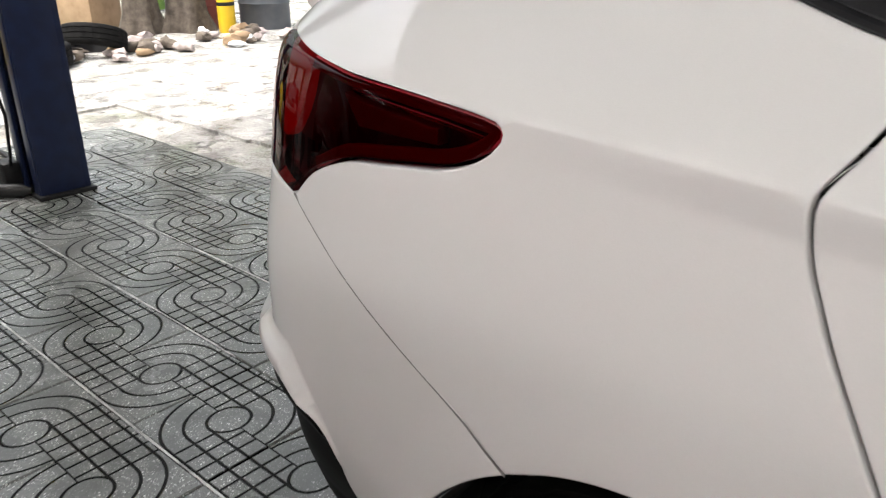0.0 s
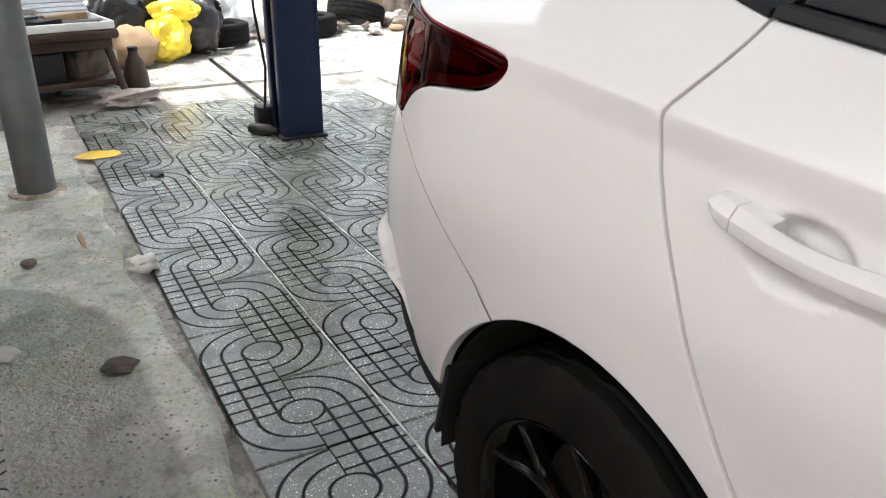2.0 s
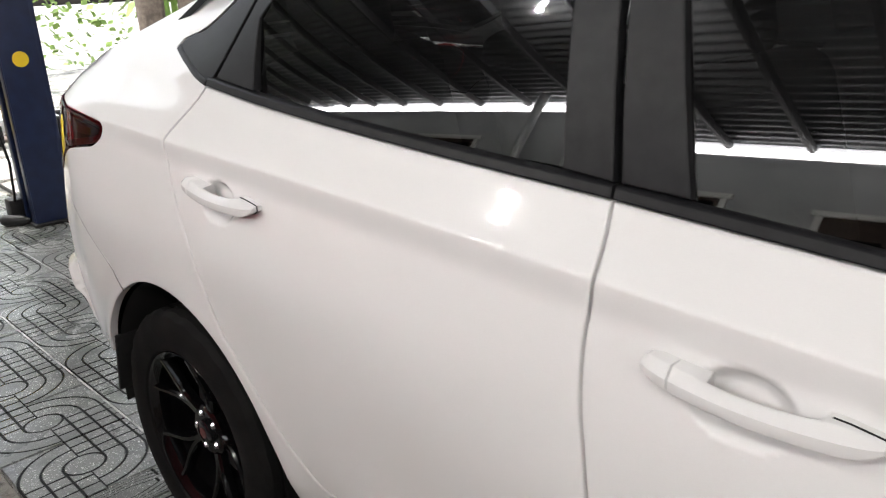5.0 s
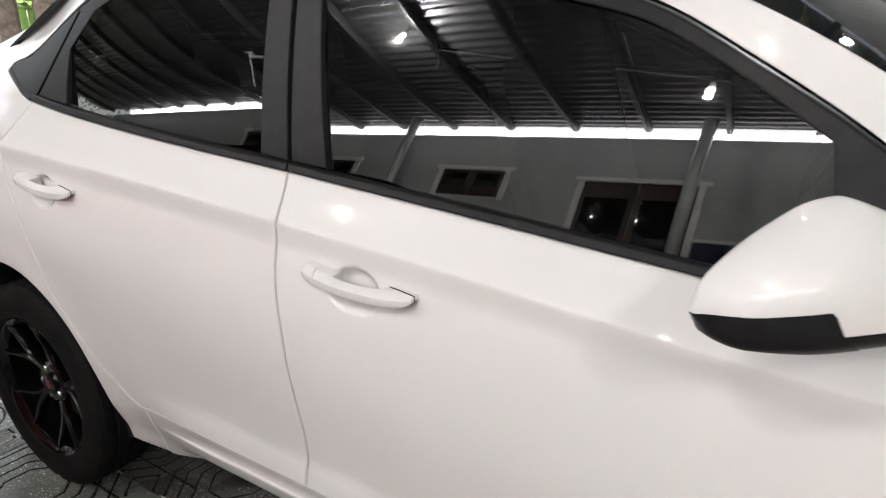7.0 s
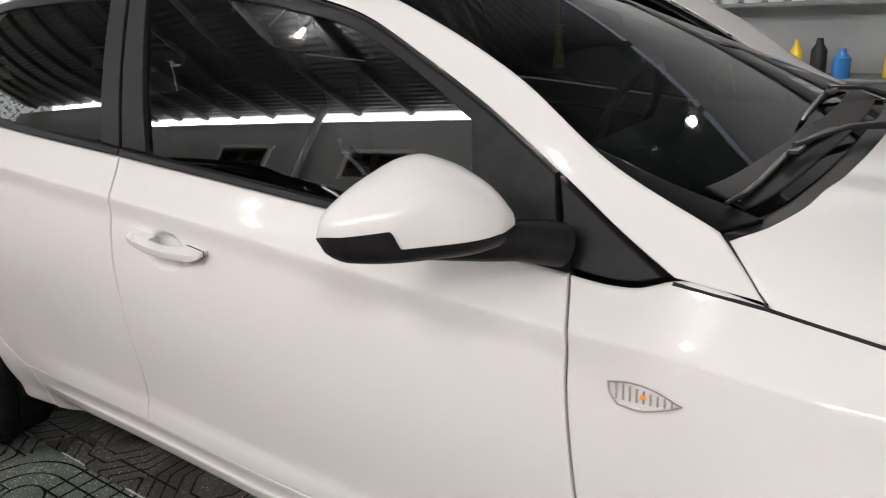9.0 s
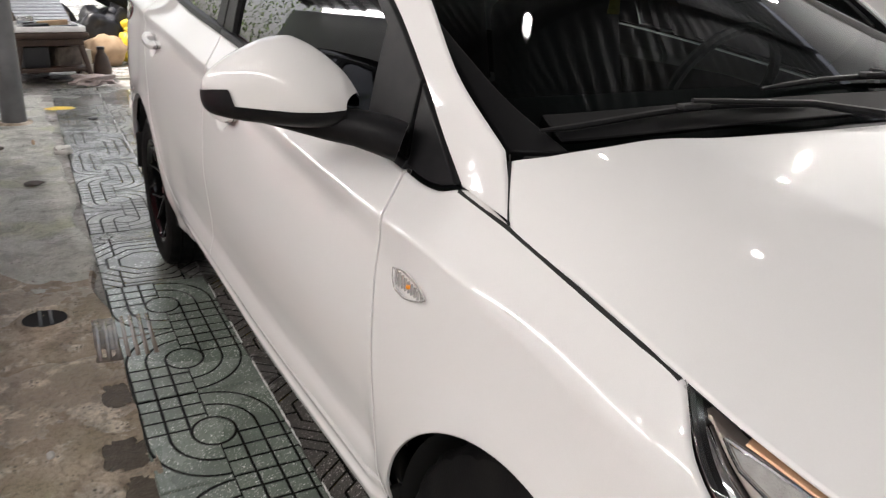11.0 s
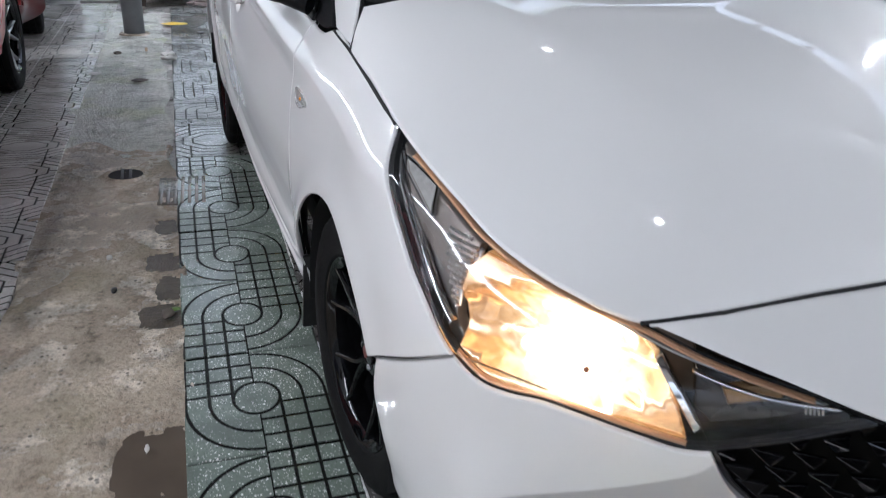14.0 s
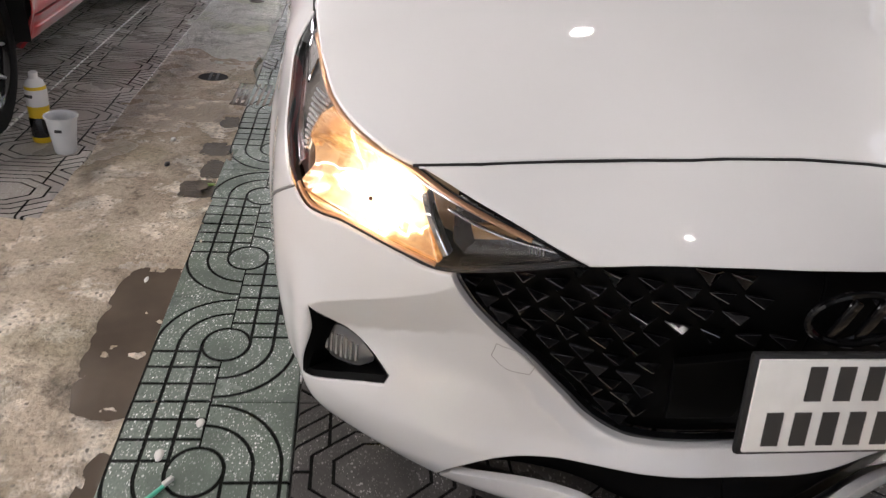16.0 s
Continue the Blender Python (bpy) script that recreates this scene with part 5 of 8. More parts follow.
    ring = [(xe + 0.004, 0.026 + 0.075 * math.cos(a), 0.680 + 0.040 * math.sin(a)) for a in np.linspace(0, 2 * math.pi, 41)[:-1]]
    tube(bm, ring + ring[:1], 0.006, 8)
    part("ring", bm, GRILLEBLACK, em, "gloss black oval ring")
    bm = bmesh.new()
    box(bm, (0.010, 0.017, 0.064), (xe + 0.004, 0.004, 0.680), 0.003, Matrix.Rotation(radians(-22), 4, "X"))
    box(bm, (0.010, 0.017, 0.064), (xe + 0.004, 0.048, 0.680), 0.003, Matrix.Rotation(radians(-22), 4, "X"))
    part("slanted_bar", bm, GRILLEBLACK, em)
    # number plate, its characters as plain bars
    pl = new("number_plate")
    pl.parent = car
    pl.matrix_basis = Matrix.Translation((2.345, 0.021, 0.558)) @ Matrix.Rotation(radians(-10), 4, "Y")
    bm = bmesh.new()
    box(bm, (0.014, 0.292, 0.160), (0, 0, 0), 0.006)
    part("plate_frame", bm, PLASTIC, pl, "black plate frame")
    bm = bmesh.new()
    box(bm, (0.006, 0.276, 0.145), (0.0075, 0, 0), 0.002)
    part("plate_panel", bm, PLATE, pl, "white two-line number plate")
    for y, z, w in [(-0.050 + 0.044 * k, 0.036, 0.025) for k in range(3)] + [(-0.100 + 0.042 * k, -0.035, 0.025) for k in range(5)]:
        bm = bmesh.new()
        box(bm, (0.002, w, 0.053), (0.0112, y, z), 0.0)
        part("character_bar", bm, INK, pl)
    on_body([(2.612, 0.562, 1), (2.735, 0.605, 1), (2.735, 0.455, 1), (2.632, 0.425, 1)], 0.006, GRILLEBACK, "blank_panel", g, "flat black panel beside the plate")
    # cowl, wipers, screen border
    v, f = panel([(0.60, -0.06), (0.3, -0.06), (0, -0.06), (-0.3, -0.06), (-0.60, -0.06), (-0.675, 0.0), (-0.675, 0.07), (-0.35, 0.055), (0, 0.05), (0.35, 0.055), (0.675, 0.07), (0.675, 0.0)], lambda y, t, d: screen_surf(y, t, d + 0.004), step=0.03)
    mesh_part("cowl", v, f, PLASTIC, car, "black plastic cowl")
    for side_y in (-1, 1):
        v, f = panel([(0.69 * side_y, 0.0), (0.69 * side_y, 0.98), (0.672 * side_y, 0.98), (0.668 * side_y, 0.3), (0.650 * side_y, 0.12), (0.62 * side_y, 0.0)], lambda y, t, d: screen_surf(y, t, d - 0.003), step=0.03, gap=0)
        mesh_part("screen_border", v, f, FRIT, car, "black printed glass border")
    v, f = panel([(-0.62, 0.03), (0, 0.02), (0.62, 0.03), (0.62, 0.10), (0, 0.085), (-0.62, 0.10)], lambda y, t, d: screen_surf(y, t, d - 0.0025), step=0.04, gap=0)
    mesh_part("screen_border", v, f, FRIT, car, "black printed glass border")
    for y0, y1, t0, t1 in ((-0.645, -0.10, 0.045, 0.05), (-0.18, 0.46, 0.10, 0.05)):
        wp = new("wiper")
        wp.parent = car
        ys = np.linspace(y0, y1, 12)
        pts = screen_surf(ys, t0 + 0.02 * np.sin(np.linspace(0, math.pi, 12)), -0.010)
        bm = bmesh.new()
        tube(bm, pts, 0.0055, 8, [0.5] + [1] * 10 + [0.5])
        part("blade", bm, SEAL, wp, "black rubber wiper blade")
        bm = bmesh.new()
        mid = screen_surf([(y0 + y1) / 2], [t0 + 0.02], -0.024)[0]
        piv = screen_surf([y1 + 0.20], [-0.03], -0.02)[0]
        tube(bm, [mid, (mid + piv) / 2 + np.array((0, 0, 0.012)), piv], 0.006, 8, [0.7, 1, 1.6])
        part("arm", bm, PLASTIC, wp, "black wiper arm")
        bm = bmesh.new()
        box(bm, (0.02, 0.06, 0.010), mid + np.array((0.004, 0, -0.008)), 0.004)
        part("clip", bm, PLASTIC, wp)
    # cabin
    bm = bmesh.new()
    box(bm, (0.55, 1.36, 0.10), (0.86, 0, 0.955), 0.04)
    part("dashboard", bm, CABIN, car, "dark dashboard")
    bm = bmesh.new()
    box(bm, (2.2, 1.40, 0.06), (-0.2, 0, 0.42), 0.02)
    part("cabin_floor", bm, CABIN, car)
    for x, y in ((0.12, -0.36), (0.12, 0.36), (-0.78, -0.36), (-0.78, 0.36)):
        st = new("seat")
        st.parent = car
        bm = bmesh.new()
        box(bm, (0.5, 0.52, 0.18), (x, y, 0.58), 0.06, None, 3)
        part("cushion", bm, CABIN, st)
        bm = bmesh.new()
        box(bm, (0.16, 0.48, 0.60), (x - 0.30, y, 0.88), 0.06, Matrix.Rotation(radians(-14), 4, "Y"), 3)
        part("backrest", bm, CABIN, st)
        bm = bmesh.new()
        box(bm, (0.10, 0.26, 0.17), (x - 0.40, y, 1.24), 0.04, Matrix.Rotation(radians(-10), 4, "Y"), 3)
        part("headrest", bm, CABIN, st)
    bm = bmesh.new()
    ring = [(0.52 + 0.07 * math.sin(a), 0.36 + 0.18 * math.cos(a), 0.98 + 0.165 * math.sin(a)) for a in np.linspace(0, 2 * math.pi, 33)]
    tube(bm, ring, 0.015, 8)
    part("steering_wheel", bm, CABIN, car)
    ts = new("tassel")
    ts.parent = car
    bm = bmesh.new()
    tube(bm, [(0.50, -0.02, 1.40), (0.50, -0.02, 1.27)], 0.003, 6)
    part("cord", bm, YELLOWTHREAD, ts)
    bm = bmesh.new()
    lathe(bm, [(0.006, 0.10), (0.011, 0.085), (0.009, 0.07), (0.015, 0.0)], 14, Matrix.Translation((0.50, -0.02, 1.17)))
    part("fringe", bm, YELLOWTHREAD, ts, "yellow thread tassel")
    # tail lamp insides
    low = [(x, z + 0.011) for x, z in TAIL_LOW[1:]]
    top = [(x, z - 0.008) for x, z in TAIL_TOP]
    for flip in (False, True):
        on_body([(-2.025, 1.07), (-1.88, 1.072), (-1.845, 1.05), (-1.86, 1.0), (-1.895, 0.96), (-2.025, 0.93)], 0.016, REDGLOW, "red_reflector", car, "bright red tail reflector", flip)
        on_body([(-1.74, 1.036), (-1.565, 1.022), (-1.565, 1.004), (-1.70, 1.002)], 0.010, GREYPANE, "pale_reflector", car, "smoky pale reflector", flip)
        on_body(band(low, 0.016), 0.006, REDRIM, "lower_rim", car, "dull red lens rim", flip, thick=0.003)
        on_body(band(top, 0.014), 0.006, REDRIM, "upper_rim", car, "dull red lens rim", flip, thick=0.003)
        on_body(band([(-1.72, 1.042), (-1.62, 1.035), (-1.54, 1.028), (-1.495, 1.022)], 0.004), 0.008, CHROME, "light_guide", car, "thin bright light guide", flip, thick=0.004)


def mirror(car, paint, flip):
    """A door mirror: painted cap, black lower shell, arm and glass."""
    sg = -1 if flip else 1
    mr = new("door_mirror")
    mr.parent = car
    a0, a1 = Vector((0.818, -0.815, 1.047)), Vector((0.632, -1.020, 1.046))
    ax = (a1 - a0).normalized()
    fw = Vector((-ax.y, ax.x, 0)) * -1
    fw = fw if fw.x > 0 else -fw
    up_h = pchip([0, 0.06, 0.2, 0.35, 0.44, 0.52, 0.7, 0.88, 0.97, 1.0], [0.018, 0.042, 0.074, 0.096, 0.103, 0.101, 0.081, 0.050, 0.026, 0.0])
    dn_h = pchip([0, 0.1, 0.3, 0.6, 0.85, 0.96, 1.0], [0.024, 0.034, 0.038, 0.037, 0.034, 0.021, 0.0])
    dep = pchip([0, 0.1, 0.3, 0.6, 0.85, 0.96, 1.0], [0.045, 0.075, 0.092, 0.088, 0.062, 0.03, 0.004])
    n, m = 30, 32

    def skin(lo, hi, grow=0.0, t0=0.0, t1=1.0, slant=0.0):
        vs, fs = [], []
        for i in range(n + 1):
            t = t0 + (t1 - t0) * i / n
            c = a0.lerp(a1, t)
            for k in range(m + 1):
                top = lo + (hi - lo) * min(1.0, i / (n * slant)) if slant else hi
                g = lo + (top - lo) * k / m
                h = (up_h(t) if math.sin(g) > 0 else dn_h(t)) + grow
                cs, sn = math.cos(g), math.sin(g)
                e = 0.80
                p = c + fw * (float(dep(t)) + grow) * math.copysign(abs(cs) ** e, cs) * (1.0 if cs > 0 else 0.35) + Vector((0, 0, 1)) * float(h) * math.copysign(abs(sn) ** e, sn)
                vs.append((p.x, p.y * sg, p.z))
        for i in range(n):
            for k in range(m):
                q = i * (m + 1) + k
                f4 = (q, q + 1, q + m + 2, q + m + 1)
                fs.append(f4 if flip else f4[::-1])
        return vs, fs
    v, f = skin(radians(-4), radians(150))
    mesh_part("cap", v, f, paint, mr, "white painted mirror cap")
    v, f = skin(radians(-165), radians(-4), 0.002)
    mesh_part("lower_shell", v, f, TRIM, mr, "black lower mirror shell")
    v, f = skin(radians(-40), radians(10), 0.003, 0.50, 1.0, 0.32)
    mesh_part("tip_trim", v, f, TRIM, mr)
    v, f = skin(radians(150), radians(195), -0.004)
    mesh_part("mirror_glass", v, f, CHROME, mr, "mirror glass")
    bm = bmesh.new()
    p = [(0.70, -0.955, 1.018), (0.76, -0.900, 1.016), (0.805, -0.858, 1.014), (0.84, -0.822, 1.012), (0.862, -0.79, 1.004), (0.88, -0.76, 0.992)]
    for dz in (0.0,):
        tube(bm, [(x, y * sg, z + dz) for x, y, z in p], 0.031, 16, [0.45, 0.7, 0.9, 1.0, 1.1, 1.1])
    part("arm", bm, TRIM, mr, "black mirror arm")


MARKLENS = tinted("clear_marker_lens", (0.97, 0.97, 0.97), 1.12)
SILVERDOT = material("silver_reflector", (0.86, 0.86, 0.86), 0.14, 0.85)
COPPER = material("copper_lamp_rim", (0.50, 0.30, 0.18), 0.3, 0.7)
POSTLINE = material("fine_joint", (0.30, 0.29, 0.28), 0.6)
MARKRIM = material("marker_rim", (0.42, 0.41, 0.40), 0.2, 0.5)
MARKRIB = material("marker_rib", (0.62, 0.61, 0.60), 0.15, 0.6)
MARKER = material("marker_reflector", (0.82, 0.81, 0.80), 0.22, 0.25)
REDGLOW = glowing("lit_red_reflector", (0.85, 0.02, 0.025), 0.05)
REDRIM = material("dull_red_rim", (0.30, 0.01, 0.02), 0.35)
GREYPANE = material("smoky_reflector", (0.30, 0.22, 0.22), 0.3, 0.4)
FOGGLASS = material("fog_glass", (0.16, 0.16, 0.16), 0.08, 0.5, coat=0.8)


car, rear_doors, front_doors = build_car("white_sedan", Matrix.Identity(4), WHITE, RIM, 5, "white four-door sedan with lit headlamps and gloss black wheels on tiles")


# ---- floor materials ----
class Nodes:
    """Short hands for wiring a node tree."""

    def __init__(self, mat):
        self.tree = mat.node_tree
        self.n, self.l = mat.node_tree.nodes, mat.node_tree.links

    def math(self, op, *args):
        m = self.n.new("ShaderNodeMath")
        m.operation = op
        for i, a in enumerate(args):
            if isinstance(a, (int, float)):
                m.inputs[i].default_value = a
            else:
                self.l.new(a, m.inputs[i])
        return m.outputs[0]

    def noise(self, vec, scale, detail=5, rough=0.55):
        t = self.n.new("ShaderNodeTexNoise")
        t.inputs["Scale"].default_value, t.inputs["Detail"].default_value, t.inputs["Roughness"].default_value = scale, detail, rough
        self.l.new(vec, t.inputs["Vector"])
        return t.outputs["Fac"]

    def ramp(self, val, a, b, lo=0.0, hi=1.0):
        r = self.n.new("ShaderNodeMapRange")
        r.interpolation_type = "SMOOTHSTEP"
        for k, x in zip(("From Min", "From Max", "To Min", "To Max"), (a, b, lo, hi)):
            r.inputs[k].default_value = x
        self.l.new(val, r.inputs["Value"])
        return r.outputs["Result"]

    def mix(self, fac, a, b):
        m = self.n.new("ShaderNodeMix")
        m.data_type = "RGBA"
        for s, x in (("A", a), ("B", b)):
            if isinstance(x, tuple):
                m.inputs[s].default_value = (*x, 1)
            else:
                self.l.new(x, m.inputs[s])
        if isinstance(fac, (int, float)):
            m.inputs["Factor"].default_value = fac
        else:
            self.l.new(fac, m.inputs["Factor"])
        return m.outputs["Result"]


PITCH = 0.385


def tile_material(name, style, base, speck, dark):
    """A cement tile with moulded grooves: rings and bars, or nested eight-sided frames. Grooves are coloured near black
    for the shade in their recess; damp and algae go across the tiles.
    """
    m = bpy.data.materials.new(name)
    m.use_nodes = True
    k = Nodes(m)
    b = k.n["Principled BSDF"]
    co, geo, info = k.n.new("ShaderNodeTexCoord"), k.n.new("ShaderNodeNewGeometry"), k.n.new("ShaderNodeObjectInfo")
    sep = k.n.new("ShaderNodeSeparateXYZ")
    k.l.new(co.outputs["Object"], sep.inputs[0])
    u, v = k.math("DIVIDE", sep.outputs[0], PITCH), k.math("DIVIDE", sep.outputs[1], PITCH)
    if style != "frames":
        # a disc in the middle; rings in two opposite quarters run on as straight lines through the other two, crossed by bars
        v2 = k.math("ADD", v, 0.02)
        r = k.math("SQRT", k.math("ADD", k.math("MULTIPLY", u, u), k.math("MULTIPLY", v2, v2)))
        out = k.math("LESS_THAN", r, 0.150)
        disc = k.math("ABSOLUTE", k.math("SUBTRACT", r, 0.155))
        arc = k.math("ADD", k.math("PINGPONG", k.math("SUBTRACT", r, 0.155), 0.0775), k.math("ADD", k.math("GREATER_THAN", r, 0.50), out))
        gv = k.math("PINGPONG", v2, 0.0775)
        gu = k.math("PINGPONG", k.math("SUBTRACT", u, 0.0714), 0.0714)
        grid = k.math("ADD", k.math("MINIMUM", gv, gu), out)
        turn = k.math("LESS_THAN", k.math("MULTIPLY", k.math("MULTIPLY", u, v2), 1.0 if style == "rings" else -1.0), 0.0)
        pick = k.math("ADD", k.math("MULTIPLY", turn, grid), k.math("MULTIPLY", k.math("SUBTRACT", 1.0, turn), arc))
        dist = k.math("MINIMUM", pick, disc)
    else:
        au, av = k.math("ABSOLUTE", u), k.math("ABSOLUTE", v)
        o = k.math("MAXIMUM", k.math("MAXIMUM", k.math("MULTIPLY", au, 1.45), av), k.math("MULTIPLY", k.math("ADD", k.math("MULTIPLY", au, 1.45), av), 0.72))
        ringd = k.math("PINGPONG", k.math("SUBTRACT", o, 0.27), 0.0625)
        ringd = k.math("ADD", ringd, k.math("LESS_THAN", o, 0.24))
        bars = k.math("ADD", k.math("MINIMUM", k.math("ABSOLUTE", k.math("SUBTRACT", av, 0.3)), au), k.math("MULTIPLY", k.math("LESS_THAN", o, 0.40), 1.0))
        dist = k.math("MINIMUM", ringd, bars)
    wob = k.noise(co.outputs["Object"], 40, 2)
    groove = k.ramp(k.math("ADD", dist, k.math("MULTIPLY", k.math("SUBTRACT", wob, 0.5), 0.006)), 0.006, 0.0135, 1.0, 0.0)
    vor = k.n.new("ShaderNodeTexVoronoi")
    vor.inputs["Scale"].default_value = 100
    k.l.new(co.outputs["Object"], vor.inputs["Vector"])
    vc = k.n.new("ShaderNodeSeparateXYZ")
    k.l.new(vor.outputs["Color"], vc.inputs[0])
    chips = k.math("MULTIPLY", k.ramp(vor.outputs["Distance"], 0.20, 0.34, 1.0, 0.0), k.ramp(vc.outputs[0], 0.60, 0.85))
    vor2 = k.n.new("ShaderNodeTexVoronoi")
    vor2.inputs["Scale"].default_value = 210
    k.l.new(co.outputs["Object"], vor2.inputs["Vector"])
    vc2 = k.n.new("ShaderNodeSeparateXYZ")
    k.l.new(vor2.outputs["Color"], vc2.inputs[0])
    crumbs = k.math("MULTIPLY", k.ramp(vor2.outputs["Distance"], 0.22, 0.40, 1.0, 0.0), k.ramp(vc2.outputs[0], 0.42, 0.72))
    pits = k.math("MULTIPLY", k.ramp(vor2.outputs["Distance"], 0.25, 0.40, 1.0, 0.0), k.ramp(vc2.outputs[1], 0.80, 0.9))
    fine = k.noise(co.outputs["Object"], 120, 4)
    big = k.noise(geo.outputs["Position"], 1.3, 6)
    mid = k.noise(geo.outputs["Position"], 5.0, 6)
    algae = k.ramp(k.noise(geo.outputs["Position"], 2.1, 4), 0.56, 0.72)
    tone = k.mix(fine, dark, base)
    tone = k.mix(k.math("MULTIPLY", chips, 0.9), tone, speck)
    tone = k.mix(k.math("MULTIPLY", crumbs, 0.8), tone, speck)
    tone = k.mix(k.math("MULTIPLY", pits, 0.8), tone, (0.02, 0.022, 0.02))
    tone = k.mix(k.math("MULTIPLY", algae, 0.35), tone, (0.10, 0.15, 0.08))
    tone = k.mix(k.ramp(mid, 0.45, 0.62, 0.0, 0.8), tone, dark)
    tone = k.mix(k.math("MULTIPLY", info.outputs["Random"], 0.3), tone, dark)
    # the groove colour carries the shade of the recess
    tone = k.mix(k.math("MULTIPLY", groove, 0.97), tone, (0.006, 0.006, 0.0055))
    k.l.new(tone, b.inputs["Base Color"])
    k.l.new(k.ramp(groove, 0.0, 1.0, 0.5, 0.06), b.inputs["Specular IOR Level"])
    wet = k.ramp(big, 0.40, 0.56, 0.34, 0.05)
    k.l.new(k.math("ADD", wet, k.math("MULTIPLY", groove, 0.05)), b.inputs["Roughness"])
    bp = k.n.new("ShaderNodeBump")
    bp.inputs["Strength"].default_value, bp.inputs["Distance"].default_value = 1.0, 0.008
    hgt = k.math("SUBTRACT", k.math("MULTIPLY", fine, 0.12), k.math("MULTIPLY", groove, 1.0))
    k.l.new(hgt, bp.inputs["Height"])
    k.l.new(bp.outputs["Normal"], b.inputs["Normal"])
    return m


def concrete_material(name, a, b2, c, wet_at, oil=0.0, green=(0.16, 0.18, 0.10), grime=1.0, rough=(0.5, 0.13), relief=0.016):
    """Poured concrete with stains, grit, damp and algae."""
    m = bpy.data.materials.new(name)
    m.use_nodes = True
    k = Nodes(m)
    b = k.n["Principled BSDF"]
    geo = k.n.new("ShaderNodeNewGeometry")
    pos = geo.outputs["Position"]
    n1, n2, n3, n4 = k.noise(pos, 1.6, 7), k.noise(pos, 7, 8, 0.65), k.noise(pos, 60, 6, 0.7), k.noise(pos, 2.7, 5)
    tone = k.mix(k.ramp(n1, 0.38, 0.62), a, b2)
    tone = k.mix(k.ramp(n2, 0.51, 0.62), tone, c)
    tone = k.mix(k.ramp(n2, 0.30 + oil, 0.42 + oil, 0.85 * grime, 0.0), tone, (0.035, 0.030, 0.026))
    tone = k.mix(k.ramp(n4, 0.50, 0.66, 0.0, 0.55), tone, green)
    tone = k.mix(k.ramp(k.noise(pos, 3.4, 6, 0.6), 0.52, 0.60, 0.0, 0.6 * grime), tone, (0.07, 0.057, 0.045))
    tone = k.mix(k.ramp(n3, 0.46, 0.70, 0.0, 0.6 * grime), tone, (0.06, 0.052, 0.043))
    grit = k.n.new("ShaderNodeTexVoronoi")
    grit.inputs["Scale"].default_value = 70
    k.l.new(pos, grit.inputs["Vector"])
    gc = k.n.new("ShaderNodeSeparateXYZ")
    k.l.new(grit.outputs["Color"], gc.inputs[0])
    stones = k.math("MULTIPLY", k.ramp(grit.outputs["Distance"], 0.25, 0.45, 1.0, 0.0), k.ramp(n2, 0.40, 0.60))
    tone = k.mix(k.math("MULTIPLY", stones, k.ramp(gc.outputs[0], 0.6, 0.9, 0.0, 0.6)), tone, (0.55, 0.50, 0.43))
    tone = k.mix(k.math("MULTIPLY", stones, k.ramp(gc.outputs[1], 0.6, 0.9, 0.0, 0.7)), tone, (0.04, 0.035, 0.03))
    k.l.new(tone, b.inputs["Base Color"])
    k.l.new(k.ramp(n1, *wet_at, *rough), b.inputs["Roughness"])
    bp = k.n.new("ShaderNodeBump")
    bp.inputs["Strength"].default_value, bp.inputs["Distance"].default_value = 1.0, relief
    k.l.new(k.math("ADD", k.math("ADD", k.math("MULTIPLY", k.math("ADD", n2, k.noise(pos, 24, 4, 0.6)), 0.8), k.math("MULTIPLY", n3, 0.8)), k.math("MULTIPLY", stones, 0.12)), bp.inputs["Height"])
    k.l.new(bp.outputs["Normal"], b.inputs["Normal"])
    return m


RINGTILE = tile_material("ring_pattern_tile", "rings", (0.235, 0.275, 0.235), (0.88, 0.90, 0.87), (0.115, 0.14, 0.12))
RINGTWIN = tile_material("ring_pattern_tile_twin", "rings_twin", (0.235, 0.275, 0.235), (0.88, 0.90, 0.87), (0.115, 0.14, 0.12))
REARTILE = tile_material("rear_ring_pattern_tile", "rings", (0.29, 0.298, 0.285), (0.82, 0.83, 0.80), (0.120, 0.126, 0.119))
REARTWIN = tile_material("rear_ring_pattern_tile_twin", "rings_twin", (0.29, 0.298, 0.285), (0.82, 0.83, 0.80), (0.120, 0.126, 0.119))
HEXTILE = tile_material("frame_pattern_tile", "frames", (0.62, 0.59, 0.545), (0.80, 0.78, 0.74), (0.36, 0.33, 0.30))
MIDTILE = tile_material("grey_frame_tile", "frames", (0.22, 0.225, 0.205), (0.74, 0.76, 0.72), (0.105, 0.11, 0.10))
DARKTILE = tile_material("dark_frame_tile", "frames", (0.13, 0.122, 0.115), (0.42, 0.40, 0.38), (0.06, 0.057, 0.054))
CONCRETE = concrete_material("worn_concrete", (0.38, 0.305, 0.228), (0.63, 0.53, 0.41), (0.86, 0.765, 0.64), (0.36, 0.54), 0.0, (0.30, 0.26, 0.17), 0.68, (0.42, 0.10))
# the rear strip's base is lightened to carry the wet sheen of daylight
SHEENCONC = concrete_material("sheen_paled_wet_concrete", (0.72, 0.74, 0.67), (0.86, 0.87, 0.81), (0.93, 0.92, 0.88), (0.30, 0.46), 0.03, (0.60, 0.64, 0.38), 0.42, (0.26, 0.05), 0.030)
YARD = concrete_material("pale_yard_concrete", (0.42, 0.40, 0.37), (0.5, 0.49, 0.46), (0.6, 0.58, 0.55), (0.4, 0.6))

# ---- floor ----
bm = bmesh.new()
box(bm, (1200, 1200, 0.5), (0, 0, -0.272))
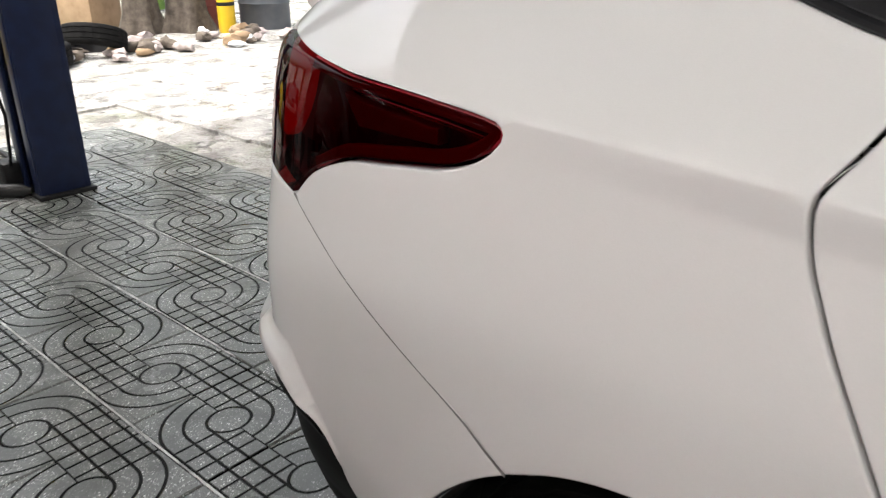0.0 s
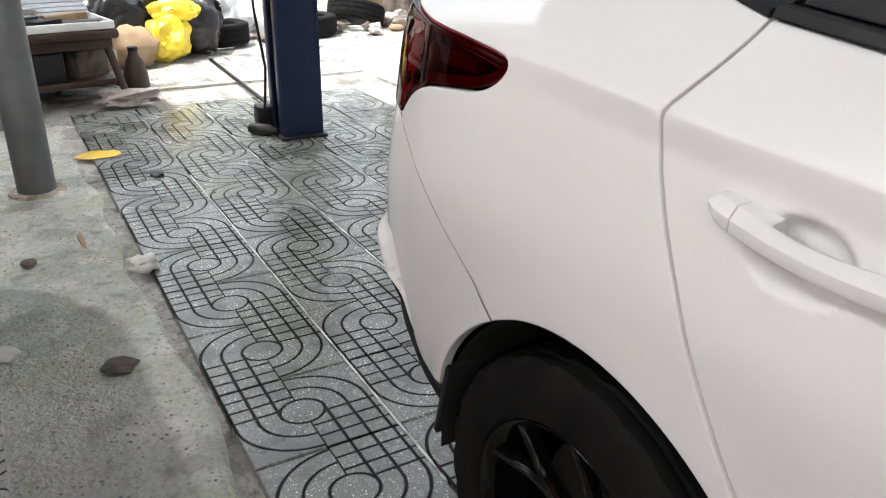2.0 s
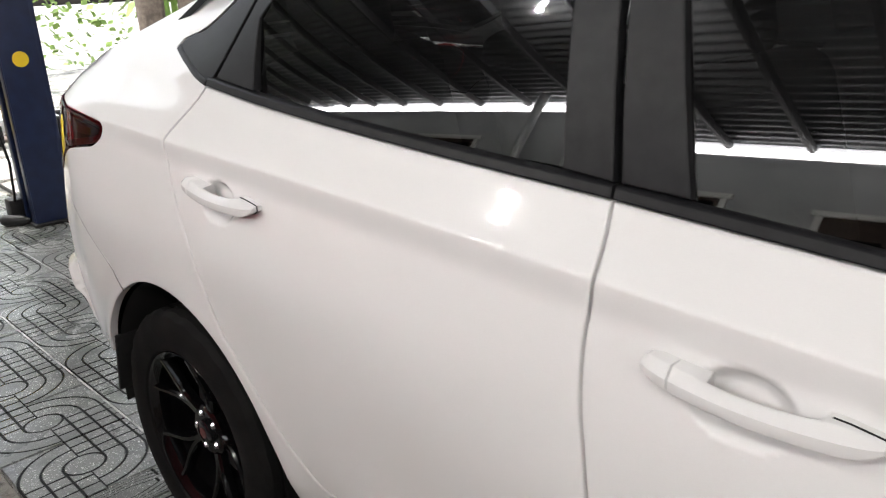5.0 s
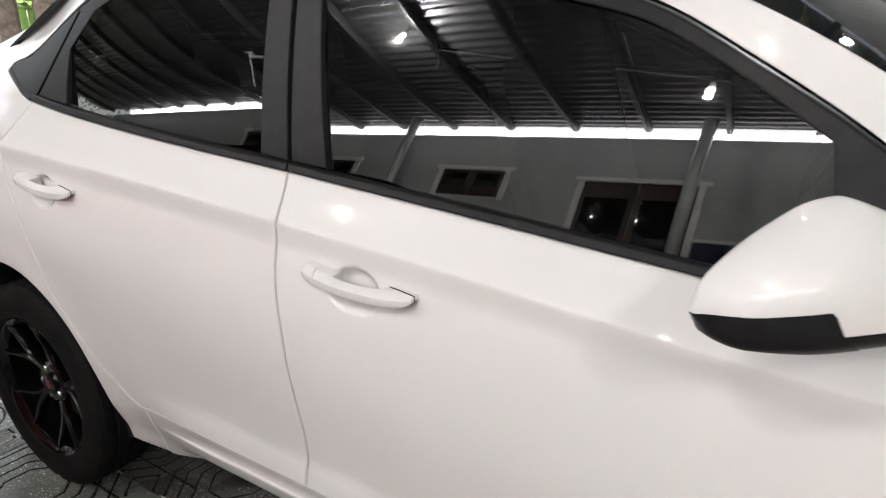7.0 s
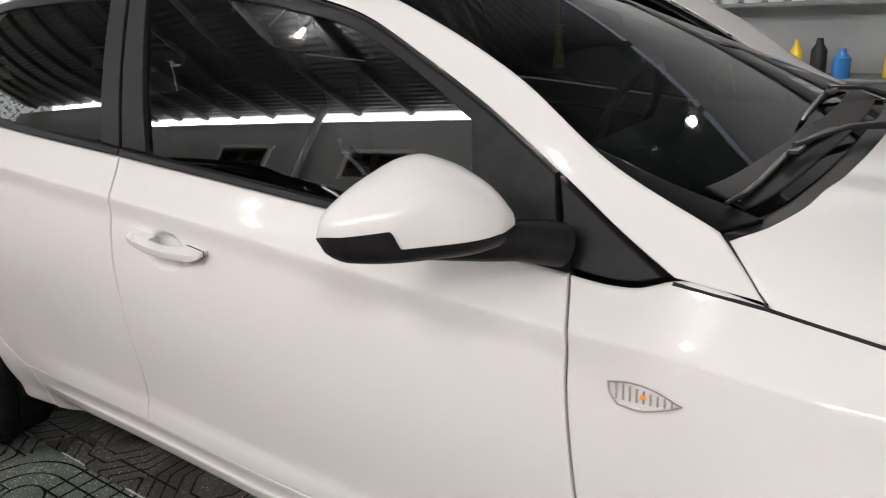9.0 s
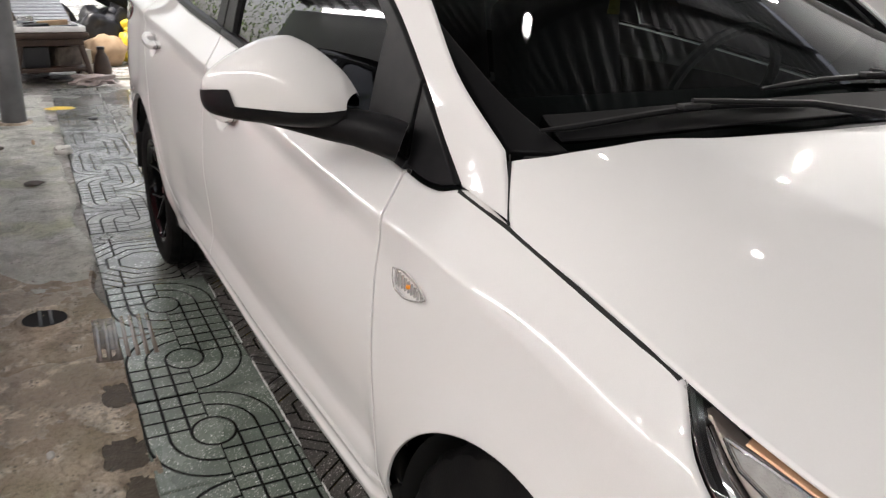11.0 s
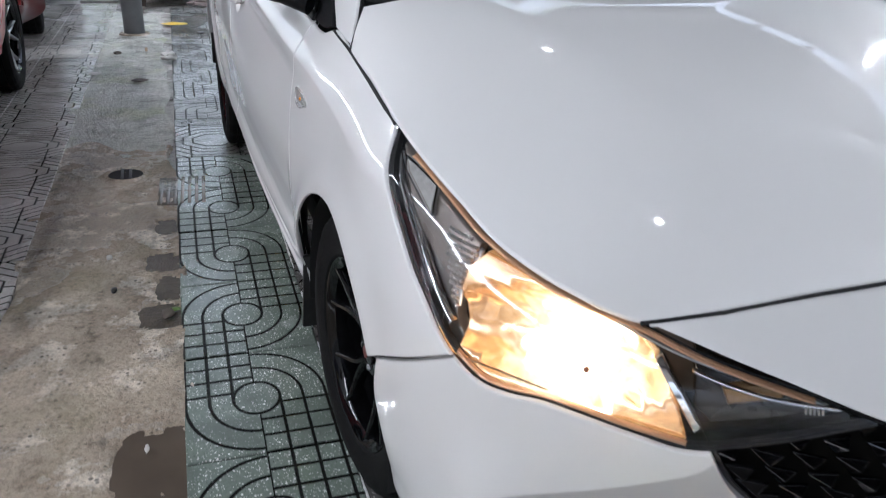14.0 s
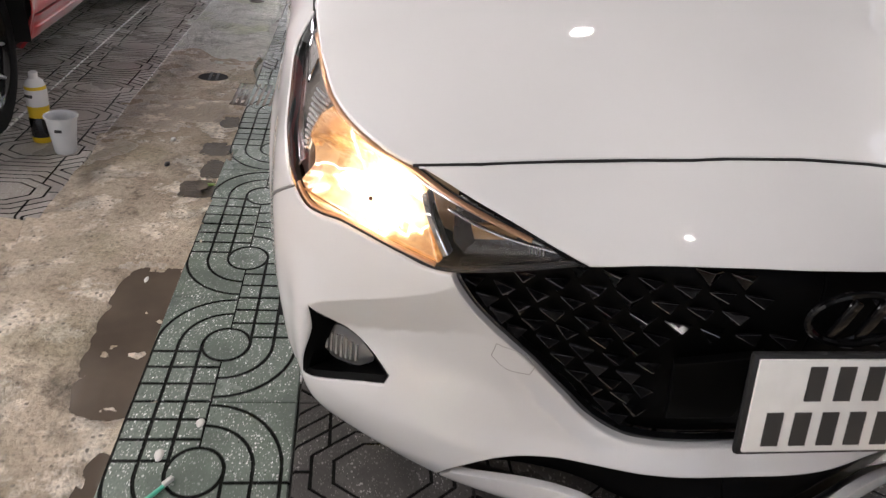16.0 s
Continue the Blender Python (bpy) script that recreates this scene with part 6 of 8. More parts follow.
tagged(part("ground", bm, YARD), "pale worn concrete yard", "ground", kind="structure")


# hollows in the concrete where water stands: middle, half sizes, depth
DIPS = [(1.37, -1.195, 0.36, 0.115, 0.026), (2.05, -1.15, 0.26, 0.06, 0.022), (0.08, -1.165, 0.085, 0.065, 0.024), (0.28, -1.15, 0.10, 0.05, 0.022), (0.47, -1.18, 0.085, 0.075, 0.024), (-0.24, -1.15, 0.08, 0.045, 0.02)]


def rough_slab(name, x0, x1, y0, y1, top, amp, mat, step=0.06, wave=0.05):
    """A poured slab whose top is uneven and whose edges wander."""
    nx, ny = int((x1 - x0) / step), int((y1 - y0) / step)
    vs, fs = [], []
    for i in range(nx + 1):
        for j in range(ny + 1):
            x, y = x0 + (x1 - x0) * i / nx, y0 + (y1 - y0) * j / ny
            e = j / ny
            y += wave * noise.noise(Vector((x * 2.2, 3 * (e > 0.5), 0))) * (abs(2 * e - 1) ** 2)
            x += 0.22 * noise.noise(Vector((y * 5, 7, 2 * (i > nx / 2)))) * max(0.0, 1 - min(i, nx - i) * step / 0.5)
            z = top + amp * noise.noise(Vector((x * 3, y * 3, 1))) + amp * 0.6 * noise.noise(Vector((x * 9, y * 9, 4))) + amp * 0.35 * noise.noise(Vector((x * 24, y * 24, 9)))
            for cx, cy, rx, ry, deep in DIPS:
                z -= deep * max(0.0, 1 - ((x - cx) / rx) ** 4 - ((y - cy) / ry) ** 4) * (0.9 + 0.9 * noise.noise(Vector((x * 14, y * 14, 2))) + 0.7 * noise.noise(Vector((x * 45, y * 45, 6))))
            vs.append((x, y, z if 0 < j < ny else -0.02))
    for i in range(nx):
        for j in range(ny):
            a = i * (ny + 1) + j
            fs.append((a, a + ny + 1, a + ny + 2, a + 1))
    return mesh_part(name, vs, fs, mat, None, "", 60)


tagged(rough_slab("pavement", -1.32, 9.0, -1.66, -1.09, -0.002, 0.006, CONCRETE, 0.011, 0.06), "stained damp brown concrete strip between tiles", "pavement", kind="structure")
# rear part of the strip, with the sheen put into its colour
tagged(rough_slab("pavement", -5.6, -1.0, -1.66, -1.09, -0.003, 0.009, SHEENCONC, 0.016, 0.06), "wet concrete strip with green algae, paled to carry its sheen", "pavement", kind="structure")
tagged(rough_slab("pavement", 0.25, 9.0, -4.5, -1.62, -0.004, 0.005, CONCRETE, 0.09, 0.10), "stained bare concrete floor", "pavement", kind="structure")


def tile_mesh(name, mat):
    """One tile with a chamfered rim."""
    h, c = PITCH / 2 - 0.0022, 0.004
    vs = [(sx * h, sy * h, -0.03) for sx, sy in ((-1, -1), (1, -1), (1, 1), (-1, 1))] + [(sx * h, sy * h, -c) for sx, sy in ((-1, -1), (1, -1), (1, 1), (-1, 1))] + \
         [(sx * (h - c), sy * (h - c), 0) for sx, sy in ((-1, -1), (1, -1), (1, 1), (-1, 1))]
    fs = [(8, 9, 10, 11)] + [(a + i, a + (i + 1) % 4, a + 4 + (i + 1) % 4, a + 4 + i) for a in (0, 4) for i in range(4)]
    me = bpy.data.meshes.new(name)
    me.from_pydata(vs, [], fs)
    me.materials.append(mat)
    return me


TURN = radians(-1.2)
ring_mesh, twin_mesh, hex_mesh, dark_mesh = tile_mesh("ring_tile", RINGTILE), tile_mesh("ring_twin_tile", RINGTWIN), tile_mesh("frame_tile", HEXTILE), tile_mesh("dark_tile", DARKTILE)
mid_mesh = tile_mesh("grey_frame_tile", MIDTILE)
rear_mesh, rear_twin_mesh = tile_mesh("rear_tile", REARTILE), tile_mesh("rear_twin_tile", REARTWIN)


def lay(floor_ob, cols, rows, x0, y0, pick, edges=None):
    """Lays tiles in rows from the corner (x0, y0); edges gives the joints along x where the tiles are not all alike."""
    for j in rows:
        for i in cols:
            xa, xb = (edges[i], edges[i + 1]) if edges else (i * PITCH, (i + 1) * PITCH)
            x, y = (xa + xb) / 2, (j + 0.5) * PITCH
            me = pick(i, j)
            if me is None or (xb < -5.66 or (j >= 5 and xa < -3.3)) and y0 > -1.3:
                continue
            o = new("tile", me)
            o.parent = floor_ob
            o.matrix_basis = Matrix.Translation((x0 + x * math.cos(TURN) - y * math.sin(TURN), y0 + x * math.sin(TURN) + y * math.cos(TURN), random.uniform(-0.0015, 0.0015))) @ \
                Euler((random.uniform(-0.003, 0.003), random.uniform(-0.003, 0.003), TURN)).to_matrix().to_4x4() @ Matrix.Diagonal(((xb - xa - 0.003) / (PITCH - 0.003), 1, 1, 1))


# the tiles at the open end are shorter than those laid under the nose, their tone tuned apart
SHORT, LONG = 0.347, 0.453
joints = [-1.74 - SHORT * k for k in range(19, -1, -1)] + [-1.60, -1.06] + [-1.06 + LONG * k for k in range(1, 14)]
floor_a = tagged(new("floor"), "damp dark green-grey terrazzo tiles with moulded rings and bars", "floor", kind="structure")
lay(floor_a, range(len(joints) - 1), range(0, 7), 0.0, -1.115, lambda i, j: dark_mesh if (i >= 19 and j >= 1) else mid_mesh if i in (19, 20) else ((twin_mesh if i % 2 else ring_mesh) if i > 19 else (rear_twin_mesh if i % 2 else rear_mesh)), joints)
floor_b = tagged(new("floor"), "worn tiles with moulded eight-sided frames", "floor", kind="structure")
lay(floor_b, range(-16, 2), range(-5, 0), -0.03, -1.62, lambda i, j: hex_mesh)

# dark grout bed under the tiles
BED = material("dark_grout", (0.03, 0.028, 0.025), 0.8, colour2=(0.05, 0.047, 0.042), scale=12)
for x0, x1, rows, ox, oy in ((-5.66, 4.8, (0, 5), 0.0, -1.115), (-3.3, 4.8, (5, 7), 0.0, -1.115), (-6.1, 0.72, (-5, 0), -0.03, -1.62)):
    bm = bmesh.new()
    u, w = (x0 + x1) / 2, (rows[0] + rows[1]) / 2 * PITCH
    at = (ox + u * math.cos(TURN) - w * math.sin(TURN), oy + u * math.sin(TURN) + w * math.cos(TURN), -0.0145)
    box(bm, (x1 - x0, (rows[1] - rows[0]) * PITCH - 0.02, 0.014), at, 0.0, Matrix.Rotation(TURN, 4, "Z"))
    tagged(part("floor", bm, BED), "dark grout bed between the floor tiles", "floor", kind="structure")


# soapy water in the row joints, its wet glints put into the white colour
FOAMGLINT = material("soapy_water_glint", (0.80, 0.81, 0.80), 0.12, colour2=(0.55, 0.56, 0.55), scale=90, bump=0.5, bump_scale=400)
froth = random.Random(4)
for j, xa, xb in ((1, -5.6, 1.6), (2, -5.6, -1.4), (3, -5.6, -2.2)):
    bm = bmesh.new()
    x = xa
    while x < xb:
        run = froth.uniform(0.10, 0.55)
        n = max(4, int(run / 0.012))
        w = (j * PITCH)
        pts = [(u * math.cos(TURN) - w * math.sin(TURN), -1.115 + u * math.sin(TURN) + w * math.cos(TURN) + froth.uniform(-0.0008, 0.0008), -0.0022) for u in np.linspace(x, x + run, n)]
        tube(bm, pts, 0.0036, 6, [0.15] + [froth.uniform(0.45, 1.15) for _ in range(n - 2)] + [0.15])
        x += run + froth.uniform(0.0, 0.22)
    tagged(part("foam", bm, FOAMGLINT), "thin white line of soapy water with painted glints in a tile joint", "foam", kind="stuff")

# plain pale slabs, wet and washed, beyond the patterned tiles
SLAB = concrete_material("washed_pale_slab", (0.46, 0.45, 0.43), (0.62, 0.61, 0.59), (0.74, 0.73, 0.71), (0.30, 0.55), 0.03, (0.34, 0.33, 0.27), 0.8)
slab_mesh = bpy.data.meshes.new("slab")
slab_mesh.from_pydata([(sx * 0.384, sy * 0.384, z) for z in (-0.02, 0.0) for sx, sy in ((-1, -1), (1, -1), (1, 1), (-1, 1))], [], [(4, 5, 6, 7), (0, 1, 5, 4), (1, 2, 6, 5), (2, 3, 7, 6), (3, 0, 4, 7)])
slab_mesh.materials.append(SLAB)
floor_c = tagged(new("floor"), "plain pale wet slabs at the open end of the yard", "floor", kind="structure")
for i in range(-5, 3):
    for j in range(-1, 8):
        if i >= 0 and j < 3:
            continue
        x, y = -6.045 + 0.774 * i, -0.62 + 0.774 * j + (0.02 if i >= 0 else 0.0)
        o = new("slab", slab_mesh)
        o.parent = floor_c
        o.matrix_basis = Matrix.Translation((x, y + 0.012 * x, random.uniform(-0.003, 0.001))) @ Matrix.Rotation(TURN, 4, "Z")

# ---- the shelter: roof, wall, posts, lamps ----
ROOFTIN = material("grey_corrugated_tin", (0.20, 0.21, 0.22), 0.42, 0.55, colour2=(0.15, 0.155, 0.165), scale=3, detail=6)
RAFTER = material("dark_steel_rafter", (0.035, 0.037, 0.04), 0.5, 0.3, colour2=(0.05, 0.05, 0.052), scale=10)
PLASTER = material("pale_grey_plaster", (0.47, 0.49, 0.50), 0.8, colour2=(0.39, 0.41, 0.42), scale=1.2, detail=8, bump=0.15, bump_scale=120)
DULLWALL = material("dull_grey_wall", (0.34, 0.325, 0.31), 0.85, colour2=(0.25, 0.24, 0.23), scale=1.5, detail=8)
DARKWOOD = material("dark_brown_wood", (0.05, 0.028, 0.018), 0.45, colour2=(0.03, 0.017, 0.012), scale=9)
POSTGREY = material("grey_painted_steel", (0.16, 0.165, 0.17), 0.45, 0.2, colour2=(0.12, 0.122, 0.125), scale=9, bump=0.06, bump_scale=200)
LIFTBLUE = material("dark_blue_lift_paint", (0.010, 0.018, 0.055), 0.35, colour2=(0.008, 0.013, 0.04), scale=14, bump=0.05, bump_scale=150)
LAMPWHITE = glowing("lamp_glass", (1.0, 0.98, 0.94), 9.0)
ENAMEL = material("white_enamel", (0.75, 0.75, 0.74), 0.35)


def corrugated(name, x0, x1, y0, y1, z0, z1, label):
    """A tin roof with ribs along x, sloping from z0 at y0 to z1 at y1."""
    n = int((y1 - y0) / 0.02)
    vs, fs = [], []
    for i in range(n + 1):
        t = i / n
        y, z = y0 + (y1 - y0) * t, z0 + (z1 - z0) * t + 0.014 * math.sin(2 * math.pi * i * 0.02 / 0.19)
        vs += [(x0, y, z), (x1, y, z), (x0, y, z + 0.004), (x1, y, z + 0.004)]
    for i in range(n):
        a = 4 * i
        fs += [(a, a + 4, a + 5, a + 1), (a + 2, a + 3, a + 7, a + 6)]
    return tagged(mesh_part(name, vs, fs, ROOFTIN, None, label), label, "roof", kind="structure")


corrugated("ceiling", -5.2, 7.2, -7.4, 5.6, 4.16, 4.40, "grey corrugated tin roof on steel rafters")
corrugated("ceiling", -15.0, -5.2, -7.4, -1.7, 4.16, 4.27, "grey corrugated tin roof on steel rafters")
for k in range(13):
    x = -5.1 + k * 1.0
    bm = bmesh.new()
    box(bm, (0.07, 12.9, 0.11), (x, -0.9, 4.20), 0.006, Matrix.Rotation(math.atan2(0.24, 13.0), 4, "X"))
    tagged(part("rafter", bm, RAFTER), "dark steel roof rafter", "rafter", "roof rafters")
for k in range(9):
    bm = bmesh.new()
    box(bm, (0.07, 5.6, 0.11), (-6.1 - k * 1.0, -4.55, 4.133), 0.006, Matrix.Rotation(math.atan2(0.24, 13.0), 4, "X"))
    tagged(part("rafter", bm, RAFTER), "dark steel roof rafter", "rafter", "roof rafters")


def wall_box(name, size, at, mat, label):
    bm = bmesh.new()
    box(bm, size, at, 0.004)
    return tagged(part(name, bm, mat), label, "wall", kind="structure")


wall_box("wall_west", (24, 0.18, 3.99), (-4, -7.6, 1.995), PLASTER, "pale grey plastered house wall")
wall_box("wall_east", (13, 0.18, 4.3), (1.5, 5.7, 2.15), PLASTER, "pale grey plastered workshop wall")
# the unseen street end is opened under a lintel to let daylight in
wall_box("wall_north", (0.18, 13.2, 1.36), (7.2, -0.9, 3.68), DULLWALL, "unseen pale grey plastered lintel over an opening added for daylight")
wall_box("wall_north", (0.18, 2.0, 3.0), (7.2, -6.5, 1.5), DULLWALL, "unseen pale grey plastered end wall")
wall_box("wall_north", (0.18, 3.0, 3.0), (7.2, 4.2, 1.5), DULLWALL, "unseen pale grey plastered end wall")


# hazy bright sky beyond the gap under the eaves
bm = bmesh.new()
box(bm, (40, 0.1, 3.4), (-4, -16.0, 8.1))
tagged(part("backdrop", bm, glowing("hazy_sky", (1.0, 1.0, 1.0), 1.6)), "bright hazy sky beyond the eaves", "sky", kind="structure")


def opening(x, z, w, h, name, label, cat):
    """A window or door with a pale frame and dark leaves, on the house wall."""
    t = thing(name, Matrix.Translation((x, -7.5, z)), label, cat, "openings in the house wall")
    bm = bmesh.new()
    for sx in (-1, 1):
        box(bm, (0.09, 0.06, h + 0.14), (sx * (w / 2 + 0.03), 0, 0), 0.005)
    box(bm, (w + 0.25, 0.08, 0.09), (0, 0, h / 2 + 0.05), 0.005)
    part("frame", bm, ENAMEL, t, "pale frame")
    for sx in (-1, 1):
        bm = bmesh.new()
        box(bm, (w / 2 - 0.02, 0.04, h), (sx * w / 4, 0, 0), 0.006)
        leaf = part("leaf", bm, DARKWOOD, t, "dark brown wooden leaf")
        bm = bmesh.new()
        box(bm, (w / 2 - 0.16, 0.05, h * 0.55), (sx * w / 4, 0.004, h * 0.12), 0.006)
        part("pane", bm, PIANO, leaf, "dark glass pane")


for x, z, w, h, nm, lb, ct in ((-6.6, 2.9, 1.3, 0.75, "window_1", "small dark wooden window with pale frame", "window"), (-3.5, 2.9, 1.1, 0.55, "window_2", "small dark wooden window with pale frame", "window"),
                               (-1.0, 1.55, 1.5, 3.0, "door_1", "dark brown double door with pale frame", "door"), (2.4, 2.7, 1.3, 0.9, "window_3", "dark wooden window with pale frame", "window")):
    opening(x, z, w, h, nm, lb, ct)
NAVY = material("navy_sign_paint", (0.006, 0.012, 0.045), 0.3, colour2=(0.005, 0.009, 0.034), scale=6)
SIGNGOLD = material("dull_yellow_lettering", (0.50, 0.40, 0.16), 0.5)
board = thing("sign_board", Matrix.Translation((1.30, -7.46, 1.32)), "navy sign board with dull yellow lettering on the wall", "sign")
bm = bmesh.new()
box(bm, (2.9, 0.05, 1.34), (0, 0, 0), 0.006)
part("panel", bm, NAVY, board)
bm = bmesh.new()
box(bm, (2.98, 0.07, 0.06), (0, 0, 0.70), 0.006)
part("top_rail", bm, ENAMEL, board, "pale top rail")
for x, z, w, h in ((-0.35, 0.34, 0.22, 0.30), (-0.02, 0.34, 0.22, 0.30), (0.31, 0.34, 0.22, 0.30), (-0.60, 0.0, 0.16, 0.14), (-0.36, 0.0, 0.16, 0.14), (-0.12, 0.0, 0.16, 0.14), (0.12, 0.0, 0.16, 0.14), (0.36, 0.0, 0.16, 0.14)):
    bm = bmesh.new()
    box(bm, (w, 0.012, h), (x, 0.030, z), 0.002)
    part("lettering_bar", bm, SIGNGOLD, board)


GALVANISED = material("pale_galvanised_steel", (0.42, 0.43, 0.44), 0.4, 0.4, colour2=(0.34, 0.35, 0.36), scale=6)


def round_post(x, y, r, h, label, mat):
    p = thing("steel_post", Matrix.Translation((x, y, 0)), label, "post", "roof posts")
    bm = bmesh.new()
    lathe(bm, [(r, 0.0), (r, h)], 36)
    part("shaft", bm, mat, p)
    bm = bmesh.new()
    lathe(bm, [(r * 1.02, -0.005), (r * 1.5, -0.004), (r * 1.4, 0.006), (r * 1.02, 0.010)], 36, None, True)
    part("footing", bm, CONCRETE, p, "concrete footing")


for x, y in ((-4.47, -1.31), (-4.6, -6.9), (-0.3, -6.9), (3.8, -6.9), (4.4, -2.6)):
    round_post(x, y, 0.083, 4.10 + (y + 7.4) * 0.0185, "pale galvanised steel roof post by the house wall" if y < -5 else "round grey steel roof post on the tiled floor", GALVANISED if y < -5 else POSTGREY)


def bulb_lamp(x, y, z, power):
    t = thing("ceiling_lamp", Matrix.Translation((x, y, z)), "white LED bulb hanging under the tin roof, the three highest added as fill light", "lamp", "roof lamps")
    bm = bmesh.new()
    lathe(bm, [(0.015, 0.12), (0.022, 0.11), (0.028, 0.05), (0.030, 0.040)], 20)
    part("socket", bm, ENAMEL, t)
    bm = bmesh.new()
    lathe(bm, [(0.030, 0.040), (0.038, 0.015), (0.038, -0.012), (0.028, -0.028), (0.010, -0.034)], 20)
    part("bulb", bm, LAMPWHITE, t, "glowing white bulb")
    bm = bmesh.new()
    tube(bm, [(0, 0, 0.11), (0, 0, 4.16 + (y + 7.4) * 0.0185 - z)], 0.005, 6)
    part("cable", bm, SEAL, t)
    d = bpy.data.lights.new("bulb_light", "POINT")
    d.shadow_soft_size, d.energy, d.color = 0.032, power, (1.0, 0.96, 0.90)
    o = new("bulb_light", d)
    o.matrix_world = Matrix.Translation((x, y, z - 0.072))


for x, y, z, power in LAMPS:
    bulb_lamp(x, y, z, power)

# ---- parked cars ----
MAROON = material("dark_maroon_paint", (0.10, 0.008, 0.012), 0.3, coat=1.0, colour2=(0.085, 0.007, 0.010), scale=600, detail=1)
build_car("red_sedan", Matrix.Translation((-1.31, -2.76, 0)), RED, SILVER, 5, "bright red sedan with a black roof and silver spoked wheels", False, PIANO)
build_car("maroon_sedan", Matrix.Translation((-5.87, -2.78, 0)), MAROON, SILVER, 7, "dark maroon sedan with silver spoked wheels", False)
build_car("dark_red_sedan", Matrix.Translation((3.3, 3.5, 0)), MAROON, RIM, 5, "dark red sedan parked beside the workshop wall", False)


# ---- clutter at the open end ----
BLACKPLASTIC, YELLOWBAG = PLASTIC, material("yellow_plastic_bag", (0.75, 0.55, 0.02), 0.35, colour2=(0.85, 0.68, 0.08), scale=14, bump=0.6, bump_scale=25)
CARD = material("brown_cardboard", (0.36, 0.25, 0.15), 0.8, colour2=(0.28, 0.19, 0.11), scale=9, bump=0.15)
BAGWHITE = material("white_plastic_bag", (0.72, 0.73, 0.74), 0.35, colour2=(0.58, 0.60, 0.62), scale=9, bump=0.6, bump_scale=30)
BARK = material("weathered_bark", (0.14, 0.115, 0.09), 0.85, colour2=(0.07, 0.055, 0.045), scale=14, bump=0.8, bump_scale=30)
LEAF = material("banana_leaf", (0.10, 0.20, 0.03), 0.45, colour2=(0.16, 0.26, 0.04), scale=6)
RAG = material("grey_pink_rag", (0.42, 0.36, 0.34), 0.9, colour2=(0.25, 0.21, 0.20), scale=20, bump=0.5, bump_scale=60)
DRUMBLUE = material("dark_grey_blue_drum", (0.05, 0.058, 0.07), 0.5, colour2=(0.075, 0.08, 0.09), scale=6)
DRUMRED = material("faded_red_drum", (0.22, 0.05, 0.04), 0.55, colour2=(0.15, 0.04, 0.035), scale=6)
YELLOW = material("bright_yellow_plastic", (0.75, 0.52, 0.02), 0.35, colour2=(0.68, 0.45, 0.02), scale=8)
PAPER = material("white_scrap_paper", (0.65, 0.64, 0.6), 0.7, colour2=(0.5, 0.49, 0.46), scale=20)
BEIGE = material("beige_enamel_box", (0.42, 0.38, 0.30), 0.45, colour2=(0.36, 0.33, 0.27), scale=6)
POSTPALE = material("pale_grey_fabric", (0.40, 0.42, 0.44), 0.7, colour2=(0.33, 0.35, 0.37), scale=20)
BLACKBAG = material("black_plastic_bag", (0.012, 0.012, 0.014), 0.3, bump=0.5, bump_scale=25)
GREENTEAL = material("mint_green_plastic", (0.10, 0.55, 0.38), 0.35)


def crumpled(name, at, size, mat, label, cat, seed, rough=0.35, n=3, group=""):
    """A soft, creased lump resting on the floor."""
    bm = bmesh.new()
    bmesh.ops.create_icosphere(bm, subdivisions=n, radius=1)
    for v in bm.verts:
        d = v.co.normalized()
        k = 1 + rough * noise.noise(d * 1.7 + Vector((seed, 0, 0))) + rough * 0.6 * abs(noise.noise(d * 4.5 + Vector((0, seed, 0)))) - rough * 0.15
        v.co = Vector((d.x * size[0] * k, d.y * size[1] * k, max(d.z, -0.75) * size[2] * k))
    low = min(v.co.z for v in bm.verts)
    bmesh.ops.translate(bm, vec=(0, 0, -low), verts=bm.verts)
    ob = part(name, bm, mat, None, "", 25 if mat in (YELLOWBAG, BAGWHITE) else 60)
    ob.location = at
    return tagged(ob, label, cat, group)


def loose_tyre(x, y, z, tilt, turn, scale=1.0):
    t = new("tyre")
    v, f = tyre_mesh(0.315, 0.205, 0.20)
    me = mesh_part("tread", v, f, RUBBER, t)
    bm = bmesh.new()
    m = Matrix.Rotation(math.pi / 2, 4, "X")
    lathe(bm, [(0.208, 0.085), (0.20, 0.088), (0.20, -0.088), (0.208, -0.085)], 40, m, True)
    part("bead", bm, SEAL, t, "black bead rim")
    t.matrix_world = pose(x, y, z, tilt, 0, turn) @ Matrix.Scale(scale, 4)
    return tagged(t, "worn black tyre dumped at the edge of the yard", "tyre", "dumped tyres")


# two-post lift column
lift = thing("lift_column", pose(-4.87, 0.12, 0, 0, 0, -4), "dark blue steel car lift column with a beige control box", "car lift")
bm = bmesh.new()
for sx, sy, w, d in ((0, 0.095, 0.26, 0.03), (-0.115, -0.02, 0.03, 0.21), (0.115, -0.02, 0.03, 0.21), (-0.085, -0.12, 0.07, 0.02), (0.085, -0.12, 0.07, 0.02)):
    box(bm, (w, d, 2.9), (sx, sy, 1.46), 0.004)
part("column", bm, LIFTBLUE, lift)
bm = bmesh.new()
box(bm, (0.32, 0.27, 0.02), (0, -0.01, 0.01), 0.004)
part("base_plate", bm, PLASTIC, lift, "oily black base plate")
bm = bmesh.new()
box(bm, (0.13, 0.09, 0.15), (-0.14, -0.165, 0.076), 0.02)
part("cylinder_foot", bm, PLASTIC, lift, "oily black foot")
bm = bmesh.new()
box(bm, (0.20, 0.28, 0.42), (0.03, -0.30, 1.14), 0.025)
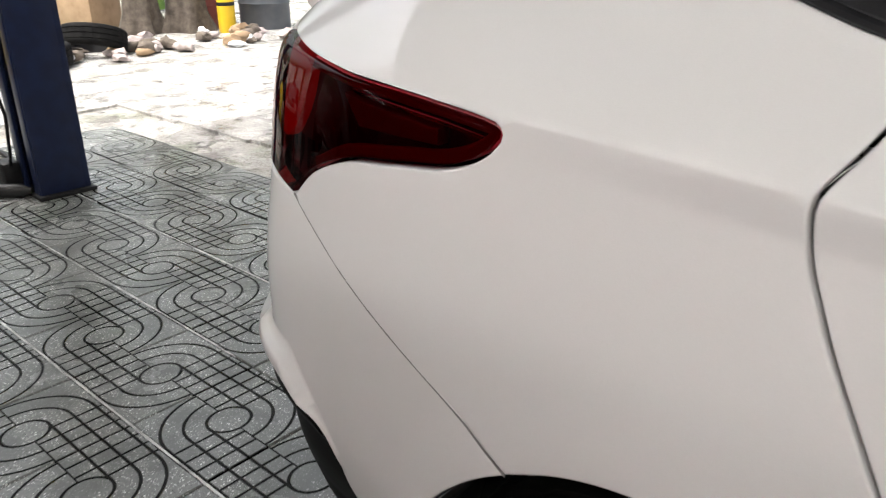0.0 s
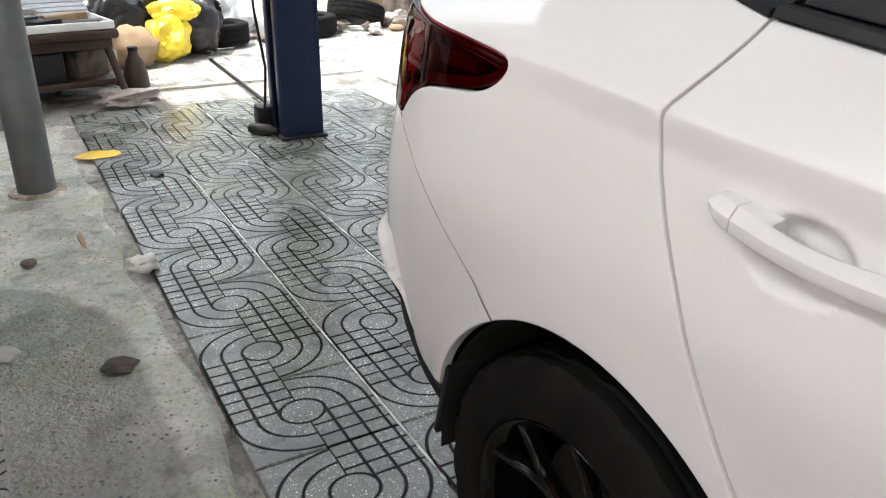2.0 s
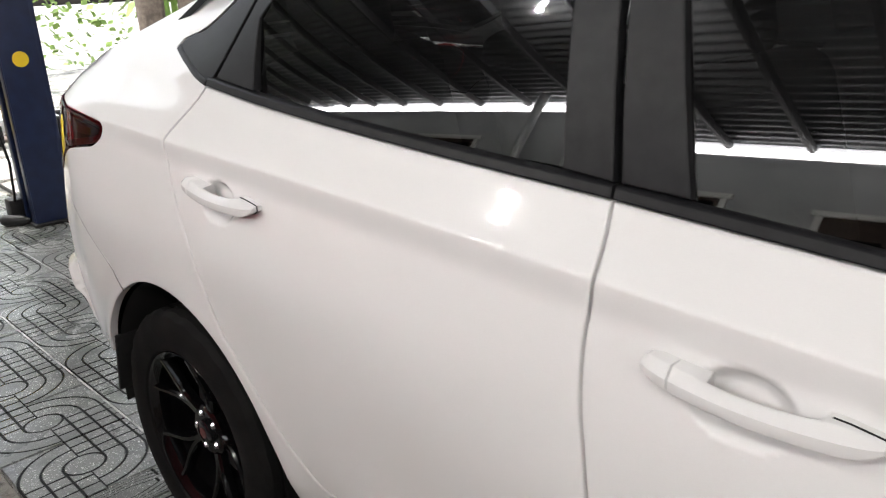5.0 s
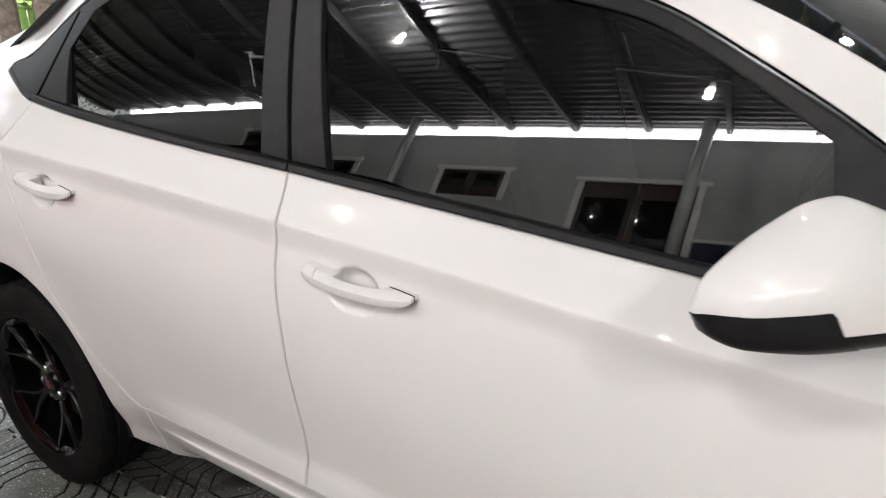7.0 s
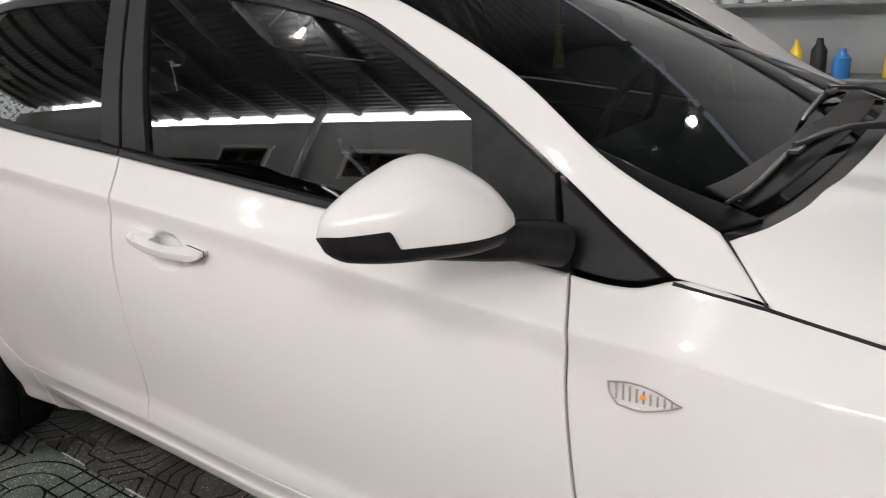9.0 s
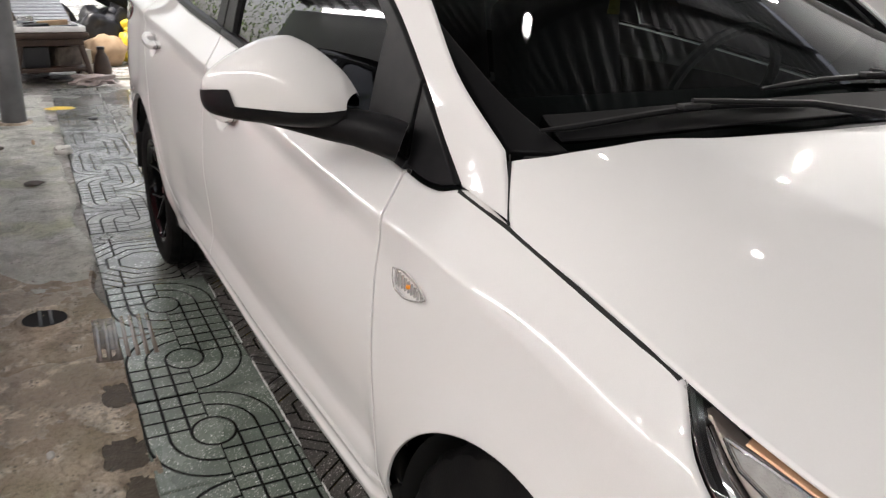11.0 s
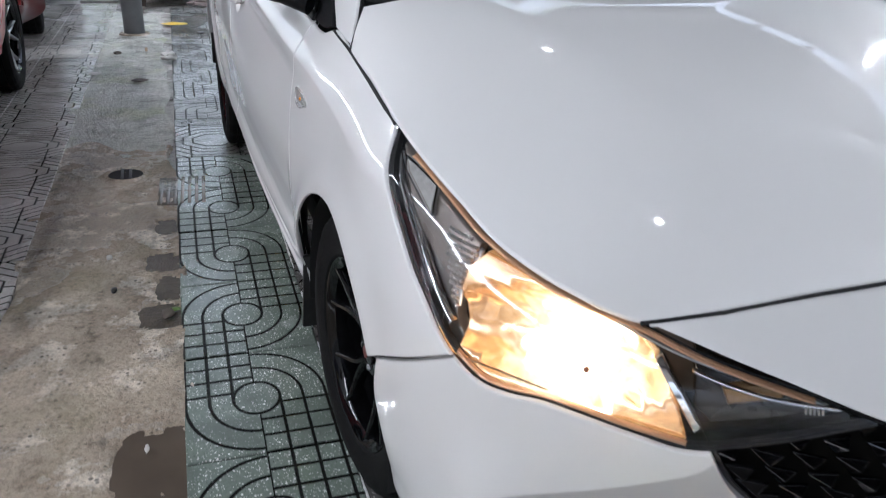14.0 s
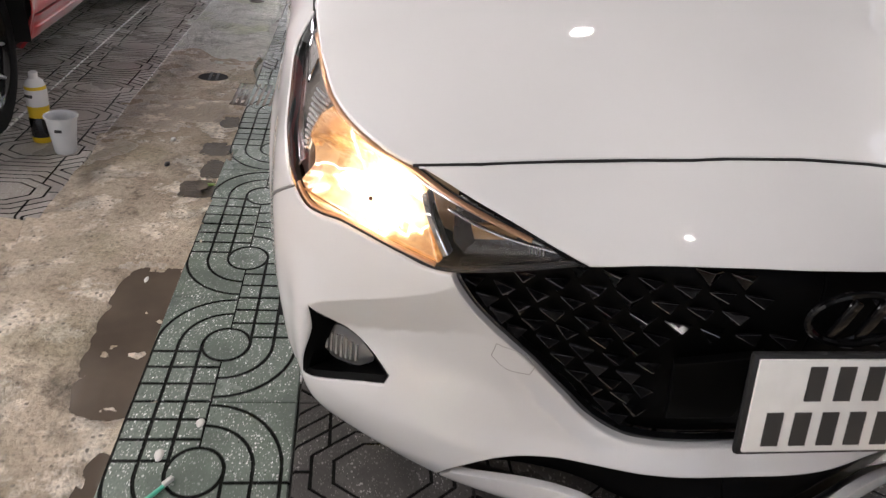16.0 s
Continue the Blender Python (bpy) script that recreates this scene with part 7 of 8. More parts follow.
part("control_box", bm, BEIGE, lift, "beige control box")
bm = bmesh.new()
box(bm, (0.202, 0.282, 0.05), (0.03, -0.30, 0.94), 0.02)
part("control_box_base", bm, POSTGREY, lift)
bm = bmesh.new()
lathe(bm, [(0.045, 0), (0.045, 0.003), (0.03, 0.0035)], 24, Matrix.Translation((0.131, -0.02, 1.0)) @ Matrix.Rotation(radians(90), 4, "Y"))
part("sticker", bm, YELLOW, lift, "round yellow sticker")
bm = bmesh.new()
tube(bm, [(0.06, -0.24, 0.95), (0.05, -0.22, 0.7), (0.04, -0.18, 0.4), (0.0, -0.185, 0.2), (-0.10, -0.17, 0.12)], 0.008, 8)
part("hose", bm, SEAL, lift, "black hose")
bm = bmesh.new()
lathe(bm, [(0.028, 0), (0.034, 0.02), (0.034, 0.13), (0.022, 0.15), (0.013, 0.18)], 20, pose(-4.96, -0.14, 0.035, 90, 0, 130))
tagged(part("oil_bottle", bm, PLASTIC), "oily black bottle lying on the tiles", "bottle")

bm = bmesh.new()
tube(bm, [(-7.35, 0.29, 0.012), (-6.5, 0.24, 0.012), (-5.7, 0.19, 0.012), (-5.05, 0.10, 0.012)], 0.014, 8)
tagged(part("cable", bm, SEAL), "black cable lying across the pale tiles", "cable")

# work table with a tray and tools
tb = thing("work_table", pose(-6.38, -0.96, 0, 0, 0, 8), "dark wooden work table with a white tray of tools", "table")
bm = bmesh.new()
box(bm, (0.66, 0.64, 0.06), (0, 0, 0.45), 0.02)
part("tabletop", bm, DARKWOOD, tb)
for sx in (-1, 1):
    for sy in (-1, 1):
        bm = bmesh.new()
        tube(bm, [(sx * 0.24, sy * 0.24, 0.43), (sx * 0.30, sy * 0.33, 0.0)], 0.028, 8, [1, 0.8])
        part("leg", bm, DARKWOOD, tb)
for sy in (-1, 1):
    bm = bmesh.new()
    box(bm, (0.54, 0.03, 0.04), (0, sy * 0.295, 0.12), 0.006)
    part("stretcher", bm, DARKWOOD, tb)
for sx in (-1, 1):
    bm = bmesh.new()
    box(bm, (0.03, 0.56, 0.04), (sx * 0.27, 0, 0.14), 0.006)
    part("stretcher", bm, DARKWOOD, tb)
bm = bmesh.new()
box(bm, (0.58, 0.56, 0.08), (0, 0, 0.395), 0.01)
part("apron", bm, DARKWOOD, tb)
bm = bmesh.new()
box(bm, (0.52, 0.54, 0.02), (0, 0, 0.145), 0.006)
part("lower_shelf", bm, DARKWOOD, tb)
for i, (x, y, w, d, h, mt, lb) in enumerate(((-6.26, -1.08, 0.26, 0.22, 0.19, BLACKBAG, "dark box on the shelf of the work table"), (-6.40, -0.84, 0.30, 0.24, 0.18, BARK, "dirty brown carton on the shelf of the work table"))):
    bm = bmesh.new()
    box(bm, (w, d, h), (0, 0, h / 2), 0.008)
    o = part("carton", bm, mt)
    o.matrix_world = pose(x, y, 0.155, 0, 0, 12 + 20 * i)
    tagged(o, lb, "carton")
screen = thing("pleated_shade", pose(-6.40, -0.94, 0.54, 0, -62, 10), "folded grey pleated sunshade leaning on the tray", "sunshade")
for k in range(14):
    bm = bmesh.new()
    box(bm, (0.012, 0.46, 0.026), (0.006 * (k % 2), 0, 0.02 + 0.026 * k), 0.003)
    part("pleat", bm, POSTPALE, screen)
tray = thing("tray", pose(-6.36, -0.95, 0.4805, 0, 0, 8), "shallow white plastic tray on the work table", "tray")
bm = bmesh.new()
box(bm, (0.58, 0.58, 0.012), (0, 0, 0.006), 0.004)
for sx, sy, w, d in ((-1, 0, 0.02, 0.58), (1, 0, 0.02, 0.58), (0, -1, 0.58, 0.02), (0, 1, 0.58, 0.02)):
    box(bm, (w, d, 0.05), (sx * 0.285, sy * 0.285, 0.025), 0.006)
part("pan", bm, ENAMEL, tray)
for i, (x, y, sx, sy, sz, rz, mt, nm, lb) in enumerate([(-6.22, -1.02, 0.20, 0.16, 0.05, 20, TRIM, "tool_case", "black tool case lying in the tray"), (-6.20, -0.80, 0.16, 0.24, 0.04, -15, DRUMBLUE, "floor_mat", "dark folded mat in the tray"),
                                                      (-6.27, -0.88, 0.10, 0.26, 0.075, 4, CARD, "paper_box", "small crumpled brown box in the tray"), (-6.44, -1.10, 0.12, 0.14, 0.10, 5, STEEL, "metal_part", "grey metal part in the tray")]):
    bm = bmesh.new()
    box(bm, (sx, sy, sz), (0, 0, sz / 2), min(0.012, sz / 3), None, 2)
    o = part(nm, bm, mt)
    o.matrix_world = pose(x, y, 0.494, 4, -3, rz)
    tagged(o, lb, "tool")
crumpled("cloth_bundle", (-6.86, -1.02, 0.0), (0.14, 0.36, 0.38), BARK, "bundle of brown cloth and straps behind the work table", "bundle", 21, 0.35, 4)
jug = thing("jug", pose(-6.42, -0.48, 0) @ Matrix.Scale(0.68, 4), "dark brown plastic jug standing on the floor", "jug")
bm = bmesh.new()
lathe(bm, [(0.10, 0.0), (0.125, 0.02), (0.12, 0.18), (0.085, 0.32), (0.05, 0.38), (0.048, 0.42)], 28)
part("body", bm, DARKWOOD, jug)
bm = bmesh.new()
lathe(bm, [(0.052, 0.42), (0.052, 0.455), (0.035, 0.46)], 20)
part("cap", bm, PLASTIC, jug)
bm = bmesh.new()
box(bm, (0.12, 0.14, 0.20), (0, 0, 0.25), 0.012)
box(bm, (0.16, 0.18, 0.15), (0, 0, 0.075), 0.012)
o = part("can", bm, BEIGE)
o.matrix_world = pose(-6.72, -0.60, 0, 0, 0, 15) @ Matrix.Scale(0.72, 4)
tagged(o, "pale beige tin can beside the jug", "can")
crumpled("rag", (-6.02, -0.61, 0), (0.12, 0.18, 0.05), RAG, "crumpled grey and pink rags on the tiles", "rags", 3, 0.7)
crumpled("yellow_bag", (-7.48, 0.0, 0), (0.16, 0.19, 0.21), YELLOWBAG, "crumpled bright yellow plastic bag", "bag", 5, 0.30, 4)
crumpled("yellow_bag", (-7.52, 0.08, 0.30), (0.11, 0.20, 0.11), YELLOWBAG, "knotted neck of a bright yellow plastic bag", "bag", 9, 0.32, 4)
crumpled("sack", (-7.36, -0.34, 0), (0.18, 0.22, 0.17), CARD, "slumped tan paper sack beside the yellow bag", "sack", 7, 0.3)
crumpled("yellow_scrap", (-4.93, -0.97, 0.001), (0.075, 0.11, 0.004), YELLOW, "flat yellow scrap on the tiles", "scrap", 11, 0.25)
crumpled("tissue", (-3.35, -1.07, 0.0), (0.045, 0.06, 0.03), PAPER, "crumpled white tissue on the concrete", "tissue", 13, 0.6)
for x, y, z, ti, tu in ((-8.05, -0.25, 0.12, 90, 0), (-8.0, -0.15, 0.33, 86, 30), (-8.1, 0.55, 0.12, 90, 50), (-8.55, 0.50, 0.31, 78, 10), (-8.35, 1.55, 0.11, 90, 0), (-8.65, 2.25, 0.15, 70, 40), (-8.7, -0.8, 0.3, 20, 70), (-8.2, -1.0, 0.11, 90, 20)):
    loose_tyre(x, y, z, ti, tu)
for x, y, z, sx, sy, sz in ((-7.85, -0.32, 0, 0.26, 0.30, 0.30), (-7.75, 0.30, 0, 0.22, 0.22, 0.26), (-7.95, 0.02, 0, 0.28, 0.30, 0.34)):
    crumpled("black_bag", (x, y, z), (sx, sy, sz), BLACKBAG, "bulging black plastic bag of rubbish", "bag", 40 + x, 0.35, 4, "black rubbish bags")
top_tyre = loose_tyre(-7.90, -0.12, 0.68, 62, 18, 1.0)
bm = bmesh.new()
box(bm, (0.24, 0.004, 0.09), (0.0, 0.0, 0.0), 0.001)
lab = part("label", bm, PAPER, top_tyre, "white paper label")
lab.matrix_basis = Matrix.Translation((0.10, 0.0, -0.318)) @ Matrix.Rotation(radians(90), 4, "X") @ Matrix.Rotation(radians(90), 4, "Z") @ Matrix.Rotation(0, 4, "X")
for i in range(9):
    x, y = -8.2 - 0.5 * random.random(), 0.35 + 1.0 * random.random()
    crumpled("white_bag", (x, y, 0), (0.12 + 0.1 * random.random(), 0.14 + 0.1 * random.random(), 0.10 + 0.12 * random.random()), BAGWHITE, "crumpled white plastic bag of rubbish", "bag", 30 + i, 0.55, 3, "rubbish bags")
for i in range(46):
    x, y = -8.9 + 0.9 * random.random(), 0.9 + 3.6 * random.random()
    crumpled("rubble", (x, y, 0), (0.04 + 0.07 * random.random(), 0.05 + 0.08 * random.random(), 0.03 + 0.04 * random.random()), random.choice((BARK, BARK, RAG, BAGWHITE, CARD, RAG)),
             "small piece of rubble and litter", "rubble", 60 + i, 0.6, 2, "litter along the yard edge")


def drum(x, y, r, h, mat, name, label):
    t = thing(name, pose(x, y, 0), label, "drum")
    bm = bmesh.new()
    lathe(bm, [(r, 0.0), (r, h * 0.32), (r * 1.03, h * 0.34), (r, h * 0.36), (r, h * 0.64), (r * 1.03, h * 0.66), (r, h * 0.68), (r, h), (r * 0.96, h), (r * 0.95, h - 0.02)], 36)
    part("shell", bm, mat, t)
    bm = bmesh.new()
    lathe(bm, [(r * 1.01, h - 0.01), (r * 1.03, h), (r * 1.01, h + 0.012), (r * 0.97, h)], 36, None, True)
    part("rim", bm, mat, t)


drum(-9.05, 4.62, 0.30, 0.86, DRUMBLUE, "steel_drum", "dark grey-blue steel drum at the yard edge")
drum(-9.6, 4.15, 0.24, 0.80, DRUMRED, "red_drum", "faded red drum at the yard edge")
yc = thing("yellow_canister", pose(-9.02, 4.05, 0), "tall bright yellow plastic canister", "canister")
bm = bmesh.new()
lathe(bm, [(0.095, 0), (0.10, 0.02), (0.10, 0.50), (0.085, 0.56), (0.05, 0.60)], 28)
part("body", bm, YELLOW, yc)
bm = bmesh.new()
lathe(bm, [(0.101, 0.30), (0.103, 0.31), (0.103, 0.33), (0.101, 0.34)], 28, None, True)
part("band", bm, PLASTIC, yc, "black band")


def stump(x, y, r, h, seed):
    t = thing("tree_trunk", pose(x, y, 0), "weathered grey-brown tree trunk with buttress roots", "tree", "trunks")
    bm = bmesh.new()
    n, rings = 22, []
    for k in range(12):
        z = h * k / 11
        fl = 1 + 0.9 * math.exp(-z / 0.22)
        ring = []
        for i in range(n):
            a = 2 * math.pi * i / n
            q = 1 + 0.22 * noise.noise(Vector((math.cos(a) * 1.6, math.sin(a) * 1.6, z * 0.8 + seed))) + (fl - 1) * (0.5 + 0.5 * math.cos(5 * a + seed))
            ring.append(bm.verts.new((r * q * math.cos(a) + 0.05 * z * math.sin(seed), r * q * math.sin(a), z)))
        rings.append(ring)
    for a, b in zip(rings, rings[1:]):
        for i in range(n):
            bm.faces.new((a[i], a[(i + 1) % n], b[(i + 1) % n], b[i]))
    bm.faces.new(rings[-1])
    part("trunk", bm, BARK, t)
    bm = bmesh.new()
    for k in range(3):
        a = seed + 2.1 * k
        tube(bm, [(0, 0, h * 0.9), (0.4 * math.cos(a), 0.4 * math.sin(a), h * 1.15), (1.0 * math.cos(a), 1.0 * math.sin(a), h * 1.45)], r * 0.6, 8, [1, 0.6, 0.3])
    part("limb", bm, BARK, t)


stump(-9.7, 3.35, 0.17, 2.6, 1.0)
stump(-9.5, 3.85, 0.19, 2.4, 2.3)
bm = bmesh.new()
box(bm, (0.5, 0.55, 0.42), (0, 0, 0.21), 0.01)
o = part("cardboard_box", bm, CARD)
o.matrix_world = pose(-10.4, 3.1, 0, 0, 0, 25)
tagged(o, "battered brown cardboard box in the yard", "box")


def banana(x, y, h, seed):
    """A banana plant: a fleshy stem and long arched, torn leaves."""
    rnd = random.Random(seed)
    t = thing("banana_plant", pose(x, y, 0, 0, 0, rnd.uniform(0, 360)), "bright green banana plant with torn arching leaves", "plant", "banana plants")
    bm = bmesh.new()
    tube(bm, [(0, 0, 0), (0.03, 0.02, h * 0.4), (0.02, 0.04, h * 0.8)], 0.09, 10, [1, 0.8, 0.5])
    part("stem", bm, LEAF, t)
    for k in range(8):
        a, ln, w = 2 * math.pi * k / 8 + rnd.uniform(-0.3, 0.3), rnd.uniform(0.9, 1.5), rnd.uniform(0.13, 0.2)
        vs, fs = [], []
        for i in range(13):
            u = i / 12
            r, z = ln * u * (1 - 0.25 * u), h * 0.75 + 0.9 * u - 1.15 * u * u * rnd.uniform(0.9, 1.1)
            ww = w * math.sin(math.pi * min(1, 0.08 + 0.92 * u)) * (0.75 + 0.25 * rnd.random())
            for q, dz in ((-1, -0.03), (0, 0.012), (1, -0.03)):
                vs.append((r * math.cos(a) - q * ww * math.sin(a), r * math.sin(a) + q * ww * math.cos(a), z + dz * ww / w))
        for i in range(12):
            for q in range(2):
                b = 3 * i + q
                fs.append((b, b + 3, b + 4, b + 1))
        mesh_part("leaf", vs, fs, LEAF, t)


for i, (x, y, h) in enumerate([(-11.5, -1.2, 1.7), (-12.2, 0.3, 2.0), (-11.2, 1.2, 1.5), (-12.6, 2.2, 2.2), (-13.4, -2.2, 2.0), (-11.9, 4.9, 1.6), (-13.6, 5.6, 2.2)]):
    banana(x, y, h, i)
HEDGE = material("hedge_leaves", (0.14, 0.24, 0.05), 0.6, colour2=(0.24, 0.36, 0.08), scale=3)
vs, fs = [], []
# unseen upper leaves are added to keep the sky out of the paint's reflections
for i in range(21000):
    y, z = random.uniform(-9, 12), random.uniform(0.1, 12.0)
    x = -15.5 - 1.2 * random.random() - 0.5 * noise.noise(Vector((y, z, 0)))
    if z > 10.0 + 2.5 * noise.noise(Vector((y * 0.5, 5, 0))):
        continue
    s, a, b = random.uniform(0.10, 0.22), random.uniform(0, 6.3), random.uniform(-0.9, 0.9)
    u = Vector((math.cos(a) * math.cos(b), math.sin(a) * math.cos(b), math.sin(b)))
    w = u.cross(Vector((0.3, 0.5, 0.8))).normalized() * s * 0.35
    p = Vector((x, y, z))
    n = len(vs)
    vs += [p, p + u * s * 0.5 + w, p + u * s, p + u * s * 0.5 - w]
    fs.append((n, n + 1, n + 2, n + 3))
tagged(mesh_part("thicket", vs, fs, HEDGE, None, "", 60, True), "tall sunlit green thicket behind the yard, its unseen top added to screen the sky", "thicket", kind="stuff")

# ---- workshop side: shelf with bottles ----
sh = thing("shelf", pose(1.4, 5.35, 0), "dark steel shelf with bottles and packets on the workshop wall", "shelf")
for z in (0.5, 1.1, 1.7, 2.3):
    bm = bmesh.new()
    box(bm, (5.0, 0.42, 0.03), (0, 0, z), 0.004)
    part("board", bm, POSTGREY, sh)
for sx in (-2.45, 0, 2.45):
    bm = bmesh.new()
    box(bm, (0.05, 0.40, 2.6), (sx, 0.02, 1.3), 0.004)
    part("upright", bm, RAFTER, sh)
BOTTLES = [material("blue_bottle", (0.03, 0.16, 0.42), 0.3), ENAMEL, material("pale_packet", (0.55, 0.57, 0.6), 0.4), YELLOW, PLASTIC]
for z in (0.515, 1.115, 1.715):
    for k in range(26):
        x = -0.95 + 0.18 * k
        if random.random() < 0.15:
            continue
        bm = bmesh.new()
        r, h = random.uniform(0.045, 0.075), random.uniform(0.2, 0.36)
        lathe(bm, [(r * 0.95, 0), (r, 0.01), (r, h * 0.7), (r * 0.5, h * 0.85), (r * 0.4, h)], 12)
        o = part("bottle", bm, random.choice(BOTTLES))
        o.location = (x, 5.28 + random.uniform(-0.06, 0.06), z)
        tagged(o, "plastic bottle of car care liquid on the shelf", "bottle", "shelf bottles")

# ---- small things on the floor ----
can = thing("spray_can", pose(0.07, -1.83, 0.0) @ Matrix.Scale(1.18, 4), "yellow and black aerosol can with white cap on the floor", "spray can")
bm = bmesh.new()
lathe(bm, [(0.030, 0), (0.033, 0.006), (0.033, 0.185), (0.031, 0.19)], 32)
part("body", bm, YELLOW, can)
bm = bmesh.new()
lathe(bm, [(0.0333, 0.02), (0.0336, 0.022), (0.0336, 0.085), (0.0333, 0.087)], 32, None, True)
part("lower_label", bm, PIANO, can, "black lower label")
bm = bmesh.new()
lathe(bm, [(0.0334, 0.125), (0.0337, 0.127), (0.0337, 0.178), (0.0334, 0.18)], 32, None, True)
part("upper_label", bm, ENAMEL, can, "white upper label")
for k in range(4):
    bm = bmesh.new()
    a = radians(-50 + 14 * k)
    box(bm, (0.002, 0.006, 0.010), (0.0342 * math.cos(a), 0.0342 * math.sin(a), 0.160), 0.0, Matrix.Rotation(a, 4, "Z"))
    part("print_bar", bm, INK, can)
bm = bmesh.new()
lathe(bm, [(0.031, 0.19), (0.026, 0.205), (0.018, 0.212), (0.014, 0.214), (0.014, 0.232), (0.008, 0.236)], 24)
part("cap", bm, ENAMEL, can, "white spray cap")
cup = thing("plastic_cup", pose(0.18, -1.715, 0.0) @ Matrix.Scale(1.18, 4), "milky plastic cup standing on the concrete", "cup")
bm = bmesh.new()
lathe(bm, [(0.030, 0.0), (0.033, 0.004), (0.048, 0.118), (0.052, 0.120), (0.052, 0.126), (0.047, 0.124), (0.044, 0.10), (0.030, 0.008)], 36)
part("wall", bm, BAGWHITE, cup)
bm = bmesh.new()
box(bm, (0.003, 0.022, 0.010), (0.0445, 0.0, 0.085), 0.001)
part("mark", bm, INK, cup, "small dark mark")
for x, y, sx, sy, sz, mt, nm, lb in [(0.024, -1.345, 0.016, 0.011, 0.007, PAPER, "pebble", "small white pebble on the concrete"), (0.282, -1.321, 0.018, 0.010, 0.007, PLASTIC, "plastic_chip", "small black plastic chip on the concrete"),
                                   (1.123, -1.223, 0.016, 0.006, 0.004, PAPER, "paper_scrap", "tiny white paper scrap on the damp concrete"), (1.84, -1.05, 0.018, 0.010, 0.004, PAPER, "paper_scrap", "tiny white paper scrap on the tiles"),
                                   (1.74, -0.98, 0.014, 0.010, 0.004, PAPER, "paper_scrap", "tiny white paper scrap on the tiles"), (-4.45, -0.78, 0.05, 0.035, 0.008, PLASTIC, "plastic_chip", "black plastic scrap on the tiles"),
                                   # the first is a lump flattened into a dark spot
                                   (-2.72, -1.26, 0.05, 0.055, 0.004, BARK, "oil_lump", "flat dark spot on the concrete"), (-2.95, -1.55, 0.05, 0.05, 0.004, PAPER, "paper_scrap", "flat white paper scrap on the floor"),
                                   (-3.75, -1.22, 0.09, 0.012, 0.004, CARD, "wood_splinter", "pale wooden splinter on the concrete"), (-3.6, -1.42, 0.03, 0.03, 0.012, BARK, "clod", "dark clod of dirt on the concrete"),
                                   (0.48, -1.16, 0.03, 0.02, 0.008, BARK, "clod", "dark clod of dirt beside the tiles"), (0.45, -1.14, 0.012, 0.02, 0.003, LEAF, "leaf", "small green leaf on the floor")]:
    crumpled(nm, (x, y, 0.0), (sx, sy, sz), mt, lb, "scrap", 7 + x, 0.3, 2)
tbsh = thing("toothbrush", pose(1.93, -1.02, 0.004, 0, 0, -38), "mint green toothbrush lying on the tiles", "toothbrush")
bm = bmesh.new()
tube(bm, [(0, 0, 0.004), (0.06, 0.001, 0.004), (0.11, 0, 0.005), (0.15, 0, 0.004)], 0.005, 8, [0.9, 1.0, 0.6, 0.8])
part("handle", bm, GREENTEAL, tbsh)
bm = bmesh.new()
box(bm, (0.026, 0.010, 0.010), (-0.008, 0, 0.008), 0.002)
part("bristles", bm, PAPER, tbsh, "white bristles")
mh = thing("drain_cover", pose(-0.875, -1.31, -0.002), "small round broken drain cover set in the concrete", "drain cover")
bm = bmesh.new()
lathe(bm, [(0.075, 0.0), (0.082, 0.006), (0.092, 0.006), (0.098, 0.0)], 36, None, True)
part("ring", bm, CONCRETE, mh, "worn cement ring")
bm = bmesh.new()
box(bm, (0.13, 0.012, 0.006), (0, 0.02, 0.002), 0.001)
box(bm, (0.14, 0.012, 0.006), (0, -0.015, 0.002), 0.001)
part("bar", bm, RAFTER, mh)
bm = bmesh.new()
lathe(bm, [(0.074, -0.002), (0.074, 0.0)], 30)
part("hole", bm, GAP, mh)
WETPLATE = material("wet_grey_cement", (0.17, 0.135, 0.10), 0.20, colour2=(0.09, 0.072, 0.055), scale=9, bump=0.2)
gp = thing("ribbed_plate", pose(-0.62, -1.075, -0.006, 0, 0, -3), "grooved wet grey cement plate over the drain", "drain plate")
bm = bmesh.new()
box(bm, (0.34, 0.20, 0.012), (0, 0, 0), 0.002)
part("base", bm, WETPLATE, gp)
for k in range(7):
    bm = bmesh.new()
    box(bm, (0.33, 0.017, 0.006), (0, -0.087 + 0.029 * k, 0.005), 0.0028)
    part("rib", bm, WETPLATE, gp)
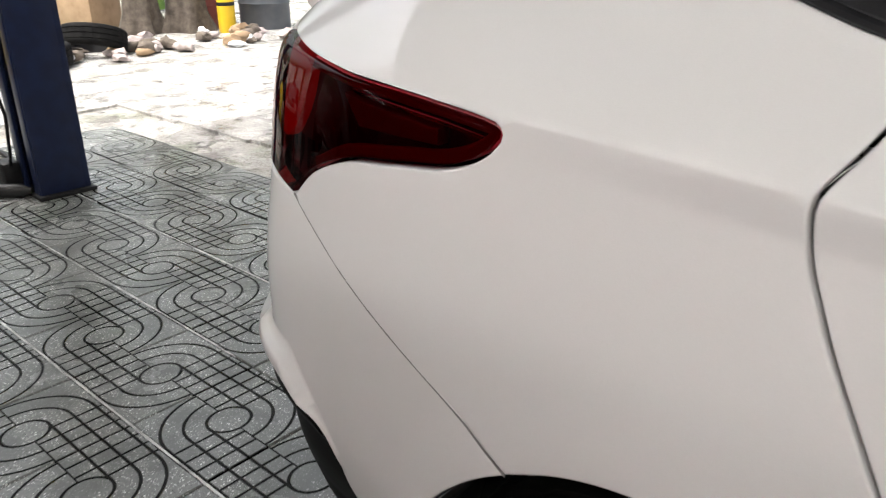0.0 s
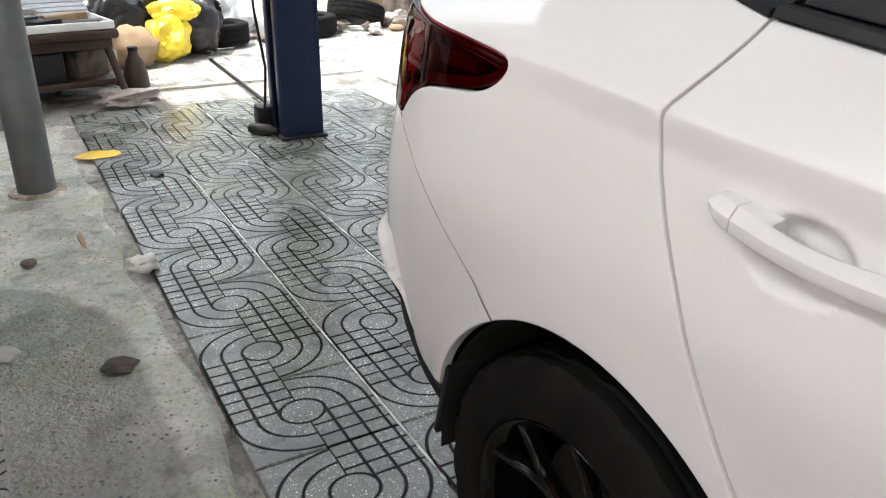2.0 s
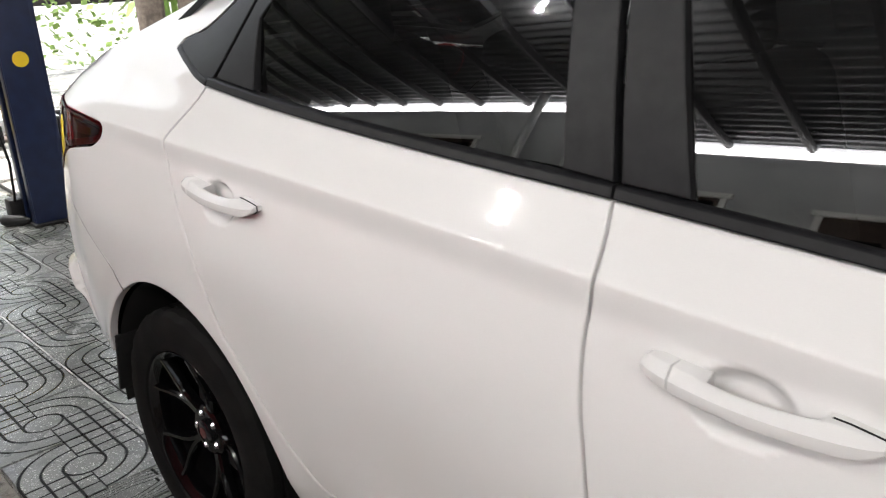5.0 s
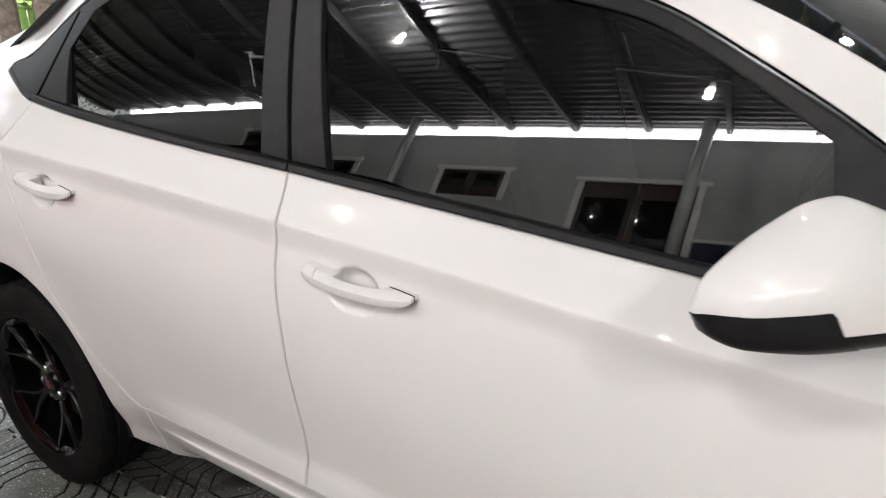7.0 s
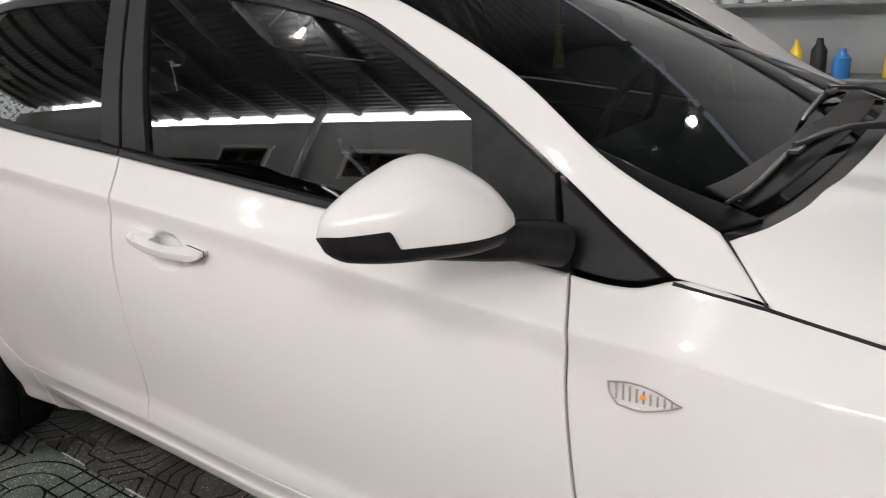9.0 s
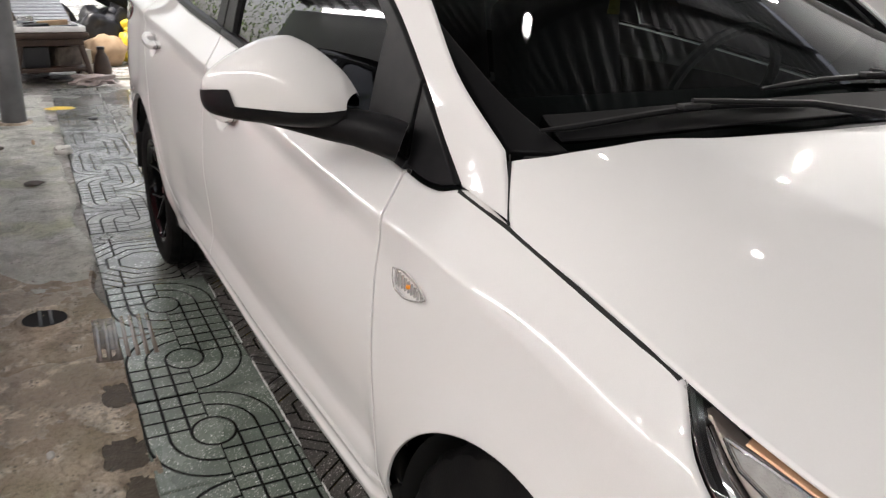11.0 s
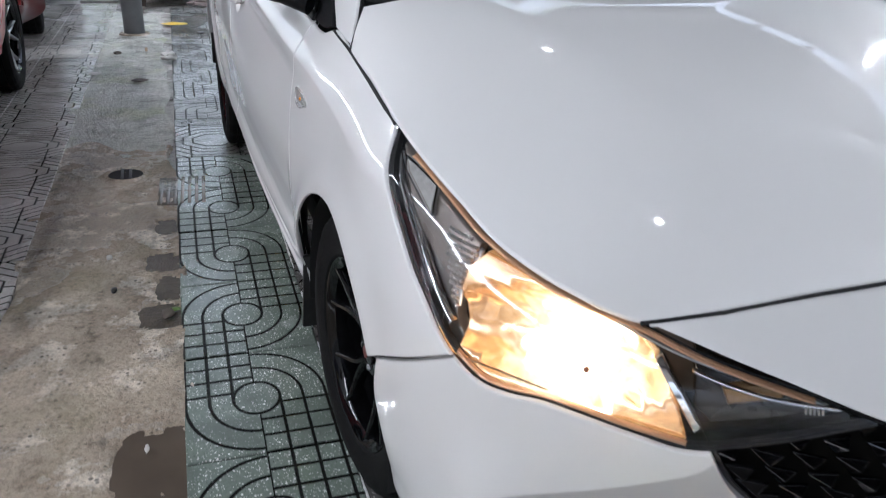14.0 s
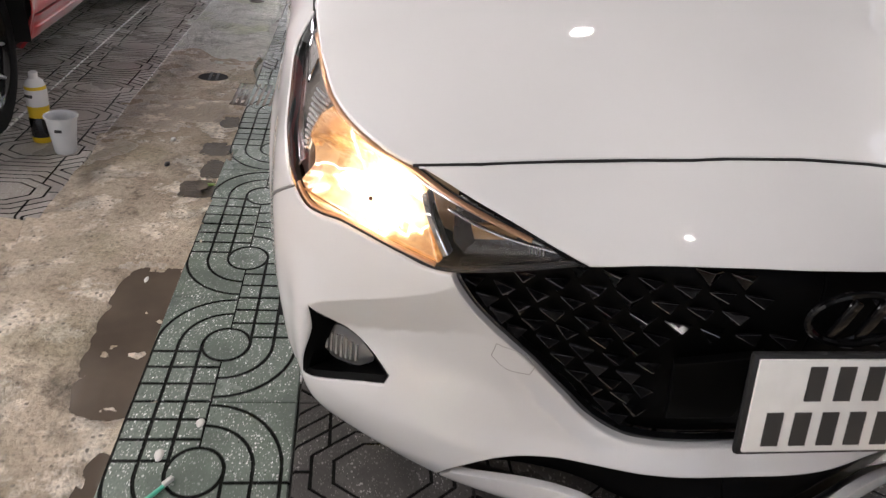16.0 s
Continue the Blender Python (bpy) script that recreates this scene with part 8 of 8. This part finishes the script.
PUDDLE = material("standing_water", (0.11, 0.085, 0.064), 0.03, colour2=(0.075, 0.058, 0.044), scale=4)
# small puddles get a dark matte colour in place of reflecting water
PUDDLEDARK = material("dark_matte_puddle", (0.055, 0.042, 0.030), 0.42, colour2=(0.10, 0.078, 0.055), scale=30, bump=0.5, bump_scale=120, spec=0.35)
for cx, cy, rx, ry, deep in DIPS:
    bm = bmesh.new()
    ring = []
    for a in np.linspace(0, 2 * math.pi, 72)[:-1]:
        w = 1.0 if rx > 0.2 else 0.95 + 0.5 * noise.noise(Vector((cx * 9 + math.cos(a) * 1.6, math.sin(a) * 1.6, 3))) + 0.25 * noise.noise(Vector((cx * 5 + math.cos(a) * 5, math.sin(a) * 5, 8)))
        ring.append(bm.verts.new((cx + w * rx * math.copysign(abs(math.cos(a)) ** 0.55, math.cos(a)), cy + w * ry * math.copysign(abs(math.sin(a)) ** 0.7, math.sin(a)), -0.0095 if rx > 0.2 else -0.0085)))
    bm.faces.new(ring)
    if rx > 0.2:
        tagged(part("puddle", bm, PUDDLE), "shallow brown puddle in a hollow of the concrete", "puddle", kind="structure")
    else:
        tagged(part("dark_puddle_patch", bm, PUDDLEDARK), "dark matte patch in place of a small puddle in the concrete", "mud", kind="structure")

# ---- pale strips that paint the wet glint of three tile joints ----
JOINTGLINT = material("pale_joint_glint", (0.62, 0.62, 0.60), 0.2, colour2=(0.30, 0.30, 0.29), scale=9, spread=(0.45, 0.6))
for row, x0, x1 in ((1, -4.3, -1.9), (2, -4.0, -2.9), (3, -4.3, -3.0)):
    bm = bmesh.new()
    ln = x1 - x0
    for k in range(int(ln / 0.06)):
        a, b = x0 + 0.06 * k, x0 + 0.06 * (k + 1)
        w0, w1 = (0.0032 + 0.0022 * noise.noise(Vector((q * 9, row, 0))) for q in (a, b))
        y0, y1 = (-1.115 + row * PITCH + (q + 0.03) * math.tan(TURN) for q in (a, b))
        bm.faces.new([bm.verts.new(v) for v in ((a, y0 - w0, 0.0022), (b, y1 - w1, 0.0022), (b, y1 + w1, 0.0022), (a, y0 + w0, 0.0022))])
    tagged(part("trim", bm, JOINTGLINT), "pale strip painted as the wet glint of the tile joint", "grout", kind="structure")
